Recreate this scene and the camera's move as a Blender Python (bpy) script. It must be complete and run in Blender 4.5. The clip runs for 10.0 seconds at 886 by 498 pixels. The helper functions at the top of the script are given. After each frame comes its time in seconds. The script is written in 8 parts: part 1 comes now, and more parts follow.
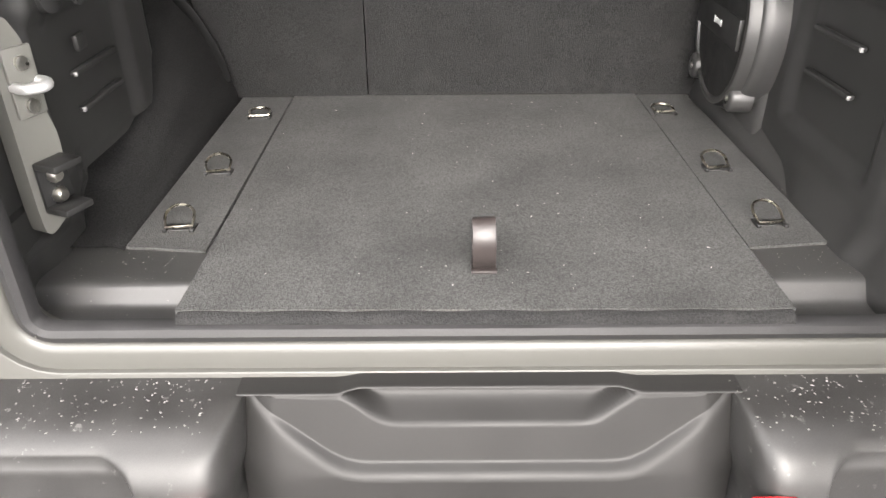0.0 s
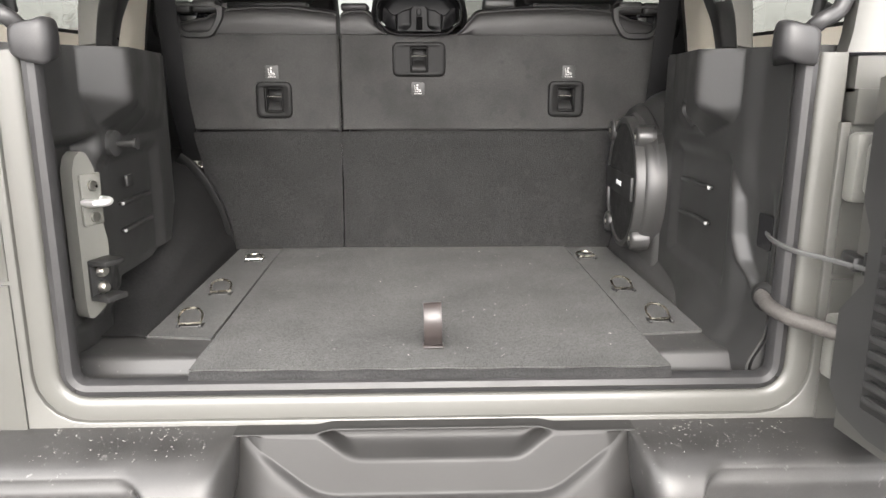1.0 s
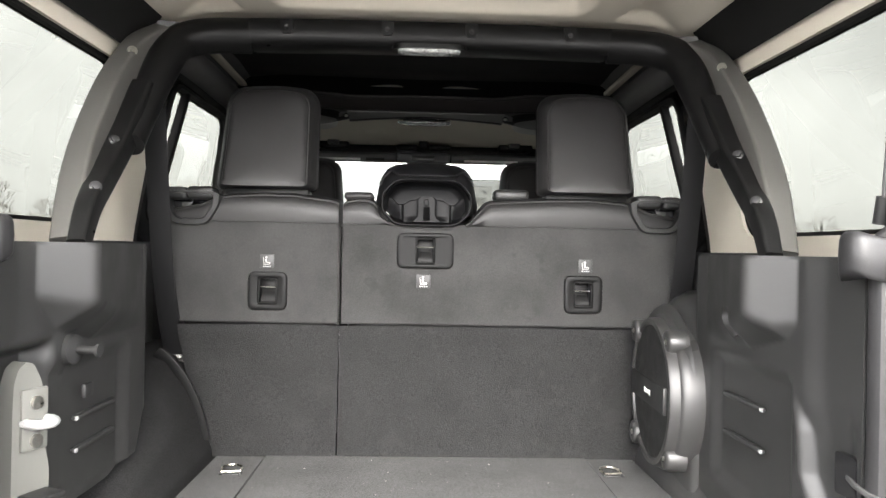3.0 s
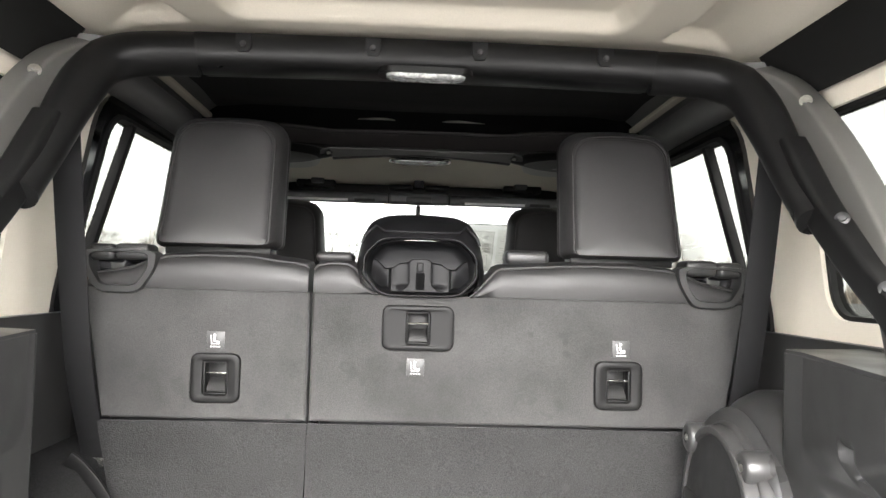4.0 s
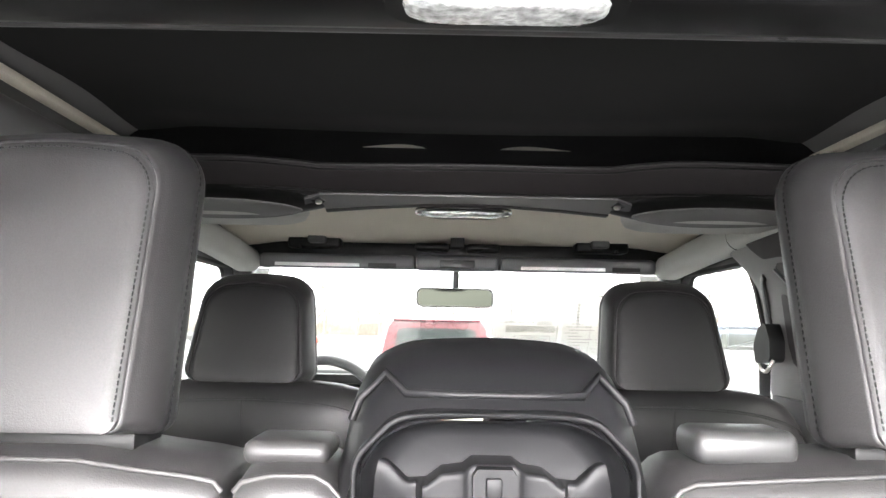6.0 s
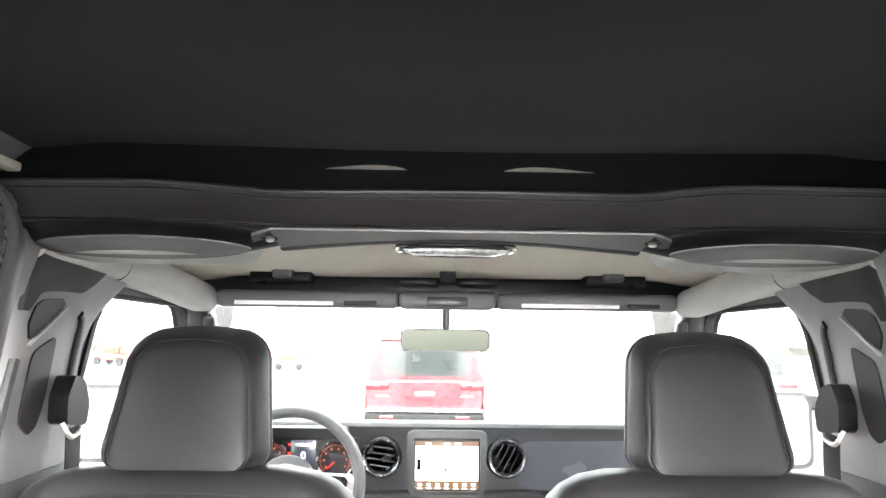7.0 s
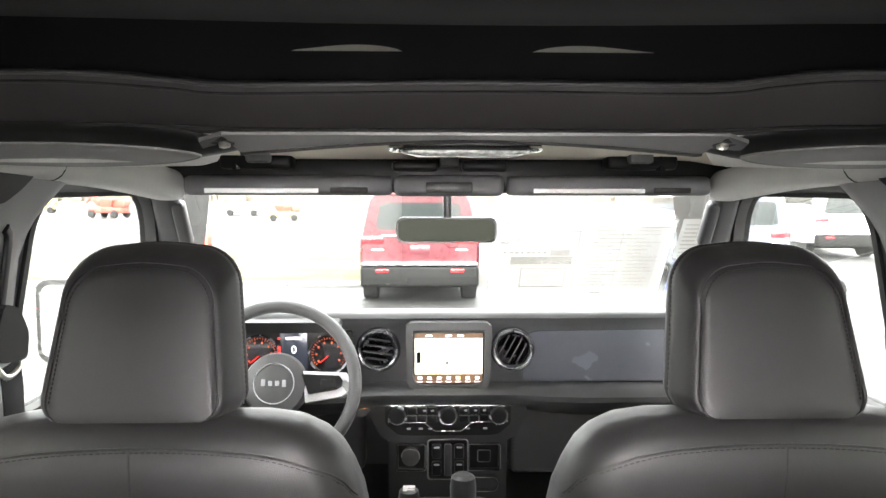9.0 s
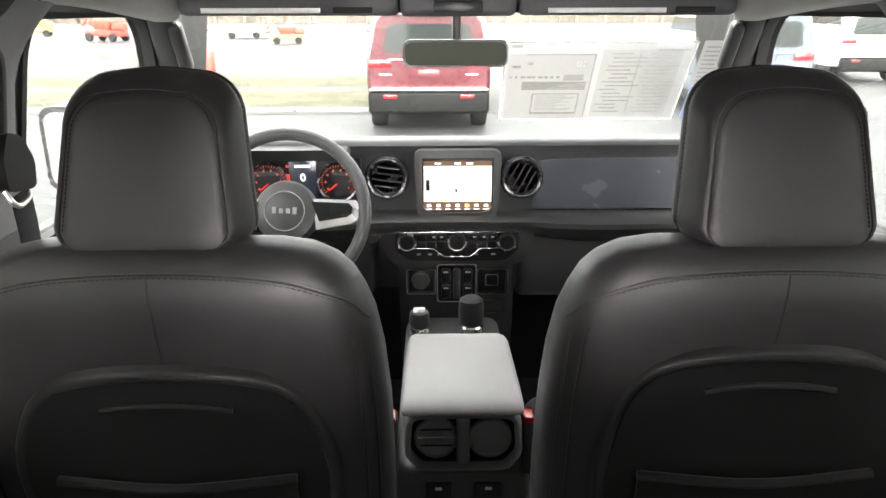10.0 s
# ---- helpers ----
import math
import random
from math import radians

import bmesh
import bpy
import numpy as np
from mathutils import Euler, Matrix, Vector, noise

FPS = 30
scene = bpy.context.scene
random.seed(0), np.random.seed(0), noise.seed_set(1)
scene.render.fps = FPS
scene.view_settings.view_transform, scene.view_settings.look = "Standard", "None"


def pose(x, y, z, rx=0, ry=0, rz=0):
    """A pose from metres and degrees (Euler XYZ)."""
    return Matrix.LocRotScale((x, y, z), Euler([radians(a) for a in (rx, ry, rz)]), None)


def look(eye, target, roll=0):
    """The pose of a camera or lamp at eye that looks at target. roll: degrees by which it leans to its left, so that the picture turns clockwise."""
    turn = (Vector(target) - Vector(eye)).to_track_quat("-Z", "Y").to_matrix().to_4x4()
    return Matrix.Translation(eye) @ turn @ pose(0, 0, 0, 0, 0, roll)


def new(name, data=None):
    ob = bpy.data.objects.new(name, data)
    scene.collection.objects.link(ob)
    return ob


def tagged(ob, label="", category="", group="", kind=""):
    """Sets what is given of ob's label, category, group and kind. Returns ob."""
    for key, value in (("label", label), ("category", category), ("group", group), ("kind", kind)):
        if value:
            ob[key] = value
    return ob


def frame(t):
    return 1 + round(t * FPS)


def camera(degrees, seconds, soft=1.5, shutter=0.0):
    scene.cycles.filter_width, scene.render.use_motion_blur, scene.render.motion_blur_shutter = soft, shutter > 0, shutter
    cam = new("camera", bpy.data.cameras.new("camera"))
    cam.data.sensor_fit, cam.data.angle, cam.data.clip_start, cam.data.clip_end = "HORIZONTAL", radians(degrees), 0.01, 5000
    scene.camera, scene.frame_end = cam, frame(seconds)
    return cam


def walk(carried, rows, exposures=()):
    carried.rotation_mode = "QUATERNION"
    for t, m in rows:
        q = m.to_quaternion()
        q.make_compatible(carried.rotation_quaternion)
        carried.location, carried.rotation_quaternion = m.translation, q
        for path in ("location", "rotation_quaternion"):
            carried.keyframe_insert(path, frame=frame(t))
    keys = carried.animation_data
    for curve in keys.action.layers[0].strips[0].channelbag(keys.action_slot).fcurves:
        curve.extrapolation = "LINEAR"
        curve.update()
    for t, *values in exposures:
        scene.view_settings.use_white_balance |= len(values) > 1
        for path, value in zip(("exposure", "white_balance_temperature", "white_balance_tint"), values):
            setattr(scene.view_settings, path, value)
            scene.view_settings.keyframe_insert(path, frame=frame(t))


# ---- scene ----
cam = camera(62.5, 10.0)
PATH = [
    (0, (-0.034, -0.657, 1.362), (-0.041, 1.08, 0.369), -0.5),
    (0.5, (-0.048, -0.81, 1.332), (0.024, 1.05, 0.6), 0.3),
    (1, (-0.009, -0.992, 1.3), (0.061, 0.954, 0.841), 0.1),
    (1.5, (-0.016, -1.084, 1.277), (0.041, 0.899, 1.022), 0.1),
    (2, (-0.021, -1.06, 1.281), (0.033, 0.935, 1.16), 0.3),
    (2.5, (-0.024, -0.959, 1.309), (0.036, 1.04, 1.262), 0.7),
    (4, (-0.014, -0.445, 1.432), (0.065, 1.552, 1.52), 1.7),
    (4.5, (-0.013, -0.24, 1.477), (0.036, 1.755, 1.612), 1.6),
    (5, (-0.067, -0.012, 1.506), (-0.035, 1.982, 1.666), 1.5),
    (5.5, (-0.051, 0.172, 1.542), (-0.045, 2.164, 1.723), 1.3),
    (5.7, (-0.043, 0.248, 1.555), (-0.044, 2.239, 1.748), 1.2),
    (6.8, (-0.045, 0.599, 1.638), (-0.023, 2.584, 1.879), 0.8),
    (7, (-0.043, 0.642, 1.654), (-0.011, 2.626, 1.903), 0.7),
    (7.5, (-0.054, 0.735, 1.699), (0.007, 2.721, 1.929), 0.4),
    (8, (-0.049, 0.806, 1.731), (0.018, 2.798, 1.894), 0.3),
    (8.5, (-0.059, 0.849, 1.746), (0.008, 2.848, 1.777), 0.1),
    (9, (-0.056, 0.865, 1.745), (-0.003, 2.858, 1.581), 0.1),
    (9.5, (-0.059, 0.873, 1.745), (-0.015, 2.834, 1.353), 0.1),
    (10, (-0.054, 0.878, 1.744), (-0.029, 2.778, 1.119), -0.1),
]
EXPOSURES = [(0,2.95,6800,13),(0.5,3.05,6770,12),(1,3.02,6750,12),(1.5,2.98,6700,12),(2.5,3.30,6600,11),(4,4.16,6600,11),(5,4.88,6500,11),(5.5,5.36,6500,12),(7,6.75,6400,13),(8,6.9,6400,13),(8.5,6.88,6450,13),(9,6.22,6600,13),(9.5,5.88,6600,13),(10,5.72,6650,13)]

walk(cam, [(t, look(eye, target, roll)) for t, eye, target, roll in PATH], EXPOSURES)

# ---- daylight: a bright overcast sky ----
world = bpy.data.worlds.new("overcast_sky")
scene.world = world
world.use_nodes = True
wn = world.node_tree
wn.nodes.clear()
sky = wn.nodes.new("ShaderNodeTexSky")
sky.sky_type = "NISHITA"
sky.sun_disc = False
sky.sun_elevation = radians(30)
sky.sun_rotation = radians(184)
sky.air_density, sky.dust_density, sky.ozone_density = 1.0, 4.0, 0.6
grey = wn.nodes.new("ShaderNodeHueSaturation")
grey.inputs["Saturation"].default_value = 0.12
wn.links.new(sky.outputs[0], grey.inputs["Color"])
tc = wn.nodes.new("ShaderNodeTexCoord")
cl = wn.nodes.new("ShaderNodeTexNoise")
cl.inputs["Scale"].default_value = 3.2
cl.inputs["Detail"].default_value = 5.0
wn.links.new(tc.outputs["Generated"], cl.inputs["Vector"])
ramp = wn.nodes.new("ShaderNodeMapRange")
ramp.inputs["From Min"].default_value, ramp.inputs["From Max"].default_value = 0.3, 0.7
ramp.inputs["To Min"].default_value, ramp.inputs["To Max"].default_value = 0.66, 1.22
wn.links.new(cl.outputs["Fac"], ramp.inputs["Value"])
mul = wn.nodes.new("ShaderNodeMix")
mul.data_type, mul.blend_type = "RGBA", "MULTIPLY"
mul.inputs["Factor"].default_value = 1.0
# the cloud deck evens the sky out
deck = wn.nodes.new("ShaderNodeMix")
deck.data_type = "RGBA"
deck.inputs["Factor"].default_value = 0.62
deck.inputs["B"].default_value = (9.6, 9.7, 9.8, 1)
wn.links.new(grey.outputs[0], deck.inputs["A"])
wn.links.new(deck.outputs["Result"], mul.inputs["A"])
wn.links.new(ramp.outputs[0], mul.inputs["B"])
bg = wn.nodes.new("ShaderNodeBackground")
bg.inputs["Strength"].default_value = 0.15
wout = wn.nodes.new("ShaderNodeOutputWorld")
wn.links.new(mul.outputs["Result"], bg.inputs["Color"])
wn.links.new(bg.outputs[0], wout.inputs["Surface"])

sun_data = bpy.data.lights.new("sun", "SUN")
sun_data.energy, sun_data.angle, sun_data.color = 0.45, radians(34), (1.0, 0.97, 0.92)
sun = new("sun", sun_data)
# set low behind the tail so that it lights the cargo bay
sun.matrix_world = look((0, 0, 0), (-0.06, 0.9, -0.52))

# ---- small modelling tools ----
V = Vector
from mathutils.bvhtree import BVHTree


def finish(me, smooth):
    bm = bmesh.new()
    bm.from_mesh(me)
    bmesh.ops.recalc_face_normals(bm, faces=bm.faces)
    for f in bm.faces:
        f.smooth = smooth > 0
    lim = radians(smooth)
    for e in bm.edges:
        if len(e.link_faces) == 2:
            e.smooth = e.calc_face_angle(0) < lim
    bm.to_mesh(me)
    bm.free()


def thing(name, label, category, group="", kind="", at=(0, 0, 0)):
    """A top-level Empty at its base that carries parts."""
    ob = new(name)
    ob.empty_display_size = 0.05
    ob.location = at
    return tagged(ob, label, category, group, kind)


def part(name, bm, mat, parent=None, label="", smooth=38):
    """Links a bmesh, in world coordinates, as one mesh object under a thing or part."""
    me = bpy.data.meshes.new(name)
    bm.to_mesh(me)
    bm.free()
    finish(me, smooth)
    for m in mat if isinstance(mat, (list, tuple)) else (mat,):
        me.materials.append(m)
    ob = new(name, me)
    if parent is not None:
        ob.parent = parent
        if parent.data is None:
            ob.matrix_parent_inverse = Matrix.Translation(parent.location).inverted()
    if label:
        ob["label"] = label
    return ob


def solo(name, bm, mat, label, category, group="", kind="", smooth=38):
    """A top-level thing of one mesh."""
    return tagged(part(name, bm, mat, None, "", smooth), label, category, group, kind)


def merge(bm, t, m=None):
    if m is not None:
        bmesh.ops.transform(t, matrix=m, verts=t.verts)
    me = bpy.data.meshes.new("tmp")
    t.to_mesh(me)
    t.free()
    bm.from_mesh(me)
    bpy.data.meshes.remove(me)
    return bm


def nb():
    return bmesh.new()


def rbox(bm, c, s, r=0.006, seg=2, rot=(0, 0, 0)):
    """A box with rounded edges: centre, size, radius, turn in degrees."""
    t = nb()
    bmesh.ops.create_cube(t, size=1.0, matrix=Matrix.Diagonal((*s, 1)))
    r = min(r, 0.49 * min(s))
    if r > 0:
        bmesh.ops.bevel(t, geom=t.edges[:], offset=r, segments=seg, affect="EDGES", profile=0.5)
    return merge(bm, t, pose(*c, *rot))


def loft(bm, loops, cap=True, close=True):
    """Joins loops of the same count with quads."""
    rows = [[bm.verts.new(p) for p in loop] for loop in loops]
    n = len(rows[0])
    for a, b in zip(rows, rows[1:]):
        for i in range(n if close else n - 1):
            j = (i + 1) % n
            bm.faces.new((a[i], a[j], b[j], b[i]))
    if cap and close:
        bm.faces.new(rows[0][::-1])
        bm.faces.new(rows[-1])
    return bm


def rrect(w, h, r, n=4):
    """A rounded rectangle round the origin, counter-clockwise."""
    r = min(r, w / 2 - 1e-4, h / 2 - 1e-4)
    out = []
    for cx, cy, a0 in ((w / 2 - r, h / 2 - r, 0), (r - w / 2, h / 2 - r, 90), (r - w / 2, r - h / 2, 180), (w / 2 - r, r - h / 2, 270)):
        for i in range(n + 1):
            a = radians(a0 + 90 * i / n)
            out.append((cx + r * math.cos(a), cy + r * math.sin(a)))
    return out


def ring(r, n=16, sy=1.0):
    return [(r * math.cos(2 * math.pi * i / n), r * sy * math.sin(2 * math.pi * i / n)) for i in range(n)]


def curve(pts, n=6, closed=False):
    """A smooth line through points (Catmull-Rom)."""
    p = [V(q) for q in pts]
    out = []
    k = len(p)
    for i in range(k if closed else k - 1):
        p0 = p[(i - 1) % k] if closed or i > 0 else 2 * p[0] - p[1]
        p1, p2 = p[i], p[(i + 1) % k]
        p3 = p[(i + 2) % k] if closed or i + 2 < k else 2 * p[-1] - p[-2]
        for j in range(n):
            t = j / n
            out.append(0.5 * ((2 * p1) + (p2 - p0) * t + (2 * p0 - 5 * p1 + 4 * p2 - p3) * t * t + (3 * p1 - p0 - 3 * p2 + p3) * t ** 3))
    if not closed:
        out.append(p[-1])
    return out


def sweep(bm, pts, prof, closed=False, up=(0, 0, 1), scale=None, cap=True):
    """Carries a 2D profile along a line; up: the profile's second axis as near as may be."""
    pts = [V(p) for p in pts]
    n = len(pts)
    loops = []
    u = V(up)
    for i in range(n):
        a = pts[i - 1] if i or closed else pts[0]
        b = pts[(i + 1) % n] if i < n - 1 or closed else pts[-1]
        d = (b - a).normalized()
        u = (u - d * u.dot(d)).normalized()
        s = d.cross(u)
        k = scale[i] if scale else 1.0
        loops.append([pts[i] + (s * x + u * y) * k for x, y in prof])
    if closed:
        loops.append(loops[0])
        t = nb()
        loft(t, loops, cap=False)
        bmesh.ops.remove_doubles(t, verts=t.verts, dist=1e-6)
        return merge(bm, t)
    return loft(bm, loops, cap=cap)


AX = {"x": lambda p, d: V((d, p[0], p[1])), "y": lambda p, d: V((p[0], d, p[1])), "z": lambda p, d: V((p[0], p[1], d))}


def prism(bm, poly, axis, a, b, r=0.0, seg=2):
    """A polygon drawn out along an axis from a to b, its rim rounded by r."""
    t = nb()
    loft(t, [[AX[axis](p, a) for p in poly], [AX[axis](p, b) for p in poly]])
    if r > 0:
        sharp = [e for e in t.edges if len(e.link_faces) == 2 and e.calc_face_angle(0) > radians(40)]
        bmesh.ops.bevel(t, geom=sharp, offset=r, segments=seg, affect="EDGES", profile=0.5, clamp_overlap=True)
    return merge(bm, t)


def plate(bm, outer, inner, axis, a, b):
    """A frame between two loops of the same count, from a to b along an axis."""
    lo = [[AX[axis](p, d) for p in q] for q, d in ((outer, a), (outer, b), (inner, b), (inner, a), (outer, a))]
    t = nb()
    loft(t, lo, cap=False)
    bmesh.ops.remove_doubles(t, verts=t.verts, dist=1e-6)
    return merge(bm, t)


def dense(poly, n=4, k=0.25):
    """Rounds a polygon's corners a little."""
    out = []
    m = len(poly)
    for i in range(m):
        p0, p1, p2 = V(poly[i - 1]), V(poly[i]), V(poly[(i + 1) % m])
        a, b = p1.lerp(p0, k), p1.lerp(p2, k)
        for j in range(n + 1):
            t = j / n
            out.append(tuple(a.lerp(p1, t).lerp(p1.lerp(b, t), t)))
    return out


def lathe(bm, prof, c, axis, n=24):
    """Turns (radius, along) pairs round an axis through c."""
    d = V(axis).normalized()
    u = d.orthogonal().normalized()
    w = d.cross(u)
    c = V(c)
    loops = [[c + d * h + (u * math.cos(2 * math.pi * i / n) + w * math.sin(2 * math.pi * i / n)) * max(r, 1e-4) for i in range(n)] for r, h in prof]
    return loft(bm, loops)


def sheet(bm, fn, nu, nv, thick=0.0):
    """A surface fn(u, v), u and v from 0 to 1, with an optional thickness."""
    t = nb()
    g = [[t.verts.new(fn(i / nu, j / nv)) for j in range(nv + 1)] for i in range(nu + 1)]
    for i in range(nu):
        for j in range(nv):
            t.faces.new((g[i][j], g[i + 1][j], g[i + 1][j + 1], g[i][j + 1]))
    if thick:
        bmesh.ops.recalc_face_normals(t, faces=t.faces)
        bmesh.ops.solidify(t, geom=t.faces[:], thickness=thick)
    return merge(bm, t)


def sm(a, b, x):
    t = min(1.0, max(0.0, (x - a) / (b - a)))
    return t * t * (3 - 2 * t)


def snap(bm, pts, d, off=0.0):
    """Lays points onto a shape along a direction, lifted by off against it."""
    tree = BVHTree.FromBMesh(bm)
    d = V(d).normalized()
    out = []
    for p in pts:
        hit = tree.ray_cast(V(p) - d * 0.5, d)[0]
        if hit is not None:
            out.append(hit - d * off)
    return out


def lerp(a, b, t):
    return a + (b - a) * t


# ---- materials ----
def nodes_of(name):
    m = bpy.data.materials.new(name)
    m.use_nodes = True
    nt = m.node_tree
    return m, nt, nt.nodes["Principled BSDF"]


def surface(name, col, rough=0.5, metal=0.0, var=0.15, var_scale=9.0, grain=400.0, bump=0.15, bump_dist=0.0006, spots=None,
            coat=0.0, sheen=0.0, rough_var=0.08, spec=0.5, stretch=(1, 1, 1), fine_var=None, crease=0.0):
    """A surface with two scales of variation: blotches and fine grain with relief.
    spots: (colour, scale, how rare 0..1, strength) for dust or stains."""
    m, nt, b = nodes_of(name)
    N, L = nt.nodes, nt.links
    tc = N.new("ShaderNodeTexCoord")
    mp = N.new("ShaderNodeMapping")
    mp.inputs["Scale"].default_value = stretch
    L.new(tc.outputs["Object"], mp.inputs["Vector"])
    big = N.new("ShaderNodeTexNoise")
    big.inputs["Scale"].default_value, big.inputs["Detail"].default_value = var_scale, 4.0
    fine = N.new("ShaderNodeTexNoise")
    fine.inputs["Scale"].default_value, fine.inputs["Detail"].default_value = grain, 2.0
    L.new(mp.outputs[0], big.inputs["Vector"])
    L.new(mp.outputs[0], fine.inputs["Vector"])
    mr = N.new("ShaderNodeMapRange")
    mr.inputs["From Min"].default_value, mr.inputs["From Max"].default_value = 0.3, 0.7
    mr.inputs["To Min"].default_value, mr.inputs["To Max"].default_value = 1 - var, 1 + var
    L.new(big.outputs["Fac"], mr.inputs["Value"])
    mf = N.new("ShaderNodeMapRange")
    mf.inputs["From Min"].default_value, mf.inputs["From Max"].default_value = 0.3, 0.7
    fv = var * 1.2 if fine_var is None else fine_var
    mf.inputs["To Min"].default_value, mf.inputs["To Max"].default_value = 1 - fv, 1 + fv
    L.new(fine.outputs["Fac"], mf.inputs["Value"])
    mm = N.new("ShaderNodeMath")
    mm.operation = "MULTIPLY"
    L.new(mr.outputs[0], mm.inputs[0])
    L.new(mf.outputs[0], mm.inputs[1])
    mx = N.new("ShaderNodeMix")
    mx.data_type, mx.blend_type = "RGBA", "MULTIPLY"
    mx.inputs["Factor"].default_value = 1.0
    mx.inputs["A"].default_value = (*col, 1)
    L.new(mm.outputs[0], mx.inputs["B"])
    out = mx.outputs["Result"]
    rr = N.new("ShaderNodeMapRange")
    rr.inputs["From Min"].default_value, rr.inputs["From Max"].default_value = 0.3, 0.7
    rr.inputs["To Min"].default_value, rr.inputs["To Max"].default_value = max(0.02, rough - rough_var), min(1, rough + rough_var)
    L.new(big.outputs["Fac"], rr.inputs["Value"])
    rout = rr.outputs[0]
    if spots:
        sc, ss, rare, amount = spots
        sp = N.new("ShaderNodeTexNoise")
        sp.inputs["Scale"].default_value, sp.inputs["Detail"].default_value, sp.inputs["Roughness"].default_value = ss, 3.0, 0.6
        L.new(mp.outputs[0], sp.inputs["Vector"])
        sr = N.new("ShaderNodeMapRange")
        sr.inputs["From Min"].default_value, sr.inputs["From Max"].default_value = rare, rare + 0.06
        sr.inputs["To Min"].default_value, sr.inputs["To Max"].default_value = 0, amount
        L.new(sp.outputs["Fac"], sr.inputs["Value"])
        m2 = N.new("ShaderNodeMix")
        m2.data_type = "RGBA"
        m2.inputs["B"].default_value = (*sc, 1)
        L.new(out, m2.inputs["A"])
        L.new(sr.outputs[0], m2.inputs["Factor"])
        out = m2.outputs["Result"]
    L.new(out, b.inputs["Base Color"])
    L.new(rout, b.inputs["Roughness"])
    b.inputs["Metallic"].default_value = metal
    b.inputs["Specular IOR Level"].default_value = spec
    b.inputs["Coat Weight"].default_value = coat
    b.inputs["Coat Roughness"].default_value = 0.08
    b.inputs["Sheen Weight"].default_value = sheen
    b.inputs["Sheen Roughness"].default_value = 0.5
    if bump:
        bp = N.new("ShaderNodeBump")
        bp.inputs["Strength"].default_value, bp.inputs["Distance"].default_value = bump, bump_dist
        L.new(fine.outputs["Fac"], bp.inputs["Height"])
        L.new(bp.outputs[0], b.inputs["Normal"])
        if crease:
            # soft puckers and slack in the hide
            cr = N.new("ShaderNodeTexNoise")
            cr.inputs["Scale"].default_value, cr.inputs["Detail"].default_value, cr.inputs["Distortion"].default_value = 9.0, 1.0, 0.3
            L.new(tc.outputs["Object"], cr.inputs["Vector"])
            b2 = N.new("ShaderNodeBump")
            b2.inputs["Strength"].default_value, b2.inputs["Distance"].default_value = crease, 0.012
            L.new(cr.outputs["Fac"], b2.inputs["Height"])
            L.new(b2.outputs[0], bp.inputs["Normal"])
    return m


def glowing(name, col, strength):
    m, nt, b = nodes_of(name)
    b.inputs["Base Color"].default_value = (*[c * 0.5 for c in col], 1)
    b.inputs["Emission Color"].default_value = (*col, 1)
    b.inputs["Emission Strength"].default_value = strength
    b.inputs["Roughness"].default_value = 0.25
    return m


def pane(name, tint, gloss=1.0):
    """Clear sheet glass: tinted see-through, with a mirror's share by Fresnel."""
    m = bpy.data.materials.new(name)
    m.use_nodes = True
    nt = m.node_tree
    nt.nodes.clear()
    o = nt.nodes.new("ShaderNodeOutputMaterial")
    tr = nt.nodes.new("ShaderNodeBsdfTransparent")
    tr.inputs["Color"].default_value = (*tint, 1)
    gl = nt.nodes.new("ShaderNodeBsdfGlossy")
    gl.inputs["Roughness"].default_value = 0.02
    gl.inputs["Color"].default_value = (gloss, gloss, gloss, 1)
    fr = nt.nodes.new("ShaderNodeLayerWeight")
    fr.inputs["Blend"].default_value = 0.5
    pw = nt.nodes.new("ShaderNodeMath")
    pw.operation = "POWER"
    pw.inputs[1].default_value = 5.0
    nt.links.new(fr.outputs["Facing"], pw.inputs[0])
    ml = nt.nodes.new("ShaderNodeMath")
    ml.operation = "MULTIPLY_ADD"
    ml.inputs[1].default_value, ml.inputs[2].default_value = 0.9, 0.045
    nt.links.new(pw.outputs[0], ml.inputs[0])
    mx = nt.nodes.new("ShaderNodeMixShader")
    nt.links.new(ml.outputs[0], mx.inputs[0])
    nt.links.new(tr.outputs[0], mx.inputs[1])
    nt.links.new(gl.outputs[0], mx.inputs[2])
    nt.links.new(mx.outputs[0], o.inputs["Surface"])
    return m


CARPET = surface("charcoal_carpet", (0.052, 0.0523, 0.0508), 0.95, var=0.26, var_scale=7, grain=420, bump=0.9, bump_dist=0.002, fine_var=0.5, sheen=0.04, spec=0.2,
                 spots=((0.2, 0.195, 0.19), 190, 0.72, 0.6))
CARPET_SEAT = surface("seatback_carpet", (0.034, 0.0336, 0.0333), 0.95, var=0.30, var_scale=9, grain=600, bump=0.6, bump_dist=0.001, fine_var=0.2, sheen=0.05, spec=0.2,
                      spots=((0.023, 0.023, 0.0225), 13, 0.60, 0.5))
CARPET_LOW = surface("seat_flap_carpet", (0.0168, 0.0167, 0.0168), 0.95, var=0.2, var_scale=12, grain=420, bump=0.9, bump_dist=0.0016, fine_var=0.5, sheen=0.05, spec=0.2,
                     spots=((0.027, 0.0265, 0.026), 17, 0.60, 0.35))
# same carpet, darkened: the wheelhouse's shade is put into the colour
SHADED_CARPET = surface("shaded_wheelhouse_pile", (0.019, 0.0189, 0.019), 0.95, var=0.2, var_scale=12, grain=420, bump=0.9, bump_dist=0.0016, fine_var=0.5, spec=0.1)
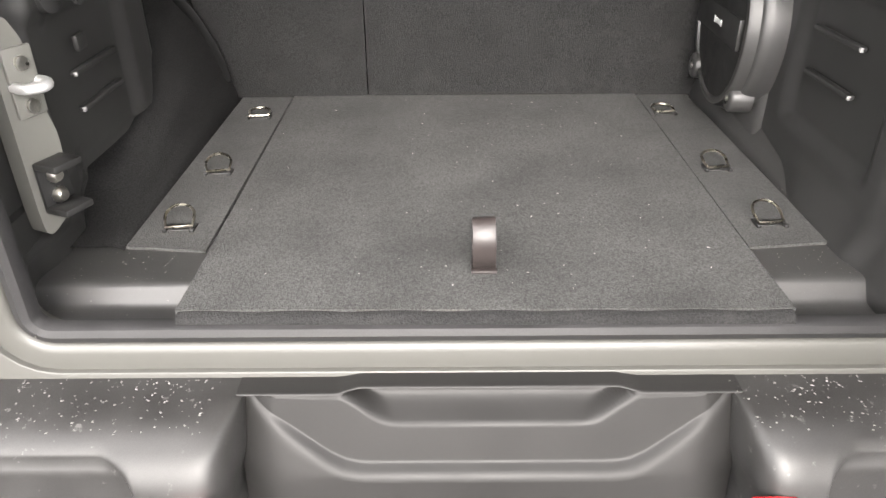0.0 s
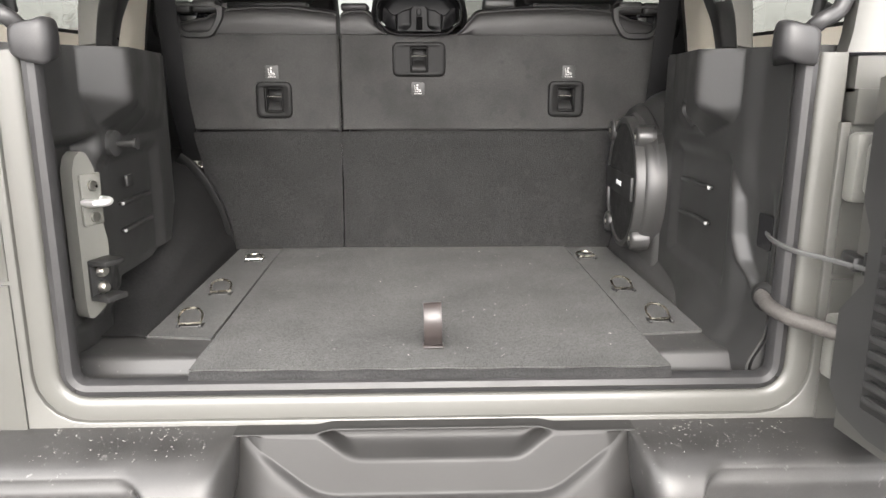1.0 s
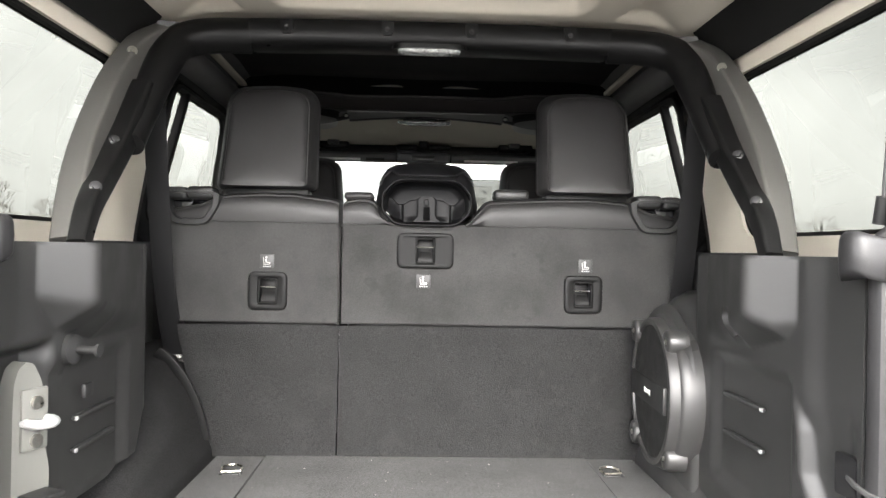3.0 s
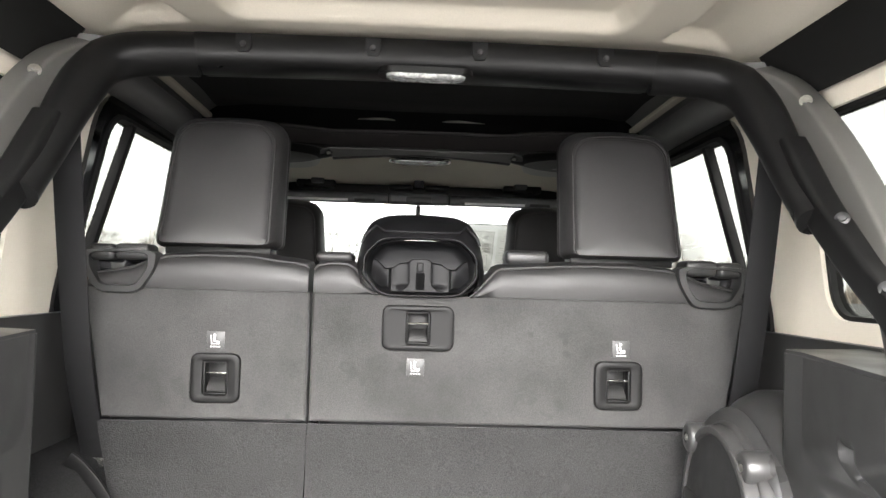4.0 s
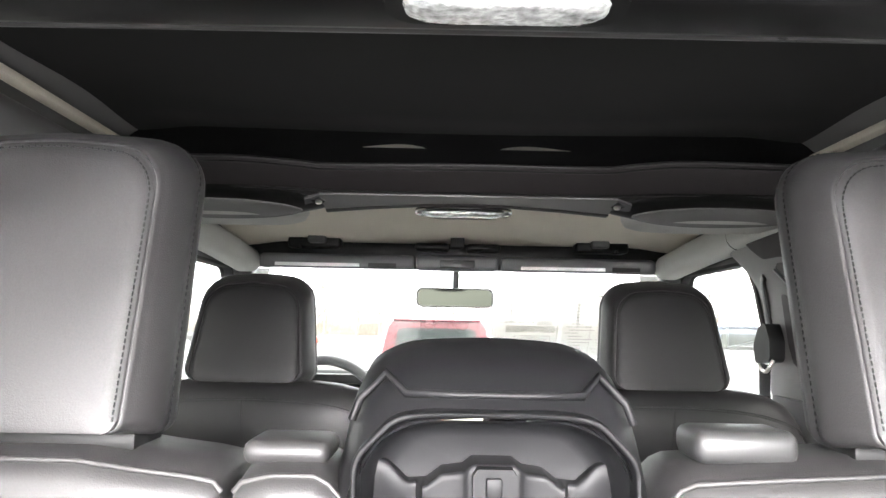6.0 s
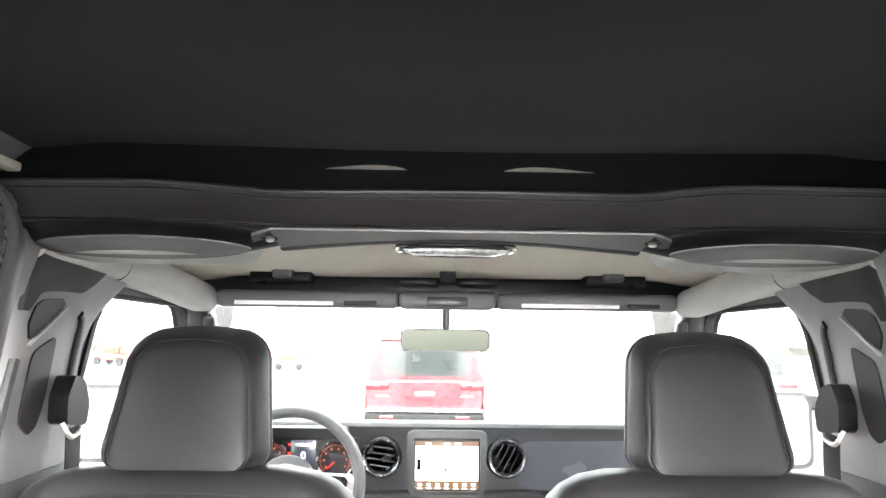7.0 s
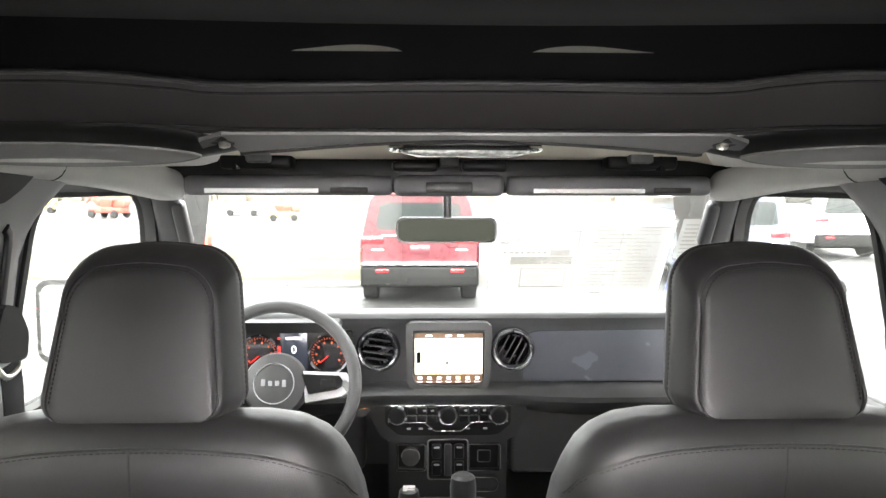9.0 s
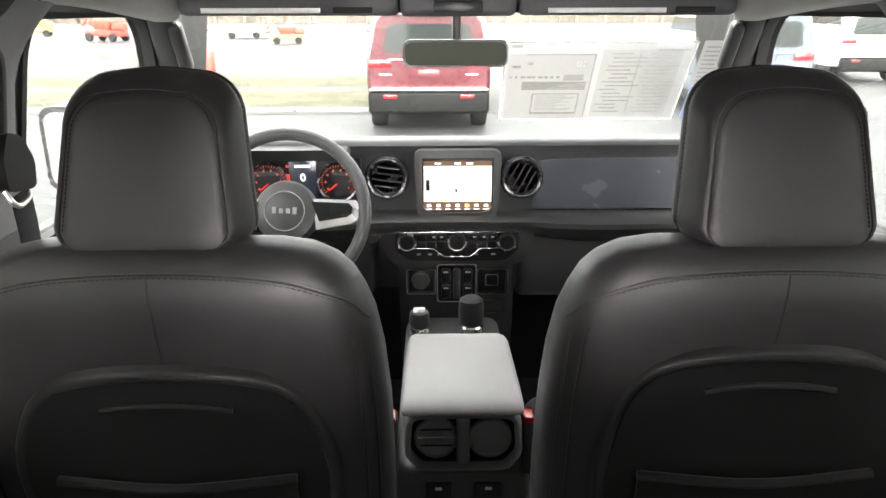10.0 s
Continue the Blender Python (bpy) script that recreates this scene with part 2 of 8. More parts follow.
PLASTIC = surface("black_grained_plastic", (0.025, 0.0249, 0.0246), 0.38, var=0.12, grain=900, bump=0.25, bump_dist=0.0003, spec=0.45)
PLASTIC_DUSTY = surface("dusty_black_plastic", (0.036, 0.0355, 0.035), 0.40, var=0.15, grain=900, bump=0.25, bump_dist=0.0003,
                        spots=((0.34, 0.33, 0.31), 210, 0.69, 0.55))
SATIN = surface("satin_black_plastic", (0.020, 0.020, 0.020), 0.40, var=0.08, grain=600, bump=0.05, spec=0.32)
BLACK = surface("matte_black_plastic", (0.0065, 0.0065, 0.0065), 0.40, var=0.1, grain=700, bump=0.15, bump_dist=0.0003, spec=0.11)
BAR_BLACK = surface("black_bar_cover", (0.007, 0.007, 0.007), 0.34, var=0.1, grain=900, bump=0.2, bump_dist=0.0003, spec=0.14)
GLOSS = surface("gloss_black", (0.008, 0.008, 0.009), 0.12, var=0.05, bump=0.0, coat=0.5)
LEATHER = surface("black_leather", (0.0165, 0.0159, 0.0161), 0.45, var=0.12, var_scale=14, grain=700, bump=0.4, bump_dist=0.0005, spec=0.31, crease=0.14)
# darker copy of the leather: shade on the front seats is put into it
SHADED_LEATHER = surface("shaded_black_leather", (0.0090, 0.0085, 0.0086), 0.48, var=0.12, var_scale=14, grain=700, bump=0.4, bump_dist=0.0005, spec=0.25, crease=0.14)
STITCH = surface("grey_thread", (0.007, 0.007, 0.007), 0.9, bump=0.0, spec=0.05)
PAINT = surface("grey_green_paint", (0.056, 0.0553, 0.050), 0.42, var=0.03, var_scale=4, grain=1500, bump=0.02, coat=0.15, rough_var=0.03)
# body paint again, but lighter: light missing on the striker plate is added
PAINT_BRIGHTENED = surface("brightened_body_paint", (0.14, 0.139, 0.126), 0.45, var=0.04, var_scale=5, grain=1200, bump=0.05)
BUMPER = surface("textured_bumper_plastic", (0.0145, 0.0140, 0.0136), 0.50, var=0.12, var_scale=10, grain=1100, bump=0.3, bump_dist=0.0003, spec=0.34)
BUMPER_DIRTY = surface("rain_spotted_bumper_plastic", (0.022, 0.0214, 0.0209), 0.42, var=0.2, var_scale=14, grain=1100, bump=0.3, bump_dist=0.0003,
                       spots=((0.16, 0.157, 0.15), 60, 0.66, 0.35))
DROPS = surface("dried_rain_drops", (0.16, 0.157, 0.15), 0.25, var=0.2, bump=0.0)
RUBBER = surface("grey_rubber_seal", (0.021, 0.0206, 0.0212), 0.37, var=0.12, var_scale=20, grain=500, bump=0.1, spec=0.34)
BLACK_RUBBER = surface("black_rubber", (0.010, 0.010, 0.010), 0.6, var=0.1, bump=0.1, spec=0.2)
CREAM = surface("cream_moulded_roof", (0.70, 0.645, 0.545), 0.65, var=0.04, var_scale=5, grain=500, bump=0.15, bump_dist=0.0004)
POD = surface("dark_grey_pod_trim", (0.125, 0.123, 0.120), 0.55, var=0.08, grain=700, bump=0.2, bump_dist=0.0003)
HEADLINER = surface("black_headliner_cloth", (0.0095, 0.0095, 0.0092), 0.9, var=0.15, var_scale=4, grain=800, bump=0.4, bump_dist=0.0006, sheen=0.02, spec=0.1)
VISOR = surface("grey_vinyl_visor", (0.085, 0.085, 0.087), 0.6, var=0.08, grain=700, bump=0.2, bump_dist=0.0003)
BEZEL = surface("satin_grey_black_bezel", (0.034, 0.0335, 0.033), 0.34, var=0.06, grain=900, bump=0.1, bump_dist=0.0002)
PILLAR_TRIM = surface("grey_pillar_trim", (0.135, 0.133, 0.130), 0.5, var=0.06, var_scale=8, grain=900, bump=0.2, bump_dist=0.0003)
# near-black that stands in for deep shade in hollows and slots
SHADE_BLACK = surface("shade_black", (0.0022, 0.0022, 0.0023), 0.9, var=0.1, grain=700, bump=0.3, bump_dist=0.0005, spec=0.05)
PALE_TRIM = surface("pale_padded_trim", (0.46, 0.46, 0.43), 0.6, var=0.06, var_scale=8, grain=900, bump=0.2, bump_dist=0.0003)
ARM = surface("black_moulded_armrest", (0.0065, 0.0065, 0.007), 0.40, var=0.08, grain=800, bump=0.15, bump_dist=0.0002, spec=0.10)
GREY_TRIM = surface("grey_interior_trim", (0.15, 0.148, 0.145), 0.6, var=0.06, var_scale=8, grain=900, bump=0.2, bump_dist=0.0003)
DARK_TRIM = surface("dark_padded_trim", (0.0175, 0.0152, 0.0155), 0.6, var=0.1, var_scale=8, grain=600, bump=0.3, bump_dist=0.0004, spec=0.25)
BAR_GREY = surface("grey_coated_steel", (0.078, 0.076, 0.070), 0.5, var=0.06, var_scale=8, grain=700, bump=0.1)
BELT = surface("black_webbing", (0.010, 0.010, 0.0105), 0.65, var=0.1, grain=900, bump=0.5, bump_dist=0.0005, stretch=(1, 1, 4), spec=0.15)
STRAP_CLOTH = surface("taupe_webbing", (0.030, 0.0245, 0.0235), 0.36, var=0.1, grain=900, bump=0.4, bump_dist=0.0004)
CHROME = surface("chrome", (0.75, 0.75, 0.74), 0.14, metal=1.0, var=0.04, bump=0.0, rough_var=0.04)
STEEL = surface("brushed_zinc_steel", (0.55, 0.54, 0.5), 0.34, metal=1.0, var=0.1, var_scale=30, bump=0.05)
RINGS = surface("tarnished_steel_wire", (0.40, 0.375, 0.32), 0.28, metal=1.0, var=0.15, var_scale=60, bump=0.0)
WHEEL = surface("grey_black_wheel_leather", (0.040, 0.0397, 0.0397), 0.45, var=0.08, grain=800, bump=0.3, bump_dist=0.0003)
DARK_CHROME = surface("smoked_chrome", (0.40, 0.40, 0.405), 0.26, metal=1.0, var=0.08, var_scale=40, bump=0.0, rough_var=0.04)
SILVER = surface("satin_silver_plastic", (0.62, 0.62, 0.62), 0.32, metal=0.55, var=0.05, bump=0.0)
LABEL = surface("printed_label", (0.02, 0.02, 0.02), 0.5, bump=0.0)
WHITE = surface("white_print", (0.75, 0.75, 0.74), 0.6, var=0.04, bump=0.0)
TAG_PRINT = surface("faded_tag_print", (0.40, 0.39, 0.38), 0.7, var=0.1, bump=0.0)
DIM_MIRROR = surface("dimming_mirror_glass", (0.0032, 0.0035, 0.0028), 0.04, metal=1.0, var=0.0, bump=0.0, rough_var=0.0)
DASH = surface("dark_dashboard_plastic", (0.025, 0.025, 0.0255), 0.45, var=0.08, grain=900, bump=0.2, bump_dist=0.0003, spec=0.3)
DARK_GREY = surface("dark_grey_plastic", (0.056, 0.056, 0.0555), 0.5, var=0.08, grain=900, bump=0.2, bump_dist=0.0003)
VENT_GREY = surface("satin_grey_vent_plastic", (0.28, 0.28, 0.28), 0.38, var=0.06, grain=700, bump=0.1)
VENT_TRIM = surface("satin_dark_grey_trim", (0.17, 0.17, 0.17), 0.34, var=0.06, grain=700, bump=0.1)
MIRROR = surface("mirror_glass", (0.8, 0.8, 0.8), 0.03, metal=1.0, var=0.0, bump=0.0, rough_var=0.0)
RED = surface("red_reflector", (0.42, 0.008, 0.012), 0.2, var=0.1, var_scale=80, bump=0.0, coat=0.8)
GLASS = pane("clear_window_glass", (0.122, 0.129, 0.122))
GLASS_TINT = pane("tinted_window_glass", (0.066, 0.068, 0.062))
# pale grey holds the daylight and sheen on top of the lid
ARMREST = surface("sky_sheen_armrest_vinyl", (0.29, 0.282, 0.28), 0.42, var=0.05, grain=700, bump=0.2, bump_dist=0.0003)
BOOT = surface("braided_grey_sleeve", (0.042, 0.0385, 0.0355), 0.7, var=0.2, grain=500, bump=0.8, bump_dist=0.001)
LENS = surface("clear_ribbed_lens", (0.42, 0.43, 0.42), 0.12, var=0.3, var_scale=60, grain=150, bump=0.8, bump_dist=0.002, coat=1.0)

# ================= the lot outside =================
GZ = -0.2
bm = nb()
sheet(bm, lambda u, v: V((lerp(-900, 900, u), lerp(-900, 900, v), GZ)), 60, 60)
ASPHALT = surface("worn_asphalt", (0.047, 0.0466, 0.0462), 0.6, var=0.25, var_scale=0.35, grain=30, bump=0.4, bump_dist=0.004, spots=((0.078, 0.077, 0.076), 1.6, 0.52, 0.3))
solo("ground", bm, ASPHALT, "wide worn grey asphalt lot", "ground", kind="structure")

# ================= body shell of the vehicle =================
body = thing("vehicle_body", "grey-green painted steel tub of an off-road vehicle", "car body", kind="structure", at=(0, 0.1, 0.7))
CX = 0.010
SL, SR, SB, SY = -0.540, 0.553, 0.834, 0.075


def opening(off=0.0, top=1.335, r=0.028, y=SY):
    """The U of the tailgate opening, from the upper left round to the upper right."""
    l, rr, b = SL - off, SR + off, SB - off
    r += off
    pts = [V((l, y, top - (top - b - r) * i / 8)) for i in range(9)]
    pts += [V((l + r - r * math.cos(radians(a)), y, b + r - r * math.sin(radians(a)))) for a in (18, 36, 54, 72)]
    pts += [V((lerp(l + r, rr - r, i / 14), y, b)) for i in range(15)]
    pts += [V((rr - r + r * math.sin(radians(a)), y, b + r - r * math.cos(radians(a)))) for a in (18, 36, 54, 72)]
    pts += [V((rr, y, b + r + (top - b - r) * i / 8)) for i in range(9)]
    return pts


bm = nb()
flange = [(0.012, -0.035), (0.012, 0.004), (0.0140, 0.0125), (0.018, 0.0160), (0.026, 0.0185), (0.046, 0.0200), (0.050, 0.0200), (0.052, 0.0), (0.052, -0.035)]
sweep(bm, opening(), flange, up=(0, -1, 0))
part("opening_flange", bm, PAINT, body, "painted flange round the tailgate opening")
bm = nb()
rows = []
for off, y in ((0.047, 0.075), (0.047, 0.0515), (0.0482, 0.0485), (0.0510, 0.0470)):
    rows.append(opening(off, 1.238, 0.028, y))
inn = rows[-1]
rows.append([V((-0.80, 0.047, p.z)) if i <= 8 else V((0.80, 0.047, p.z)) if i >= len(inn) - 9 else V((-0.80 if i < 13 else 0.80 if i > len(inn) - 14 else p.x * 1.35, 0.047, 0.742)) for i, p in enumerate(inn)])
rows.append([V((p.x, 0.12, p.z)) for p in rows[-1]])
loft(bm, rows, cap=False, close=False)
part("rear_panel", bm, PAINT, body, "painted rear panel round the tailgate opening")

for s in (-1, 1):
    # outer corner panels beside the opening
    xin = (SL - 0.060) if s < 0 else (SR + 0.060)
    xo = s * 0.80
    a, b = sorted((xin, xo))
    for nm, z0, z1, y0, y1, r in (("corner_panel", 0.742, 1.005, 0.0425, 0.12, 0.003), ("corner_panel", 1.012, 1.24, 0.0445, 0.12, 0.002), ("belt_moulding", 1.236, 1.285, 0.038, 0.12, 0.012), ("shoulder_panel", 1.28, 1.33, 0.048, 0.16, 0.01)):
        bm = nb()
        prism(bm, [(a, z0), (b, z0), (b, z1), (a, z1)], "y", y0, y1, r, 3)
        part(nm, bm, PAINT, body)
    # side of the tub and the doors' lower halves
    bm = nb()
    rbox(bm, (s * 0.775, 0.55, 1.0), (0.05, 0.98, 0.66), 0.02)
    part("quarter_panel", bm, PAINT, body)
    bm = nb()
    rbox(bm, (s * 0.765, 2.02, 0.98), (0.06, 1.86, 0.76), 0.02)
    part("door_side", bm, PAINT_BRIGHTENED, body)
bm = nb()
rbox(bm, (0, 1.55, 0.60), (1.5, 3.0, 0.05), 0.01)
part("floor_pan", bm, BLACK_RUBBER, body)
bm = nb()
rbox(bm, (0, 2.98, 0.98), (1.46, 0.05, 0.80), 0.01)
part("firewall", bm, BLACK_RUBBER, body)
bm = nb()
rbox(bm, (0, 3.62, 1.10), (1.30, 1.25, 0.10), 0.04, 3)
part("hood", bm, PAINT, body)

# frame and wheels that carry the body
TYRE_RUBBER = surface("black_tyre_rubber", (0.018, 0.018, 0.018), 0.8, var=0.2, var_scale=20, grain=300, bump=0.3)
for s in (-1, 1):
    bm = nb()
    rbox(bm, (s * 0.45, 1.95, 0.46), (0.10, 4.2, 0.16), 0.02)
    part("frame_rail", bm, BLACK_RUBBER, body)
    for y in (0.42, 3.42):
        bm = nb()
        prof = [(0.22, -0.11), (0.37, -0.125), (0.40, -0.10), (0.41, -0.05), (0.41, 0.05), (0.40, 0.10), (0.37, 0.125), (0.22, 0.11)]
        lathe(bm, prof, (s * 0.78, y, GZ + 0.41), (1, 0, 0), 40)
        wh = part("wheel", bm, TYRE_RUBBER, body, "black off-road tyre")
        bm = nb()
        lathe(bm, [(0.0, 0.06), (0.09, 0.07), (0.20, 0.05), (0.225, 0.10), (0.225, -0.10), (0.0, -0.10)], (s * 0.78, y, GZ + 0.41), (s, 0, 0), 32)
        part("rim", bm, SILVER, wh, "silver rim")
for y in (0.42, 3.42):
    bm = nb()
    lathe(bm, [(0.0, -0.70), (0.045, -0.70), (0.045, 0.70), (0.0, 0.70)], (0, y, GZ + 0.41), (1, 0, 0), 14)
    part("axle", bm, BLACK_RUBBER, body)

# weatherstrip
wst = thing("weatherstrip", "dark grey-violet rubber weatherstrip round the open tailgate", "weatherstrip", at=(CX, SY, SB))
WPROF = [(0.016, -0.010), (0.0165, 0.004), (0.011, 0.014), (0.002, 0.0175), (-0.007, 0.0145), (-0.0125, 0.006), (-0.012, -0.004)]
run = opening(0.0, 1.345)
for nm, a, b in (("side_run", 0, 12), ("lower_run", 11, 31), ("side_run", 30, len(run))):
    bm = nb()
    sweep(bm, run[a:b], WPROF, up=(0, -1, 0))
    part(nm, bm, RUBBER, wst)

# tail lamp
tl = thing("tail_lamp", "black-framed tail lamp with red lens on the body corner", "tail lamp", at=(-0.71, 0.04, 1.0))
bm = nb()
rbox(bm, (-0.716, 0.012, 1.126), (0.180, 0.075, 0.232), 0.022, 4)
part("housing", bm, BLACK, tl)
bm = nb()
rbox(bm, (-0.7180, -0.025, 1.124), (0.183, 0.02, 0.165), 0.008, 3)
part("lens", bm, RED, tl, "red lens")

# ================= rear bumper =================
bp = thing("rear_bumper", "dark grey moulded plastic rear bumper with step recess", "bumper", at=(0, 0, 0.45))


def ease(x, pts):
    """A smooth run through (x, y) stations."""
    for (a, p), (b, q) in zip(pts, pts[1:]):
        if x <= b:
            return lerp(p, q, sm(a, b, x))
    return pts[-1][1]


def step_column(x):
    """The bumper's middle in section: a sunk wedge-shaped field with a lit ledge below it and a scooped step in its middle."""
    ax = abs(x - 0.017) / 1.09
    zt = 0.7795 + 0.0050 * (1 - sm(0.140, 0.172, ax))
    k = max(0.0, (ax - 0.160) / 0.114)
    bend = 0.007 * math.exp(-((ax - 0.160) / 0.012) ** 2)
    zb = min(zt, 0.690 + 0.092 * max(0.0, k) + bend * 0.55 - 0.0015)
    side = 0.030 * sm(0.20, 0.30, ax) ** 2

    def outer(z):
        return (lerp(-0.027, 0.008, (z - 0.678) / 0.102) if z > 0.682 else -0.0254 - 0.12 * (0.682 - z)) + side

    def inner(z):
        y = max(outer(z) + 0.0045, lerp(-0.0085, 0.016, (z - 0.6915) / 0.093))
        h = min(1.0, max(0.0, (z - 0.739) / (zt - 0.739)))
        w = lerp(0.120, 0.168, h)
        edge = sm(0.0, lerp(0.026, 0.010, h), w - ax)
        scoop = 0.030 * math.sin(min(1.0, h * 1.75) * math.pi / 2) ** 1.15 * (1 - 0.25 * sm(0.7, 1.0, h))
        return y + scoop * edge

    zt -= 0.002
    p = [(0.050, zt + 0.0015), (0.034, zt + 0.0018), (lerp(0.024, 0.030, 1 - sm(0.12, 0.16, ax)), zt + 0.0018)]
    yt = lerp(0.0145, 0.021, 1 - sm(0.140, 0.172, ax))
    p += [(yt + 0.003, zt + 0.0015), (yt + 0.0005, zt + 0.0008), (yt, zt - 0.0005)]
    g = min(1.0, max(0.0, (zt - zb) / 0.012))
    lo = zb + 0.0045 * g
    for i in range(1, 31):
        z = lerp(zt - 0.002 * g, lo, (i / 30) ** 1.1)
        p.append((lerp(yt - 0.0005, inner(z), min(1.0, i / 2)), z))
    for f, dz in ((0.06, 0.0025), (0.2, 0.001), (0.4, -0.001), (0.6, -0.003), (0.78, -0.0055), (0.92, -0.009), (1.0, -0.014)):
        z = zb + dz * (g if dz > 0 else 1)
        p.append((lerp(inner(max(z, lo)), outer(z), f), z))
    zl = p[-1][1]
    for i in range(1, 7):
        z = lerp(zl, 0.66, i / 6)
        p.append((outer(z), z))
    p += [(outer(0.66) - 0.003, 0.62), (-0.05, 0.52)]
    return [V((x, *q)) for q in p]


bm = nb()
loft(bm, [step_column(0.017 + 1.09 * lerp(-0.278, 0.278, i / 148)) for i in range(149)], cap=False, close=False)
part("step_pad", bm, BUMPER, bp, smooth=80)
for s in (-1, 1):
    prof = [(0.055, 0.7785), (0.02, 0.7790), (-0.015, 0.7760), (-0.034, 0.7710), (-0.046, 0.7655), (-0.058, 0.758), (-0.065, 0.7525), (-0.071, 0.746), (-0.076, 0.739), (-0.080, 0.732), (-0.083, 0.725), (-0.085, 0.718), (-0.0865, 0.712)]
    loops = []
    xs = [(0.2715, 0.0), (0.274, 0.35), (0.279, 0.65), (0.287, 0.88), (0.297, 0.97), (0.31, 1.0), (0.34, 1.0), (0.375, 1.0)]
    xs += [(0.383 + 0.066 * i / 66, 1.0) for i in range(67)] + [(0.5, 1.0), (0.62, 1.0), (0.85, 1.0)]
    for x, k in xs:
        line = []
        for y, z in prof + [(-0.0875 - 0.0015 * math.sin(i * 0.15), 0.742 - 0.002 * i) for i in range(18, 47)]:
            # the sunk field with its rounded corner
            d = 0.05 - math.hypot(x - 0.432, z - 0.709) if x < 0.432 and z > 0.709 else min(x - 0.382, 0.759 - z)
            y = lerp(y, max(y + 0.012, -0.066), sm(0.0, 0.014, d))
            line.append((y, z))
        line += [(-0.066, 0.645), (-0.066, 0.56), (0.05, 0.56)]
        foot = 0.012 * (1 - k)
        reach = (0.040 if s > 0 else 0.007) * (1 - sm(0.30, 0.42, x))
        loops.append([V((s * (x + reach + foot * sm(0.72, 0.66, z)), lerp(0.014, y, k) if y < 0 else y, lerp(0.777, z, k) if z > 0.777 else z)) for y, z in line])
    bm = nb()
    loft(bm, loops)
    part("bumper_end", bm, BUMPER_DIRTY, bp, "rain-spotted end of the bumper", smooth=60)
    # dried rain drops
    rnd = random.Random(5 + s)
    bm = nb()
    for i in range(170):
        x, y = s * rnd.uniform(0.31, 0.56), rnd.uniform(-0.040, 0.045)
        r = rnd.choice((0.0007, 0.0008, 0.001, 0.0015))
        t = nb()
        bmesh.ops.create_uvsphere(t, u_segments=6, v_segments=4, radius=r)
        z = ease(-y, [(-0.055, 0.7785), (-0.02, 0.7790), (0.015, 0.7760), (0.034, 0.7710), (0.046, 0.7655)]) + 0.0002
        merge(bm, t, pose(x, y, z, 0, 0, rnd.uniform(0, 180)) @ Matrix.Diagonal((rnd.uniform(1, 1.9), 1, 0.4, 1)))
    part("water_mark", bm, DROPS, bp, "small dried rain drops", smooth=80)
    bm = nb()
    rbox(bm, (0.332 if s > 0 else -0.318, -0.092, 0.690), (0.055, 0.016, 0.050), 0.005)
    part("reflector", bm, RED, bp, "red reflector")

# ================= tailgate, swung open =================
tg = thing("tailgate", "open grey-green tailgate with black vented inner panel", "tailgate", at=(0.64, 0.0, 0.8))
ANG = 84.0
HX, HY = 0.632, 0.015
TM = pose(HX, HY, 0, 0, 0, -ANG)


def tgbox(bm, c, s, r=0.006, seg=2):
    """In the tailgate's own axes: x along the gate from its hinge, y out of its inner face (negative), z up."""
    t = nb()
    rbox(t, c, s, r, seg)
    return merge(bm, t, TM)


bm = nb()
t = nb()
prism(t, [(0.02, 0.79), (1.15, 0.79), (1.15, 1.30), (0.10, 1.32), (0.02, 1.30)], "y", -0.02, 0.06, 0.012, 3)
merge(bm, t, TM)
tgbox(bm, (0.6, 0.01, 1.325), (1.1, 0.07, 0.03), 0.01, 3)
part("gate_shell", bm, PAINT, tg)
bm = nb()
t = nb()
pl = [(0.035, 0.865), (0.06, 0.835), (0.12, 0.822), (1.1, 0.822), (1.1, 1.268), (0.085, 1.268), (0.055, 1.245), (0.055, 1.14), (0.075, 1.10), (0.075, 1.03), (0.035, 0.98)]
prism(t, pl, "y", -0.048, -0.018, 0.012, 3)
merge(bm, t, TM)
panel = part("inner_panel", bm, PLASTIC, tg, "black plastic inner panel")
bm = nb()
tgbox(bm, (0.6, -0.048, 1.185), (0.98, 0.012, 0.11), 0.005)
part("pocket_cover", bm, PLASTIC, panel)
bm = nb()
tgbox(bm, (0.6, -0.050, 1.236), (1.0, 0.006, 0.006), 0.002)
part("trim_line", bm, GLOSS, panel)
for col in range(3):
    bm = nb()
    tgbox(bm, (0.185 + col * 0.2, -0.0465, 0.985), (0.17, 0.006, 0.25), 0.002)
    part("vent_frame", bm, SATIN, panel)
    for i in range(11):
        bm = nb()
        tgbox(bm, (0.185 + col * 0.2, -0.0535, 0.88 + i * 0.0215), (0.145, 0.012, 0.011), 0.003)
        part("vent_slat", bm, PLASTIC, panel)
for z in (1.175, 0.905):
    bm = nb()
    rbox(bm, (0.625, 0.028, z), (0.035, 0.03, 0.10), 0.008)
    rbox(bm, (0.632, 0.008, z), (0.022, 0.022, 0.075), 0.010, 3)
    part("hinge", bm, PAINT_BRIGHTENED, tg)
bm = nb()
sweep(bm, curve([(0.543, 0.120, 1.061), (0.538, 0.085, 1.056), (0.552, 0.045, 1.049), (0.580, 0.008, 1.046), (0.618, -0.06, 1.042)], 6), rrect(0.004, 0.008, 0.0015, 2))
part("check_arm", bm, DARK_GREY, tg, "grey steel check arm")
bm = nb()
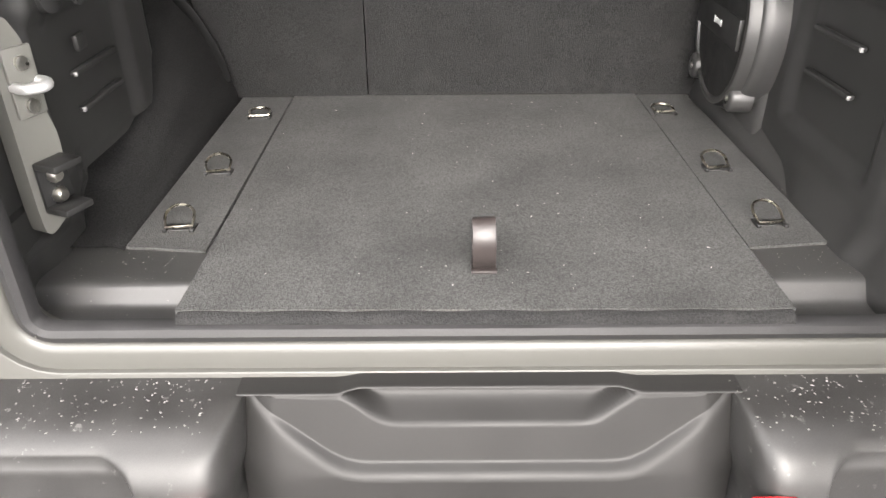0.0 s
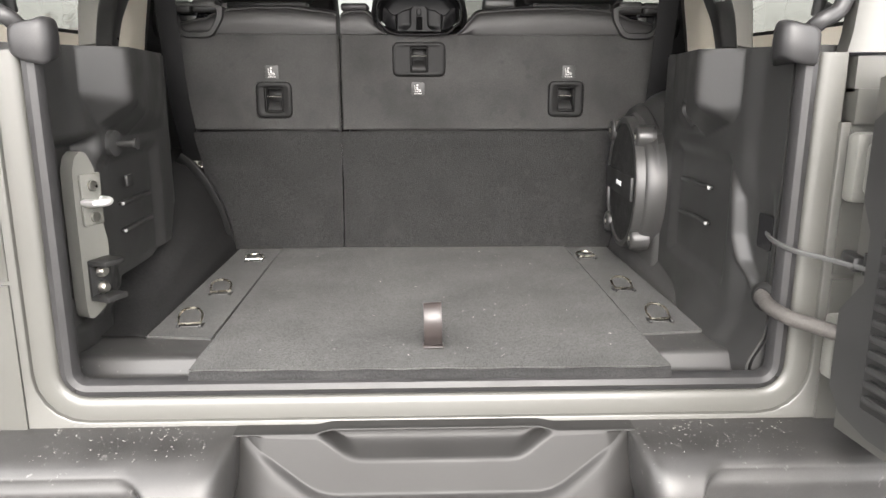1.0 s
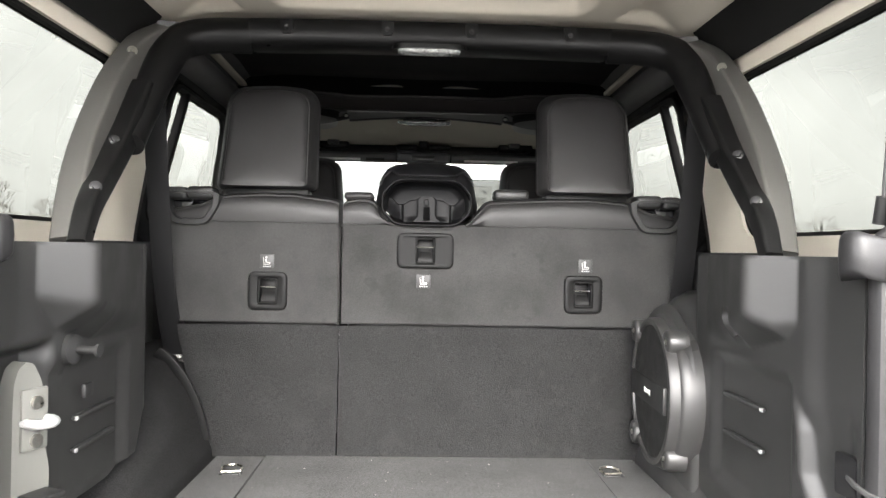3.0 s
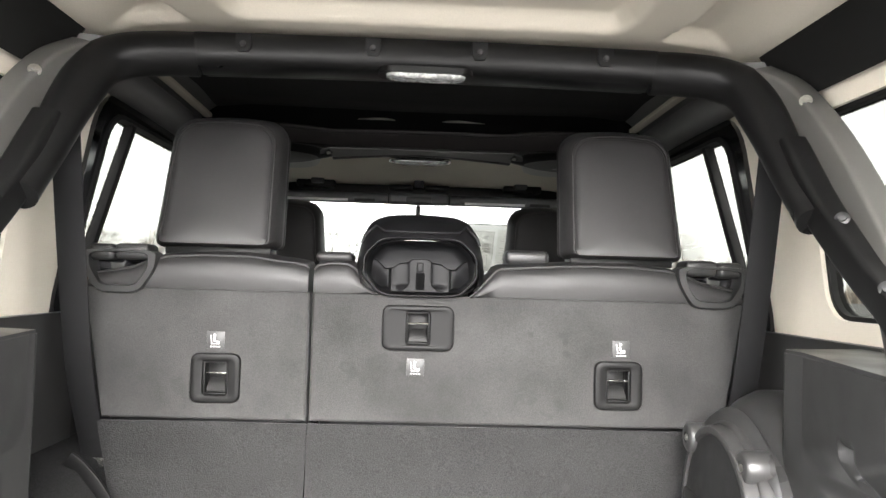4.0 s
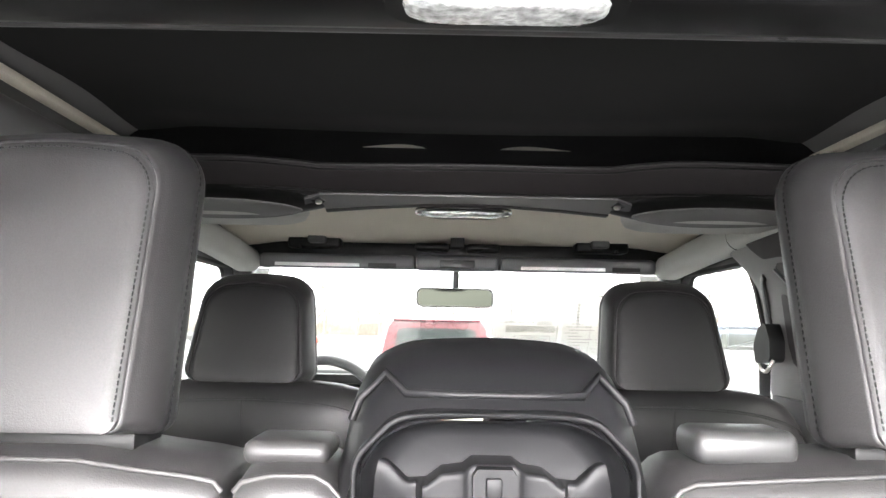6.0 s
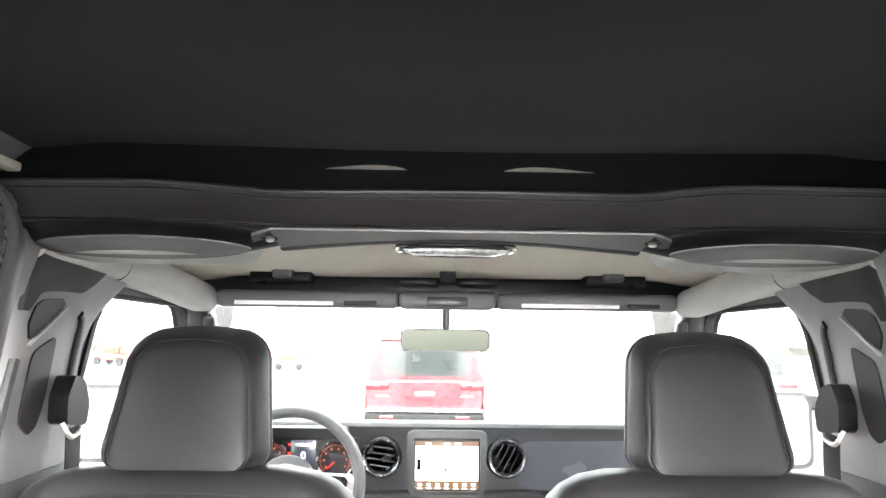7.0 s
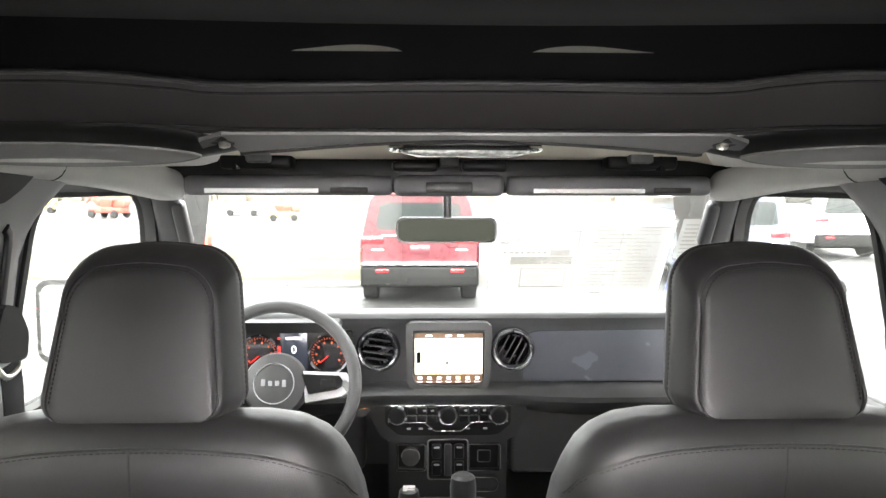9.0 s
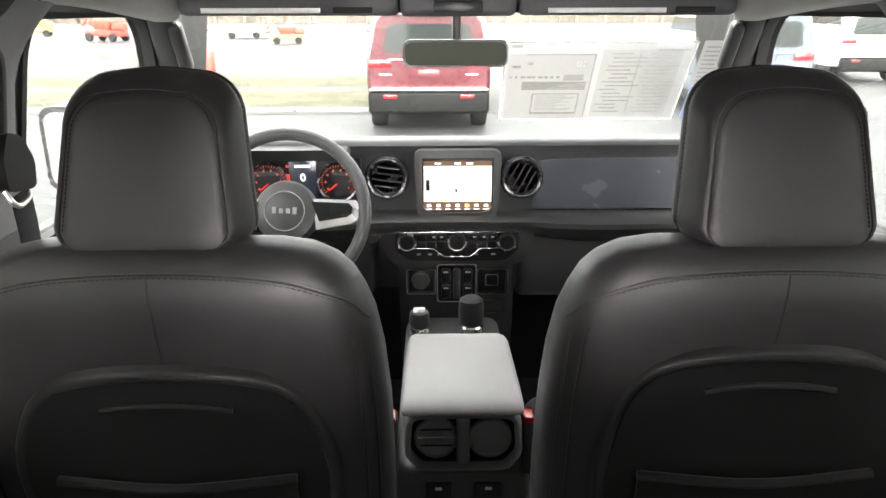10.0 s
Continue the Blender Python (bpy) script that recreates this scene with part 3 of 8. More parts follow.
rbox(bm, (0.612, -0.005, 1.046), (0.020, 0.055, 0.022), 0.006, rot=(0, 0, -14))
lathe(bm, [(0.0, 0.0), (0.008, 0.0), (0.008, 0.03), (0.0, 0.03)], (0.616, -0.035, 1.033), (0, 0, 1), 10)
part("check_bracket", bm, SATIN, tg)
bm = nb()
prism(bm, rrect(0.045, 0.055, 0.005), "x", 0, 0.008, 0.002)
merge2 = nb()
merge(merge2, bm, pose(0.541, 0.122, 1.062, 0, 0, 0))
part("check_socket", merge2, GLOSS, tg)
bm = nb()
path = curve([(0.540, 0.098, 0.962), (0.533, 0.070, 0.957), (0.545, 0.034, 0.950), (0.575, 0.008, 0.944), (0.61, -0.03, 0.938), (0.63, -0.06, 0.93)], 10)
sweep(bm, path, ring(0.0125, 14), scale=[1.28 - 0.35 * sm(0, 0.15, i / 40) + 0.05 * math.sin(i * 2.4) for i in range(len(path))])
part("wiring_boot", bm, BOOT, tg, "ribbed grey rubber wiring boot")
bm = nb()
lathe(bm, [(0.0, 0), (0.024, 0), (0.024, 0.008), (0.017, 0.014), (0.0, 0.014)], (0.546, 0.100, 0.962), (-0.85, -0.5, 0.0), 18)
part("boot_collar", bm, BLACK_RUBBER, tg)

# ================= cargo floor =================
FZ = 0.85
bm = nb()
rbox(bm, (0.01, 0.50, 0.795), (1.30, 0.80, 0.05), 0.008)
# sill scuff plate with its raised lip
prof = [(0.095, 0.80), (0.095, 0.822), (0.118, 0.822), (0.130, 0.8225), (0.136, 0.824), (0.140, 0.828), (0.150, 0.8445), (0.1535, 0.848), (0.160, 0.8498), (0.175, 0.850), (0.22, 0.850), (0.34, 0.848), (0.34, 0.80)]
loft(bm, [[V((x, *p)) for p in prof] for x in (-0.585, 0.580)])
solo("sill_plate", bm, PLASTIC_DUSTY, "black plastic scuff plate behind the tailgate seal", "scuff plate", smooth=60)
for s in (-1, 1):
    bm = nb()
    cx = CX + s * 0.445
    xi, xo = (CX + s * 0.381, CX + s * 0.498)
    prism(bm, [(xi, 0.232), (xo, 0.245), (CX + s * 0.49, 0.95), (CX + s * 0.380, 0.95)][::s], "z", 0.815, FZ + 0.004, 0.006)
    solo("side_carpet", bm, CARPET, "charcoal carpeted side strip of the cargo floor", "carpet", "cargo floor carpets")

lf = thing("load_floor", "charcoal carpeted load floor panel with bound edge", "cargo floor", at=(CX, 0.5, 0.82))
bm = nb()
xl0, xr0, xl1, xr1 = -0.366, 0.392, -0.366, 0.386
prism(bm, [(xl0, 0.082), (xr0, 0.078), (0.388, 0.24), (xr1, 0.93), (xl1, 0.93), (-0.364, 0.24)], "z", 0.822, FZ + 0.006, 0.012, 3)
part("carpet_panel", bm, CARPET, lf)
bm = nb()
sweep(bm, [(lerp(-0.362, 0.388, i / 30), 0.0775 - 0.004 * i / 30, 0.8440 + 0.0012 * math.sin(i * 1.3)) for i in range(31)], ring(0.0110, 12))
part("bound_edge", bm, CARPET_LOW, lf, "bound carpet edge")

# pull strap
ps = thing("pull_strap", "taupe woven pull strap looped on the load floor", "strap", at=(0.014, 0.18, FZ))
bm = nb()
w = 0.015
path = curve([(0.0160, 0.168, 0.858), (0.0170, 0.205, 0.8605), (0.0165, 0.213, 0.880), (0.0160, 0.196, 0.912), (0.0150, 0.180, 0.930), (0.0150, 0.164, 0.932), (0.0155, 0.150, 0.912), (0.0160, 0.152, 0.885), (0.0165, 0.166, 0.863)], 6)
sweep(bm, path, rrect(2 * w, 0.0018, 0.0008, 2), up=(0, 0, 1))
part("loop", bm, STRAP_CLOTH, ps)
bm = nb()
rbox(bm, (0.0165, 0.170, 0.859), (0.034, 0.022, 0.004), 0.0015)
part("stitched_base", bm, STRAP_CLOTH, ps)


def tie_down(x, y, tilt):
    r = thing("tie_down_ring", "chrome tie-down ring in the cargo floor", "tie-down ring", "cargo tie-down rings", at=(x, y, FZ))
    bm = nb()
    rbox(bm, (x, y + 0.002, FZ + 0.0035), (0.046, 0.022, 0.004), 0.0015)
    part("slot", bm, LABEL, r, "dark slot in the carpet")
    bm = nb()
    pts = [V((-0.019, 0, 0)), V((-0.021, 0, 0.016))] + [V((-0.021 * math.cos(radians(a)), 0, 0.020 + 0.021 * math.sin(radians(a)))) for a in range(0, 181, 20)] + [V((0.021, 0, 0.016)), V((0.019, 0, 0))]
    t = nb()
    sweep(t, pts + [V((0, 0, -0.001))], ring(0.0022, 8), closed=True, up=(0, 1, 0))
    merge(bm, t, pose(x, y - 0.006, FZ + 0.010, tilt, 0, 8))
    part("ring", bm, RINGS, r)
    bm = nb()
    rbox(bm, (x - 0.020, y - 0.010, FZ + 0.0065), (0.007, 0.012, 0.006), 0.002)
    part("clip", bm, SATIN, r)
    bm = nb()
    rbox(bm, (x + 0.020, y - 0.010, FZ + 0.0065), (0.007, 0.012, 0.006), 0.002)
    part("clip", bm, SATIN, r)
    return r


for x, y, tilt in ((-0.427, 0.300, -64), (-0.424, 0.505, -68), (-0.414, 0.785, -86), (0.446, 0.302, -64), (0.434, 0.505, -68), (0.420, 0.792, -86)):
    tie_down(x, y, tilt)

# carpeted wheelhouse on the driver's side, bare wheelhouse opposite
def housing(s, x0):
    """A wheelhouse: rises smoothly from the floor to a round arch. u: along y, v: from the floor edge up and outwards."""
    prof = [(x0, -0.02), (x0 + 0.006, 0.02), (x0 + 0.021, 0.05), (x0 + 0.035, 0.109), (x0 + 0.064, 0.167), (x0 + 0.106, 0.224), (x0 + 0.170, 0.250), (0.76, 0.262)]

    def fn(u, v):
        y = lerp(0.240, 1.25, u)
        h = sm(0.26, 0.84, y) * (1 - 0.25 * sm(1.05, 1.25, y))
        k = v * 7
        i = min(6, int(k))
        a, b = prof[i], prof[i + 1]
        x, dz = lerp(a[0], b[0], k - i), lerp(a[1], b[1], k - i)
        return V((s * x, y, FZ + (dz * h if dz > 0 else dz) + 0.006 * sm(0, 0.3, v)))
    return fn


bm = nb()
sheet(bm, housing(-1, 0.487), 40, 28)
solo("wheelhouse_carpet", bm, SHADED_CARPET, "charcoal carpet moulded over the wheelhouse", "carpet", smooth=60)
bm = nb()
sheet(bm, housing(1, 0.505), 40, 28)
solo("wheelhouse_cover", bm, PLASTIC_DUSTY, "gritty black plastic wheelhouse beside the load floor", "wheelhouse cover", smooth=60)

# ---- side trims ----
def run_of(x, pts):
    """A straight run through (x, y) stations."""
    for (a, p), (b, q) in zip(pts, pts[1:]):
        if x <= b:
            return lerp(p, q, max(0.0, (x - a) / (b - a)))
    return pts[-1][1]


def soft_min(a, b, k):
    h = max(0.0, k - abs(a - b)) / k
    return min(a, b) - h * h * k * 0.25


def trim_panel(s):
    """The tall moulded panel: a flared jamb at the seal, a dark wall, and a boxed hump under the shelf whose rear face looks out of the tailgate."""
    def fn(u, v):
        y = lerp(0.088, 0.66, u)
        if s < 0:
            zl = 0.82 + 0.125 * sm(0.285, 0.315, y) + 0.015 * sm(0.45, 0.56, y) + 0.08 * sm(0.56, 0.615, y)
        else:
            zl = 0.82
        z = lerp(zl, 1.342, v)
        wall = 0.548 if s < 0 else 0.530
        x = lerp(0.541 if s > 0 else 0.556, wall, sm(0.165, 0.215, y))
        if s < 0:
            # pocket for the striker plate
            x = lerp(x, 0.590, sm(0.09, 0.12, y) * (1 - sm(0.240, 0.262, y)) * sm(0.885, 0.905, z) * (1 - sm(1.19, 1.215, z)))
        if s > 0:
            # the upright edge between jamb and wall, swept back at its foot
            yc = run_of(z, [(0.95, 0.14), (0.975, 0.152), (1.0, 0.184), (1.04, 0.204), (1.10, 0.211), (1.14, 0.232), (1.2, 0.26)])
            k = sm(0.95, 0.99, z) * (1 - sm(1.09, 1.16, z))
            x += 0.010 * k * (1 - sm(-0.014, 0.004, y - yc)) * sm(0.09, 0.125, y)
            x -= 0.006 * k * math.exp(-((y - yc - 0.006) / 0.008) ** 2)
        # shallow sunk field with the ribs
        x += 0.012 * sm(0.235, 0.262, y) * (1 - sm(0.50, 0.54, y)) * sm(0.93, 0.96, z) * (1 - sm(1.15, 1.18, z))
        # the boxed hump
        lift = z - run_of(y, [(0.088, 1.40), (0.118, 1.352), (0.155, 1.316), (0.257, 1.224), (0.37, 1.196), (0.66, 1.19)])
        deep = 0.060 if s < 0 else 0.058
        d = soft_min(soft_min(deep, 1.5 * max(0.0, lift), 0.014), 1.0 * max(0.0, y - (0.205 if s < 0 else 0.228)), 0.009)
        # its inner face runs outwards towards the front
        d *= 1 - max(0.0, min(1.0, (y - (0.262 if s < 0 else 0.285)) / (0.325 if s < 0 else 0.27)))
        x -= max(0.0, d)
        # a notch beside the subwoofer
        if s > 0:
            x += 0.022 * sm(0.372, 0.384, y) * (1 - sm(0.412, 0.424, y)) * sm(1.205, 1.215, z) * (1 - sm(1.245, 1.258, z))
        # foot sweeps in to the floor
        if s > 0:
            x -= 0.026 * (1 - sm(0.845, 0.935, z)) ** 2 * (1 - sm(0.36, 0.5, y))
        else:
            x += 0.026 * (1 - sm(0.88, 0.97, z)) * (1 - sm(0.30, 0.42, y))
        # front end turns outwards
        x += 0.16 * sm(0.605, 0.66, y)
        return V((s * x + CX * 0.5, y, z))
    return fn


for s in (-1, 1):
    tr = thing("cargo_trim", "black moulded plastic side panel of the cargo bay", "trim panel", "cargo side panels", at=(s * 0.6, 0.3, 0.82))
    bm = nb()
    sheet(bm, trim_panel(s), 150, 120, thick=0.004)
    part("panel", bm, PLASTIC, tr, smooth=60)
    # solid foot beside the sill
    k = 0.5 if s > 0 else 0.0
    bm = nb()
    xf = 0.545 if s > 0 else 0.580
    pl = [(0.52 if s > 0 else 0.57, 0.80), (0.62, 0.80), (0.62, 0.95)] + [(xf - 0.05 * k * (1 - sm(0.845, 0.935, z)) ** 2 + 0.0015, z) for z in (0.94, 0.92, 0.90, 0.885, 0.87, 0.86, 0.85, 0.845)]
    prism(bm, [(s * a + CX * 0.5, b) for a, b in pl][::s], "y", 0.0895, 0.26)
    part("foot", bm, PLASTIC, tr)
    bm = nb()
    fn_ = trim_panel(s)
    yl = 0.222 if s < 0 else 0.246
    line = [fn_((yl + 0.010 * k - 0.088) / 0.572, lerp(0.985, 0.83, k)) for k in [i / 10 for i in range(11)]]
    sweep(bm, [p - V((s * 0.0006, 0, 0)) for p in line], ring(0.0013, 6))
    part("mould_line", bm, GLOSS, tr)
    bm = nb()
    a, b = sorted((s * 0.475, s * 0.76))
    rim = [trim_panel(s)(i / 44, 0.985) for i in range(1, 45)]
    pts = [(p.x - s * 0.0025, p.y) for p in rim] + [(s * 0.76, 0.66), (s * 0.76, rim[0].y)]
    prism(bm, pts if s > 0 else pts[::-1], "z", 1.335, 1.347, 0.003)
    part("shelf", bm, PLASTIC, tr)
    for z in (1.10, 1.033) if s > 0 else (1.075, 1.025):
        bm = nb()
        y0, y1 = 0.335, 0.48
        x = 0.534 if s > 0 else -0.549
        rbox(bm, (x - 0.003 * s + (CX * 0.5 if s > 0 else 0), (y0 + y1) / 2, z), (0.012, y1 - y0, 0.009), 0.004)
        part("rib", bm, PLASTIC, tr)
        bm = nb()
        rbox(bm, (x - 0.006 * s + (CX * 0.5 if s > 0 else 0), y0 + 0.003, z), (0.006, 0.006, 0.007), 0.002)
        part("clip", bm, VENT_GREY, tr, "small pale clip")
# striker mount on the driver's side
# the plate faces the tailgate at a slant
TURN = Matrix.Translation((-0.583, 0.157, 0)) @ Matrix.Rotation(math.radians(-22), 4, "Z") @ Matrix.Translation((0.555, -0.145, 0))
st = thing("tailgate_striker", "chrome tailgate striker on a painted mounting plate", "striker", at=(-0.535, 0.2, 0.92))
bm = nb()
pts = [(0.174, 0.915), (0.186, 0.905), (0.222, 0.925), (0.231, 0.945), (0.234, 1.03), (0.226, 1.062), (0.226, 1.12), (0.219, 1.155), (0.206, 1.180), (0.194, 1.184), (0.182, 1.175), (0.174, 1.15)]
prism(bm, dense(pts, 3, 0.28), "x", -0.560, -0.535, 0.008, 3)
bmesh.ops.transform(bm, matrix=TURN, verts=bm.verts)
part("mounting_plate", bm, PAINT_BRIGHTENED, st)
bm = nb()
rbox(bm, (-0.532, 0.205, 1.105), (0.006, 0.042, 0.085), 0.003)
bmesh.ops.transform(bm, matrix=TURN, verts=bm.verts)
part("striker_base", bm, PAINT_BRIGHTENED, st)
bm = nb()
sweep(bm, curve([(-0.535, 0.222, 1.102), (-0.520, 0.224, 1.102), (-0.508, 0.218, 1.102), (-0.502, 0.205, 1.102), (-0.509, 0.191, 1.102), (-0.521, 0.188, 1.102), (-0.535, 0.190, 1.102)], 5), ring(0.0065, 10))
rbox(bm, (-0.526, 0.206, 1.098), (0.020, 0.035, 0.009), 0.003)
bmesh.ops.transform(bm, matrix=TURN, verts=bm.verts)
part("striker_loop", bm, SILVER, st)
for z in (1.128, 1.076):
    bm = nb()
    lathe(bm, [(0.0, 0), (0.009, 0), (0.009, 0.005), (0.005, 0.006), (0.0, 0.004)], (-0.530, 0.205, z), (1, 0, 0), 12)
    bmesh.ops.transform(bm, matrix=TURN, verts=bm.verts)
    part("screw", bm, STEEL, st)
lb = thing("wedge_bracket", "black wedge bracket with two bolts beside the striker", "bracket", at=(-0.53, 0.2, 0.93))
bm = nb()
for z in (0.942, 1.002):
    rbox(bm, (-0.515, 0.205, z), (0.038, 0.045, 0.010), 0.003)
rbox(bm, (-0.531, 0.205, 0.972), (0.006, 0.045, 0.068), 0.002)
bmesh.ops.transform(bm, matrix=TURN, verts=bm.verts)
part("bracket_body", bm, SATIN, lb)
for z in (0.957, 0.985):
    bm = nb()
    lathe(bm, [(0.0, 0), (0.011, 0), (0.011, 0.004), (0.007, 0.010), (0.0, 0.010)], (-0.528, 0.205, z), (1, 0, 0), 12)
    bmesh.ops.transform(bm, matrix=TURN, verts=bm.verts)
    part("bolt", bm, STEEL, lb)
# knob and hook on the driver's side trim
bm = nb()
lathe(bm, [(0.0, 0), (0.024, 0), (0.022, 0.012), (0.012, 0.016), (0.0, 0.016)], (-0.540, 0.30, 1.187), (1, -0.2, 0), 20)
lathe(bm, [(0.0, 0), (0.006, 0), (0.006, 0.03), (0.010, 0.031), (0.010, 0.036), (0, 0.036)], (-0.526, 0.297, 1.187), (1, -0.1, 0), 12)
solo("trim_hook", bm, SATIN, "black round bag hook on the side panel", "hook")
bm = nb()
rbox(bm, (-0.537, 0.36, 1.115), (0.008, 0.03, 0.022), 0.003)
solo("power_socket_cover", bm, SATIN, "small black socket cover on the side panel", "socket cover")

# grit left along the bare wheelhouse foot and the sill
GRIT = surface("pale_grit", (0.27, 0.26, 0.24), 0.8, var=0.3, bump=0.0)
rnd = random.Random(21)
bm = nb()
for i in range(390):
    if i < 300:
        y = rnd.uniform(0.30, 0.82)
        x, z = 0.5265 + 0.012 * rnd.gauss(0, 0.6) , 0.0
        z = FZ + 0.0065 + 0.25 * max(0.0, x - 0.525)
    else:
        x, y = rnd.choice((-1, 1)) * rnd.uniform(0.40, 0.545), rnd.uniform(0.16, 0.235)
        z = FZ + 0.001
    r = rnd.choice((0.0006, 0.0007, 0.0009, 0.0013)) * (1.0 if i < 300 else 0.6)
    t = nb()
    bmesh.ops.create_icosphere(t, subdivisions=1, radius=r)
    merge(bm, t, pose(x, y, z + r * 0.4, 0, 0, rnd.uniform(0, 90)) @ Matrix.Diagonal((rnd.uniform(0.7, 1.5), 1, 0.7, 1)))
solo("grit", bm, GRIT, "pale sand grit scattered beside the load floor", "grit", kind="stuff")

# lint and crumbs on the load floor
rnd = random.Random(33)
bm = nb()
for i in range(150):
    x, y = rnd.gauss(0.12, 0.22), rnd.uniform(0.12, 0.90)
    if abs(x) > 0.35:
        continue
    t = nb()
    bmesh.ops.create_icosphere(t, subdivisions=1, radius=rnd.choice((0.0006, 0.0008, 0.0008, 0.0012)))
    merge(bm, t, pose(x, y, FZ + 0.0065, 0, 0, rnd.uniform(0, 180)) @ Matrix.Diagonal((rnd.uniform(0.8, 2.4), 1, 0.6, 1)))
solo("lint", bm, GRIT, "pale lint and crumbs on the carpet", "lint", kind="stuff")

# inner quarter panels behind the belts
for s in (-1, 1):
    bm = nb()
    prism(bm, [(0.60, 0.86), (1.02, 0.86), (1.02, 1.352), (0.60, 1.352)], "x", s * 0.672, s * 0.692, 0.006)
    solo("quarter_trim", bm, PLASTIC, "black inner quarter panel behind the rear belt", "trim panel", "quarter trims")

# ---- subwoofer ----
sw = thing("subwoofer", "round black subwoofer in a moulded enclosure", "subwoofer", at=(0.56, 0.66, 0.86))
SC, SN = V((0.484, 0.722, 1.057)), V((-1, 0.05, 0.0)).normalized()


def enclosure(u, v):
    a = math.pi * (1.18 * v - 0.09)
    r = lerp(0.148, 0.186, sm(0.0, 0.30, u))
    y = 0.725 - math.cos(a) * r * 1.02
    z = 1.075 + math.sin(a) * r * 1.05
    x = lerp(0.514, 0.74, u) - 0.012 * math.sin(a) + 0.05 * (1 - sm(0.0, 0.18, u)) ** 2 * 0.4
    return V((x, y, z))


bm = nb()
sheet(bm, enclosure, 10, 28)
loops = []
for k, dx in ((0.90, 0.012), (0.86, 0.0), (0.0001, 0.0)):
    loops.append([V((0.502 + dx, 0.725 - math.cos(a) * 0.185 * k, 1.07 + math.sin(a) * 0.190 * k)) for a in [2 * math.pi * i / 40 for i in range(40)]])
loft(bm, loops, cap=False)
part("enclosure", bm, PLASTIC, sw, smooth=60)
bm = nb()
rbox(bm, (0.60, 0.725, 0.95), (0.16, 0.30, 0.20), 0.03, 3)
part("enclosure_foot", bm, PLASTIC_DUSTY, sw)
bm = nb()
lathe(bm, [(0.166, -0.060), (0.1655, -0.030), (0.163, -0.018), (0.1595, -0.012), (0.1570, -0.011), (0.1560, -0.013), (0.1550, -0.011), (0.1545, 0.002), (0.1515, 0.008), (0.147, 0.010), (0.141, 0.009), (0.138, 0.004), (0.138, -0.045)], SC, SN, 56)
part("bezel", bm, BEZEL, sw, "satin grey-black bezel")
bm = nb()
lathe(bm, [(0.139, 0.0), (0.139, 0.004), (0.120, 0.0085), (0.07, 0.012), (0.0, 0.013)], SC, SN, 48)
GRILLE = surface("perforated_black_grille", (0.010, 0.010, 0.010), 0.55, var=0.3, var_scale=30, grain=420, bump=1.0, bump_dist=0.001)
part("grille", bm, GRILLE, sw, "perforated black grille")
for i in range(4):
    dy, dz = (-0.100, 0.104)[i % 2], (-0.110, 0.110)[i // 2]
    bm = nb()
    c = SC + SN * 0.0005 + V((0, dy * 1.04, dz * 1.04))
    lathe(bm, [(0.026, -0.030), (0.0255, 0.004), (0.0235, 0.0085), (0.020, 0.0105), (0.0105, 0.0108), (0.0100, 0.0085), (0.0, 0.0085)], c, SN, 24)
    boss = part("bolt_lug", bm, BEZEL, sw, "rounded bolt lug of the bezel")
    bm = nb()
    lathe(bm, [(0.0, 0.0), (0.0055, 0.0), (0.0055, 0.003), (0.0, 0.004)], c + SN * 0.0085, SN, 10)
    part("bolt", bm, STEEL, boss)
bm = nb()
rbox(bm, SC + SN * 0.0085, (0.012, 0.250, 0.054), 0.003, 2, rot=(0, 0, -2.9))
part("grille_band", bm, SATIN, sw, "smooth black band across the grille")
bm = nb()
for i in range(6):
    c = SC + SN * 0.0150 + V((0, 0.0, 0.0)) + V((SN.y, -SN.x, 0)) * (-0.030 + i * 0.008)
    rbox(bm, c, (0.002, 0.005, 0.012 if i in (0, 5) else 0.009), 0.0005)
part("badge", bm, SILVER, sw, "small silver badge bar")

# ================= rear seats, seen from behind =================
def dashes(bm, pts, pitch=0.0055, length=0.0036, width=0.0013, lift=0.0008):
    """Stitches along a line: small raised dashes."""
    pts = [V(p) for p in pts]
    run = 0.0
    for a, b in zip(pts, pts[1:]):
        d = b - a
        ln = d.length
        if ln < 1e-6:
            continue
        t = -run % pitch
        while t < ln:
            q = a + d * (t / ln)
            m = Matrix.Translation(q) @ d.to_track_quat("X", "Z").to_matrix().to_4x4() @ Matrix.Diagonal((length, width, width, 1))
            bmesh.ops.create_cube(bm, size=1.0, matrix=m)
            t += pitch
        run = (run + ln) % pitch
    return bm


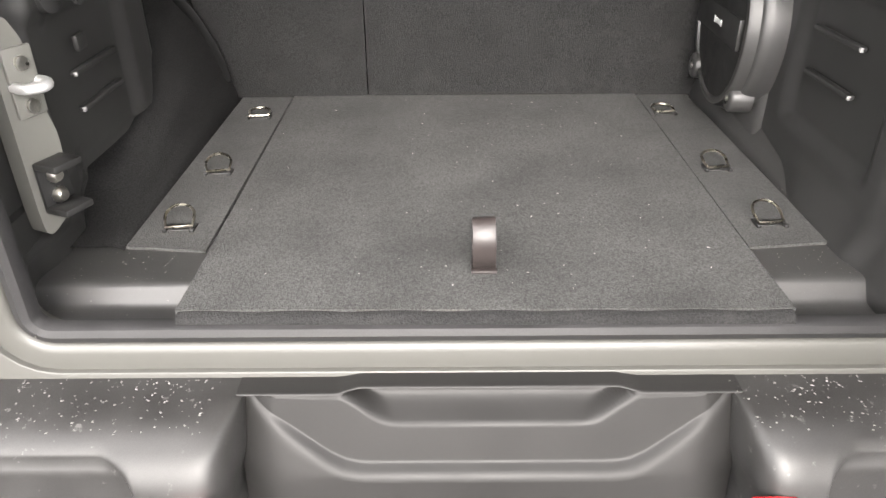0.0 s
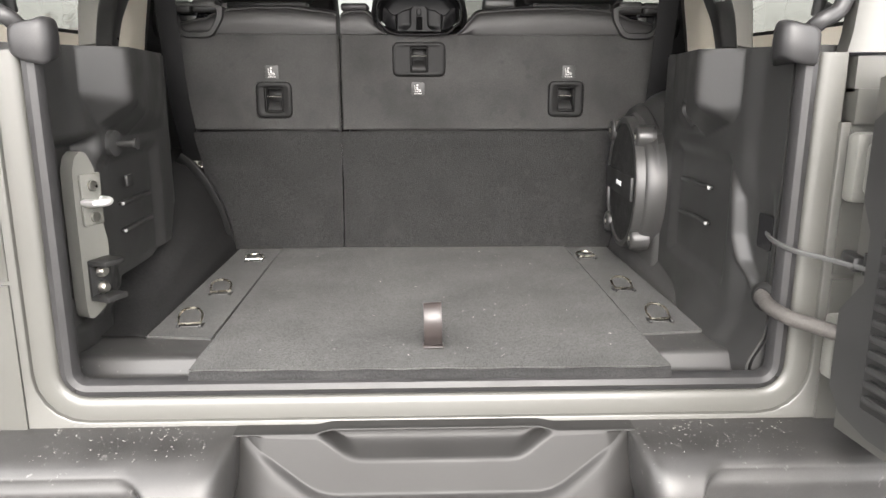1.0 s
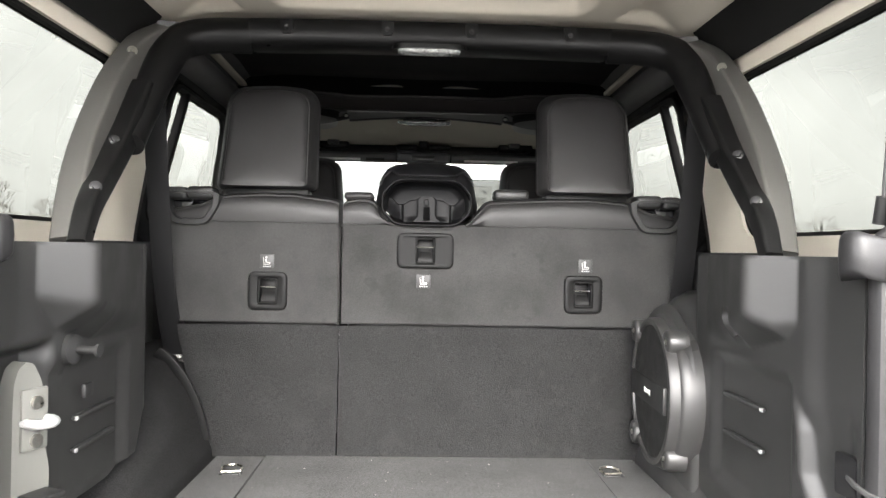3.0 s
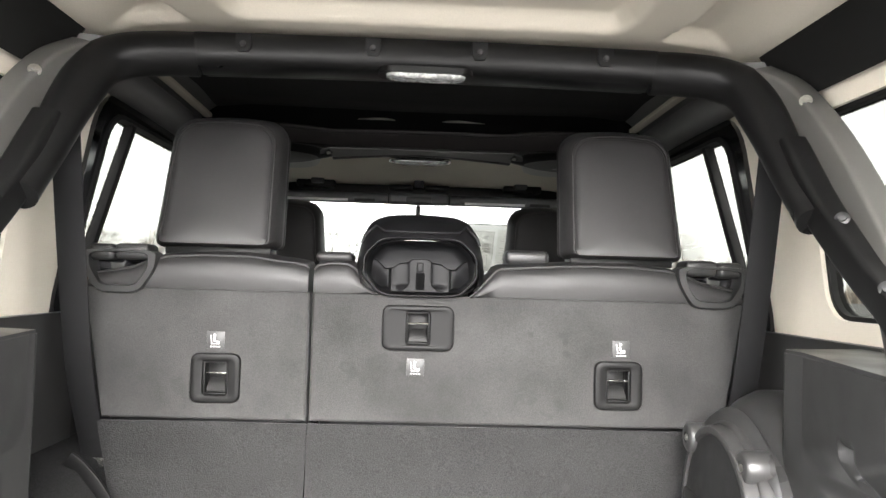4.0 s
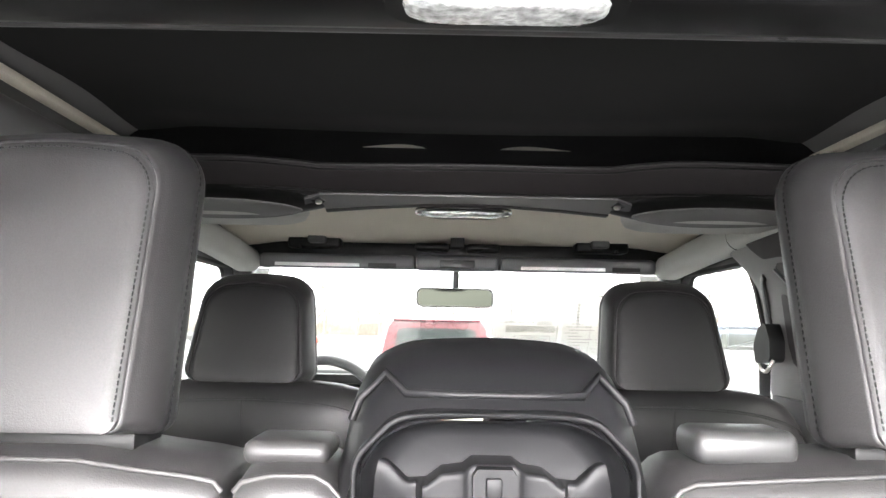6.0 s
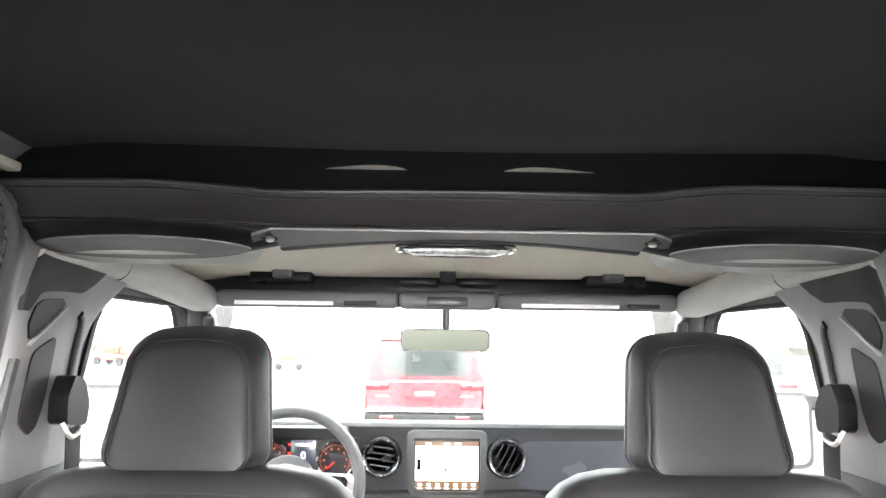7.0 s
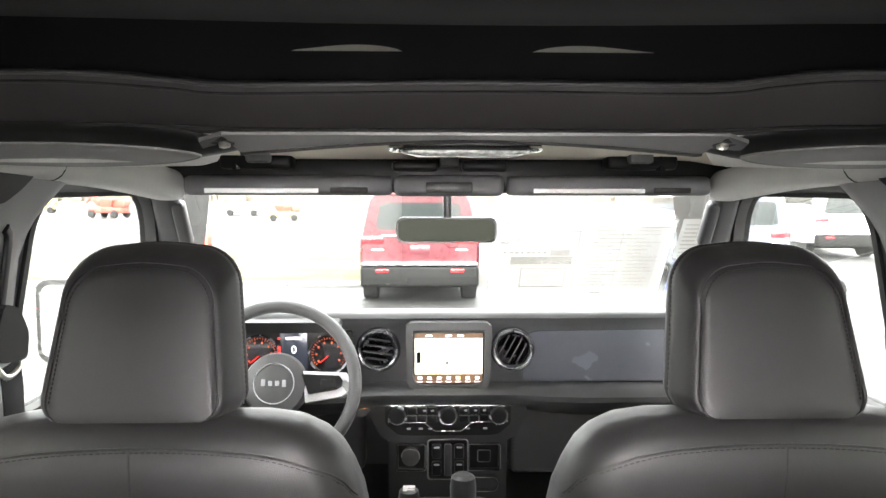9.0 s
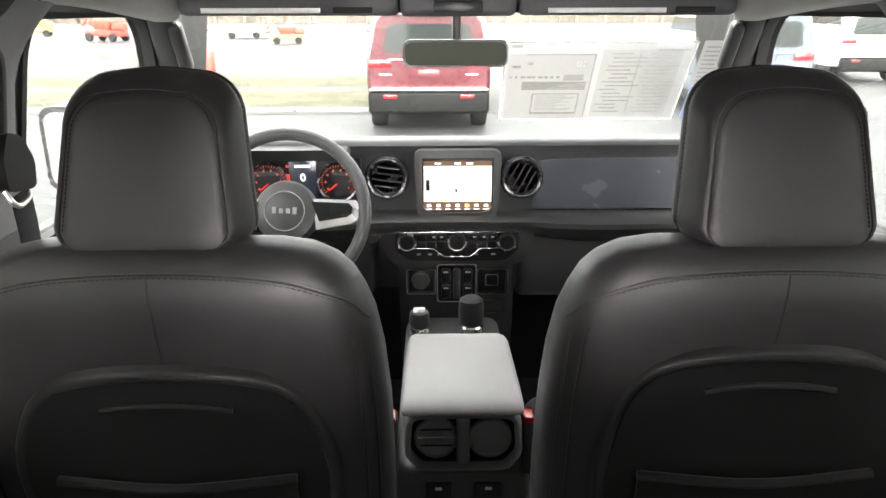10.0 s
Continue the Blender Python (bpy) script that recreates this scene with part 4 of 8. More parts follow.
def latch(parent, x, z, wide=False):
    """A recessed release latch: bezel, dark pocket, chrome bar, paddle."""
    y = 0.925
    w, h = (0.134, 0.084) if wide else (0.091, 0.091)
    bm = nb()
    rows = [(w, h, 0.015, y + 0.004), (w, h, 0.015, y - 0.004), (w - 0.003, h - 0.003, 0.0145, y - 0.0075), (w - 0.010, h - 0.010, 0.013, y - 0.009), (max(0.052, w - 0.022), 0.068, 0.008, y - 0.0085), (0.047, 0.063, 0.006, y - 0.0068), (0.043, 0.059, 0.005, y - 0.003), (0.042, 0.058, 0.005, y + 0.028)]
    loft(bm, [[V((x + a, yy, z + b)) for a, b in rrect(ww, hh, rr)] for ww, hh, rr, yy in rows], cap=False)
    bz = part("latch_bezel", bm, BLACK, parent, "black latch bezel")
    bm = nb()
    rbox(bm, (x, y + 0.03, z), (0.044, 0.012, 0.060), 0.002)
    for sx in (-1, 1):
        rbox(bm, (x + sx * 0.0205, y + 0.012, z), (0.003, 0.03, 0.058), 0.001)
    rbox(bm, (x, y + 0.012, z + 0.0285), (0.042, 0.03, 0.003), 0.001)
    rbox(bm, (x, y + 0.012, z - 0.0285), (0.042, 0.03, 0.003), 0.001)
    part("pocket", bm, BLACK, bz)
    bm = nb()
    sweep(bm, [(x - 0.021, y + 0.004, z + 0.008), (x + 0.021, y + 0.004, z + 0.008)], ring(0.0022, 8))
    part("bar", bm, CHROME, bz, "chrome anchor bar")
    bm = nb()
    loft(bm, [[V((x + a * k, yy, z + zz)) for a in (-0.017, 0.017) for zz in ((z0, z1) if a < 0 else (z1, z0))] for k, yy, z0, z1 in ((1.0, y + 0.004, -0.026, -0.018), (0.7, y + 0.016, -0.012, -0.002))])
    part("paddle", bm, BLACK, bz)


def tag(parent, x, z):
    """A small printed seat-anchor tag: dark field, pale figure of plain shapes."""
    y = 0.9255
    bm = nb()
    rbox(bm, (x, y, z), (0.033, 0.002, 0.032), 0.0006)
    lb = part("tag", bm, LABEL, parent, "black tag with white anchor pictogram")
    bm = nb()
    y -= 0.0014
    rbox(bm, (x - 0.0075, y, z + 0.001), (0.0016, 0.0008, 0.017), 0.0002, rot=(0, -8, 0))
    rbox(bm, (x - 0.001, y, z - 0.0068), (0.014, 0.0008, 0.0016), 0.0002)
    lathe(bm, [(0.0, 0), (0.0027, 0), (0.0027, 0.0008), (0.0, 0.0008)], (x - 0.0015, y, z + 0.0092), (0, -1, 0), 12)
    rbox(bm, (x - 0.0018, y, z + 0.0012), (0.0042, 0.0008, 0.008), 0.0008, rot=(0, -8, 0))
    rbox(bm, (x + 0.003, y, z - 0.0026), (0.007, 0.0008, 0.0026), 0.0006)
    rbox(bm, (x + 0.0068, y, z - 0.0045), (0.0022, 0.0008, 0.005), 0.0006)
    for k in range(4):
        rbox(bm, (x - 0.0075 + k * 0.005, y, z - 0.0118), (0.0036, 0.0008, 0.0024), 0.0002)
    part("print", bm, TAG_PRINT, lb)


def holed(bm, x0, x1, z0, z1, holes, y0, y1):
    """A slab with rectangular holes (x, z, width, height) through it, its outer rim rounded back."""
    xs = sorted({x0, x0 + 0.004, x1 - 0.004, x1, *[h[0] + k * h[2] / 2 for h in holes for k in (-1, 1)]})
    zs = sorted({z0, z0 + 0.004, z1, *[h[1] + k * h[3] / 2 for h in holes for k in (-1, 1)]})
    t = nb()
    vs = {}
    for i, x in enumerate(xs):
        for j, z in enumerate(zs):
            rim = i in (0, len(xs) - 1) or j == 0
            flare = lerp(-0.022, 0.018, (z - z0) / (z1 - z0))
            dx = -flare if i < 2 and x0 < -0.4 else flare if i > len(xs) - 3 and x1 > 0.4 else 0.0
            vs[i, j] = t.verts.new((x + dx, y0 + (0.005 if rim else 0.0), z))
    for i in range(len(xs) - 1):
        for j in range(len(zs) - 1):
            cx, cz = (xs[i] + xs[i + 1]) / 2, (zs[j] + zs[j + 1]) / 2
            if not any(abs(cx - h[0]) < h[2] / 2 and abs(cz - h[1]) < h[3] / 2 for h in holes):
                t.faces.new((vs[i, j], vs[i + 1, j], vs[i + 1, j + 1], vs[i, j + 1]))
    ext = bmesh.ops.extrude_face_region(t, geom=t.faces[:])
    for v in ext["geom"]:
        if isinstance(v, bmesh.types.BMVert):
            v.co.y = y1
    return merge(bm, t)


def seat_back(name, x0, x1, label, holes):
    s = thing(name, label, "rear seat", "rear seats", at=((x0 + x1) / 2, 0.97, 0.84))
    cx, w = (x0 + x1) / 2, x1 - x0
    left, right = x0, x1
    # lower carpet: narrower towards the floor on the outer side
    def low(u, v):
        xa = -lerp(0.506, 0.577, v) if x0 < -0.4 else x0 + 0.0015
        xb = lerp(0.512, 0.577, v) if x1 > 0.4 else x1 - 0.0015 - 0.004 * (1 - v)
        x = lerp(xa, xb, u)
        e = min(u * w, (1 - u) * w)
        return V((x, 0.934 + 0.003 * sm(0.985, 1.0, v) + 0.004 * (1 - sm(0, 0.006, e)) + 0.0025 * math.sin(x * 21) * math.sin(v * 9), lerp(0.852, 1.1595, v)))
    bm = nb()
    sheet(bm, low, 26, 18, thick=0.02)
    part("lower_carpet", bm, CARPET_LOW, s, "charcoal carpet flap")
    bm = nb()
    holed(bm, x0, x1, 1.166, 1.404, holes, 0.926, 0.955)
    part("upper_carpet", bm, CARPET_SEAT, s, "charcoal seatback carpet")
    bm = nb()
    rbox(bm, (cx, 1.03, 1.14), (w - 0.02, 0.11, 0.58), 0.03, 3)
    part("cushion_core", bm, LEATHER, s)
    return s


ls = seat_back("rear_bench", -0.600, -0.206, "narrow rear seatback in black leather and charcoal carpet", [(-0.372, 1.242, 0.046, 0.062)])
rs = seat_back("rear_bench", -0.200, 0.602, "wide rear seatback in black leather with centre armrest", [(0.377, 1.245, 0.046, 0.062), (-0.002, 1.343, 0.046, 0.062)])
def leather_top(parent, xs, mat=LEATHER):
    """The leather upper edge of a seatback: (x, height) stations along x."""
    bm = nb()
    loops = []
    for x, h in xs:
        z0 = 1.400
        prof = [(0.936, z0), (0.923, z0 + 0.004), (0.920, z0 + 0.35 * h), (0.922, z0 + 0.7 * h), (0.929, z0 + 0.90 * h), (0.942, z0 + h), (0.965, z0 + h + 0.005), (1.02, z0 + h + 0.006), (1.055, z0 + h - 0.01), (1.065, z0)]
        loops.append([V((x, *p)) for p in prof])
    loft(bm, loops)
    cord = nb()
    sweep(cord, [V((x, 0.9305, 1.400 + 0.925 * h)) for x, h in xs], ring(0.0028, 8))
    part("piping", cord, LEATHER, parent, "leather piping cord", smooth=60)
    return part("leather_top", bm, mat, parent, "black leather upper edge", smooth=50)


leather_top(ls, [(-0.612, 0.02), (-0.606, 0.03), (-0.53, 0.045), (-0.505, 0.058), (-0.47, 0.068), (-0.40, 0.073), (-0.32, 0.073), (-0.27, 0.066), (-0.235, 0.062), (-0.214, 0.058), (-0.2085, 0.05)])
leather_top(rs, [(-0.1985, 0.05), (-0.193, 0.058), (-0.17, 0.064), (-0.138, 0.064), (-0.127, 0.058), (-0.10, 0.026), (-0.086, 0.008), (-0.080, 0.004)])
leather_top(rs, [(0.094, 0.004), (0.100, 0.008), (0.116, 0.026), (0.142, 0.058), (0.153, 0.063), (0.22, 0.068), (0.30, 0.073), (0.40, 0.074), (0.47, 0.068), (0.508, 0.058), (0.535, 0.045), (0.608, 0.03), (0.614, 0.02)])
# folded latch cover by the armrest
bm = nb()
rbox(bm, (0.205, 0.985, 1.482), (0.085, 0.06, 0.028), 0.010, 3)
part("shoulder_latch_cover", bm, SATIN, rs)
bm = nb()
rbox(bm, (-0.165, 0.985, 1.472), (0.07, 0.07, 0.02), 0.009, 3)
part("shoulder_pad", bm, LEATHER, rs)

latch(ls, -0.372, 1.242)
tag(ls, -0.375, 1.311)
latch(rs, 0.377, 1.245)
tag(rs, 0.382, 1.313)
latch(rs, -0.002, 1.343, True)
tag(rs, -0.005, 1.270)

# headrests
def head_outline(wb, wt, H, rt, rb, dome=0.004):
    """Front view of a headrest: (across, up), wide foot, round shoulders."""
    out = [(lerp(-wb / 2 + rb, wb / 2 - rb, i / 8), 0.0) for i in range(9)]
    out += [(wb / 2 - rb + rb * math.sin(radians(a)), rb - rb * math.cos(radians(a))) for a in (25, 50, 75)]
    out += [(lerp(wb, wt, k) / 2, lerp(rb, H - rt, k)) for k in [i / 8 for i in range(9)]]
    out += [(wt / 2 - rt + rt * math.cos(radians(a)), H - rt + rt * math.sin(radians(a))) for a in range(11, 90, 11)]
    out += [(lerp(wt / 2 - rt, rt - wt / 2, i / 8), H + dome * math.sin(math.pi * i / 8)) for i in range(9)]
    out += [(rt - wt / 2 - rt * math.sin(radians(a)), H - rt + rt * math.cos(radians(a))) for a in range(11, 90, 11)]
    out += [(-lerp(wt, wb, k) / 2, lerp(H - rt, rb, k)) for k in [i / 8 for i in range(9)]]
    out += [(-wb / 2 + rb - rb * math.sin(radians(a)), rb - rb * math.cos(radians(a))) for a in (75, 50, 25)]
    return out


def head_cushion(parent, cx, y0, z0, lean, wb, wt, H, rt, D, seam=0.021, rb=0.012, hide=LEATHER):
    """A stitched leather headrest with a sunk seam round its rear face; y0: the rear face at its foot."""
    ol = head_outline(wb, wt, H, rt, rb)

    def at(u, h, inset, dy):
        k = 1 - 2 * inset / wb
        low = min(inset, 0.007) if inset < 0.03 else 0.007 + (inset - 0.03) * 0.6
        hh = low + h * (1 - (low + inset) / H)
        return V((cx + u * k, y0 + dy + lean * hh, z0 + hh))

    rows = [(D, 0.05), (D - 0.005, 0.030), (D - 0.012, 0.013), (D - 0.020, 0.004), (0.066, 0.0002), (0.060, 0.0), (0.0570, 0.0020), (0.0545, 0.0020), (0.052, 0.0004), (0.040, 0.0018), (0.026, 0.0052), (0.015, 0.0092), (0.007, 0.0130), (0.0025, 0.0165), (0.0008, seam - 0.004), (0.0, seam - 0.0018), (0.0024, seam - 0.0007), (0.0024, seam + 0.0003),
            (-0.0004, seam + 0.0016), (-0.0018, 0.036), (-0.0036, 0.058), (-0.0048, 0.085), (-0.0052, 0.105)]
    bm = nb()
    loft(bm, [[at(u, h, i, dy) for u, h in ol] for dy, i in rows])
    hr = part("headrest", bm, hide, parent, "black leather headrest", smooth=60)
    bm = nb()
    n = len(ol)
    dashes(bm, [at(u, h, seam + 0.0042, -0.0012) for u, h in ol[12:n - 3]], 0.0056, 0.0036, 0.0011)
    part("stitching", bm, STITCH, hr)
    bm = nb()
    dashes(bm, [at(u, h, 0.0004, 0.0515) for u, h in ol[12:n - 3]], 0.0064, 0.0036, 0.0011)
    part("stitching", bm, STITCH, hr)
    return hr


for parent, cx in ((ls, -0.386), (rs, 0.389)):
    hr = head_cushion(parent, cx, 0.9185, 1.482, 0.2985, 0.240, 0.228, 0.266, 0.050, 0.098)
    # black block stands in for the shade under the headrest
    bm = nb()
    rbox(bm, (cx, 0.985, 1.478), (0.20, 0.06, 0.016), 0.004)
    part("gap_shade", bm, BLACK, hr)
    # outer release handles
    sg = -1 if cx < 0 else 1
    hx = sg * 0.553
    bm = nb()
    o = dense([(hx + q * a, b) for q, a, b in ((1, 0.070, 1.474), (1, 0.066, 1.438), (1, 0.038, 1.394), (-1, 0.038, 1.394), (-1, 0.066, 1.438), (-1, 0.070, 1.474))], 4, 0.3)
    i = dense([(hx + q * a, b) for q, a, b in ((1, 0.052, 1.468), (1, 0.050, 1.440), (1, 0.030, 1.408), (-1, 0.030, 1.408), (-1, 0.050, 1.440), (-1, 0.052, 1.468))], 4, 0.3)
    t = nb()
    loft(t, [[V((a, y, b)) for a, b in q] for q, y in ((o, 0.950), (o, 0.916), ([tuple(V(p).lerp(V(w), 0.12)) for p, w in zip(o, i)], 0.911), ([tuple(V(p).lerp(V(w), 0.85)) for p, w in zip(o, i)], 0.911), (i, 0.915), (i, 0.95))], cap=False)
    merge(bm, t)
    hd = part("release_handle", bm, SATIN, parent, "black release handle surround")
    bm = nb()
    rbox(bm, (hx, 0.958, 1.437), (0.105, 0.02, 0.07), 0.006)
    part("recess", bm, GLOSS, hd)
    bm = nb()
    rbox(bm, (hx - sg * 0.021, 0.945, 1.470), (0.062, 0.06, 0.030), 0.009, 3)
    part("lever", bm, SATIN, hd)
    bm = nb()
    rbox(bm, (hx + sg * 0.034, 0.945, 1.468), (0.046, 0.06, 0.030), 0.009, 3)
    part("lever", bm, SATIN, hd)

# centre armrest, folded up, its cup holders facing the rear
AXC = -0.001


def octo(w, h, cut, zc):
    return [(AXC + x, zc + z) for x, z in ((w / 2, -h / 2 + cut), (w / 2, h / 2 - cut), (w / 2 - cut, h / 2), (-w / 2 + cut, h / 2), (-w / 2, h / 2 - cut), (-w / 2, -h / 2 + cut), (-w / 2 + cut, -h / 2), (w / 2 - cut, -h / 2))]


bm = nb()
# hood: padded shell that rises forwards behind the rim
lo = []
for y, w, z0, z1 in ((0.916, 0.214, 1.402, 1.508), (0.930, 0.228, 1.402, 1.522), (0.96, 0.240, 1.402, 1.542), (1.00, 0.244, 1.402, 1.558), (1.04, 0.242, 1.402, 1.566), (1.08, 0.23, 1.402, 1.560), (1.10, 0.20, 1.41, 1.545)):
    c = 0.045
    pts = [(w / 2, z0 + 0.01), (w / 2 + 0.004, z0 + 0.05), (w / 2 - 0.006, z1 - c), (w / 2 - 0.02, z1 - c * 0.4), (w / 2 - 0.05, z1 - 0.004), (0, z1), (-w / 2 + 0.05, z1 - 0.004), (-w / 2 + 0.02, z1 - c * 0.4), (-w / 2 + 0.006, z1 - c), (-w / 2 - 0.004, z0 + 0.05), (-w / 2, z0 + 0.01), (0, z0)]
    lo.append([V((AXC + p[0], y, p[1])) for p in dense(pts, 2, 0.3)])
t = nb()
loft(t, lo, cap=False)
merge(bm, t)
ar = part("centre_armrest", bm, ARM, rs, "black folded armrest with cup holders facing back", smooth=60)
bm = nb()
rows = [(0.214, 0.112, 0.0345, 0.930), (0.2135, 0.1115, 0.0344, 0.909), (0.2125, 0.1105, 0.034, 0.9065), (0.2105, 0.1085, 0.0336, 0.9050), (0.2065, 0.1045, 0.0328, 0.9052), (0.2045, 0.1025, 0.0322, 0.9068), (0.2035, 0.1015, 0.032, 0.911), (0.203, 0.101, 0.0318, 0.935)]
loft(bm, [[V((p[0], y, p[1])) for p in dense(octo(w, h, c, 1.457), 5)] for w, h, c, y in rows], cap=False)
part("rim", bm, ARM, ar, "black rim", smooth=60)
bm = nb()
rows = [(0.199, 0.097, 0.0312, 0.914), (0.190, 0.088, 0.028, 0.940), (0.176, 0.080, 0.026, 0.955), (0.150, 0.060, 0.02, 0.960), (0.05, 0.02, 0.006, 0.961), (0.004, 0.004, 0.001, 0.961)]
loft(bm, [[V((p[0], y, p[1])) for p in dense(octo(w, h, c, 1.457), 5)] for w, h, c, y in rows], cap=False)
part("tray", bm, ARM, ar, smooth=50)


def tray_height(x):
    """The upper edge of the cup-holder block."""
    ax = abs(x)
    pts = [(0.0, 0.0625), (0.016, 0.0625), (0.024, 0.0565), (0.040, 0.0545), (0.052, 0.0455), (0.067, 0.0445), (0.083, 0.060), (0.092, 0.062)]
    for (a, p), (b, q) in zip(pts, pts[1:]):
        if ax <= b:
            return lerp(p, q, (ax - a) / (b - a))
    return pts[-1][1]


bm = nb()
cols = []
for i in range(93):
    x = lerp(-0.092, 0.092, i / 92)
    ax = abs(x)
    z0 = 1.4105 + 0.022 * sm(0.066, 0.092, ax)
    h = max(z0 + 0.004, 1.409 + tray_height(x))
    col = []
    for j in range(17):
        z = lerp(z0, h - 0.003, j / 16)
        # upright half-round scoops beside the divider, closed by a sloping foot
        c = min(1.0, abs(ax - 0.0385) / 0.0185)
        y = 0.926 + 0.004 * math.sqrt(1 - c * c) * sm(1.412, 1.428, z) - 0.012 * (1 - sm(1.409, 1.426, z)) * (1 - sm(0.02, 0.05, ax))
        y += 0.024 * sm(0.054, 0.060, ax) - 0.030 * sm(0.060, 0.092, ax) * (1 - sm(1.41, 1.47, z))
        col.append(V((AXC + x, y, z)))
    col += [V((AXC + x, col[-1].y + 0.001, h - 0.001)), V((AXC + x, col[-1].y + 0.004, h)), V((AXC + x, 0.962, h + 0.001))]
    cols.append(col)
loft(bm, cols, cap=False, close=False)
part("cup_holder_block", bm, ARM, ar, "pair of scooped cup holders", smooth=55)
# padded brow on the hood
bm = nb()
brow = [(-0.112, 0.950, 1.500), (-0.106, 0.950, 1.516), (-0.086, 0.958, 1.537), (-0.068, 0.935, 1.523), (-0.03, 0.931, 1.5225), (0.03, 0.931, 1.5225), (0.069, 0.935, 1.523), (0.086, 0.958, 1.537), (0.106, 0.950, 1.516), (0.112, 0.950, 1.500)]
sweep(bm, [(AXC + x, y, z) for x, y, z in brow], ring(0.0035, 8))
part("piping", bm, ARM, ar, smooth=70)
bm = nb()
pl = [(AXC + a, 1.409 + b) for a, b in ((0.033, 0.002), (0.022, 0.012), (0.0165, 0.026), (0.0165, 0.056), (0.013, 0.061), (-0.013, 0.061), (-0.0165, 0.056), (-0.0165, 0.026), (-0.022, 0.012), (-0.033, 0.002))]
prism(bm, pl, "y", 0.9135, 0.940, 0.004, 3)
part("divider", bm, ARM, ar, smooth=60)
# near-black block stands in for the shaded slot
bm = nb()
rbox(bm, (AXC, 0.9125, 1.430), (0.016, 0.004, 0.032), 0.002)
part("divider_slot", bm, SHADE_BLACK, ar)
bm = nb()
rbox(bm, (AXC - 0.001, 0.9115, 1.456), (0.012, 0.006, 0.017), 0.002)
part("divider_tab", bm, ARM, ar)

# ================= roof, hardtop, roll bar =================
ht = thing("hardtop", "cream moulded hardtop over the cargo bay with side glass", "hardtop", kind="structure", at=(0, 0.4, 1.36))


def sx_(z):
    return 0.712 - 0.13 * max(0.0, z - 1.36)


def slanted(bm, loops, s, t0=0.0, t1=0.035):
    """A frame between two loops of (y, z) in the leaning side wall."""
    o, i = loops
    rows = [[V((s * (sx_(z) + d), y, z)) for y, z in q] for q, d in ((o, t0), (o, t1), (i, t1), (i, t0), (o, t0))]
    t = nb()
    loft(t, rows, cap=False)
    bmesh.ops.remove_doubles(t, verts=t.verts, dist=1e-6)
    return merge(bm, t)


def opening_loop(y0, y1, z0, z1, r, n=5, lean0=0.0, lean1=0.0):
    """A rounded opening in (y, z); lean0, lean1: how far its rear and front edges lean forwards at the top."""
    cy, cz = (y0 + y1) / 2, (z0 + z1) / 2
    out = []
    for a, b in rrect(y1 - y0, z1 - z0, r, n):
        k = (b + (z1 - z0) / 2) / (z1 - z0)
        f = (a + (y1 - y0) / 2) / (y1 - y0)
        out.append((cy + a + k * lerp(lean0, lean1, f), cz + b))
    return out


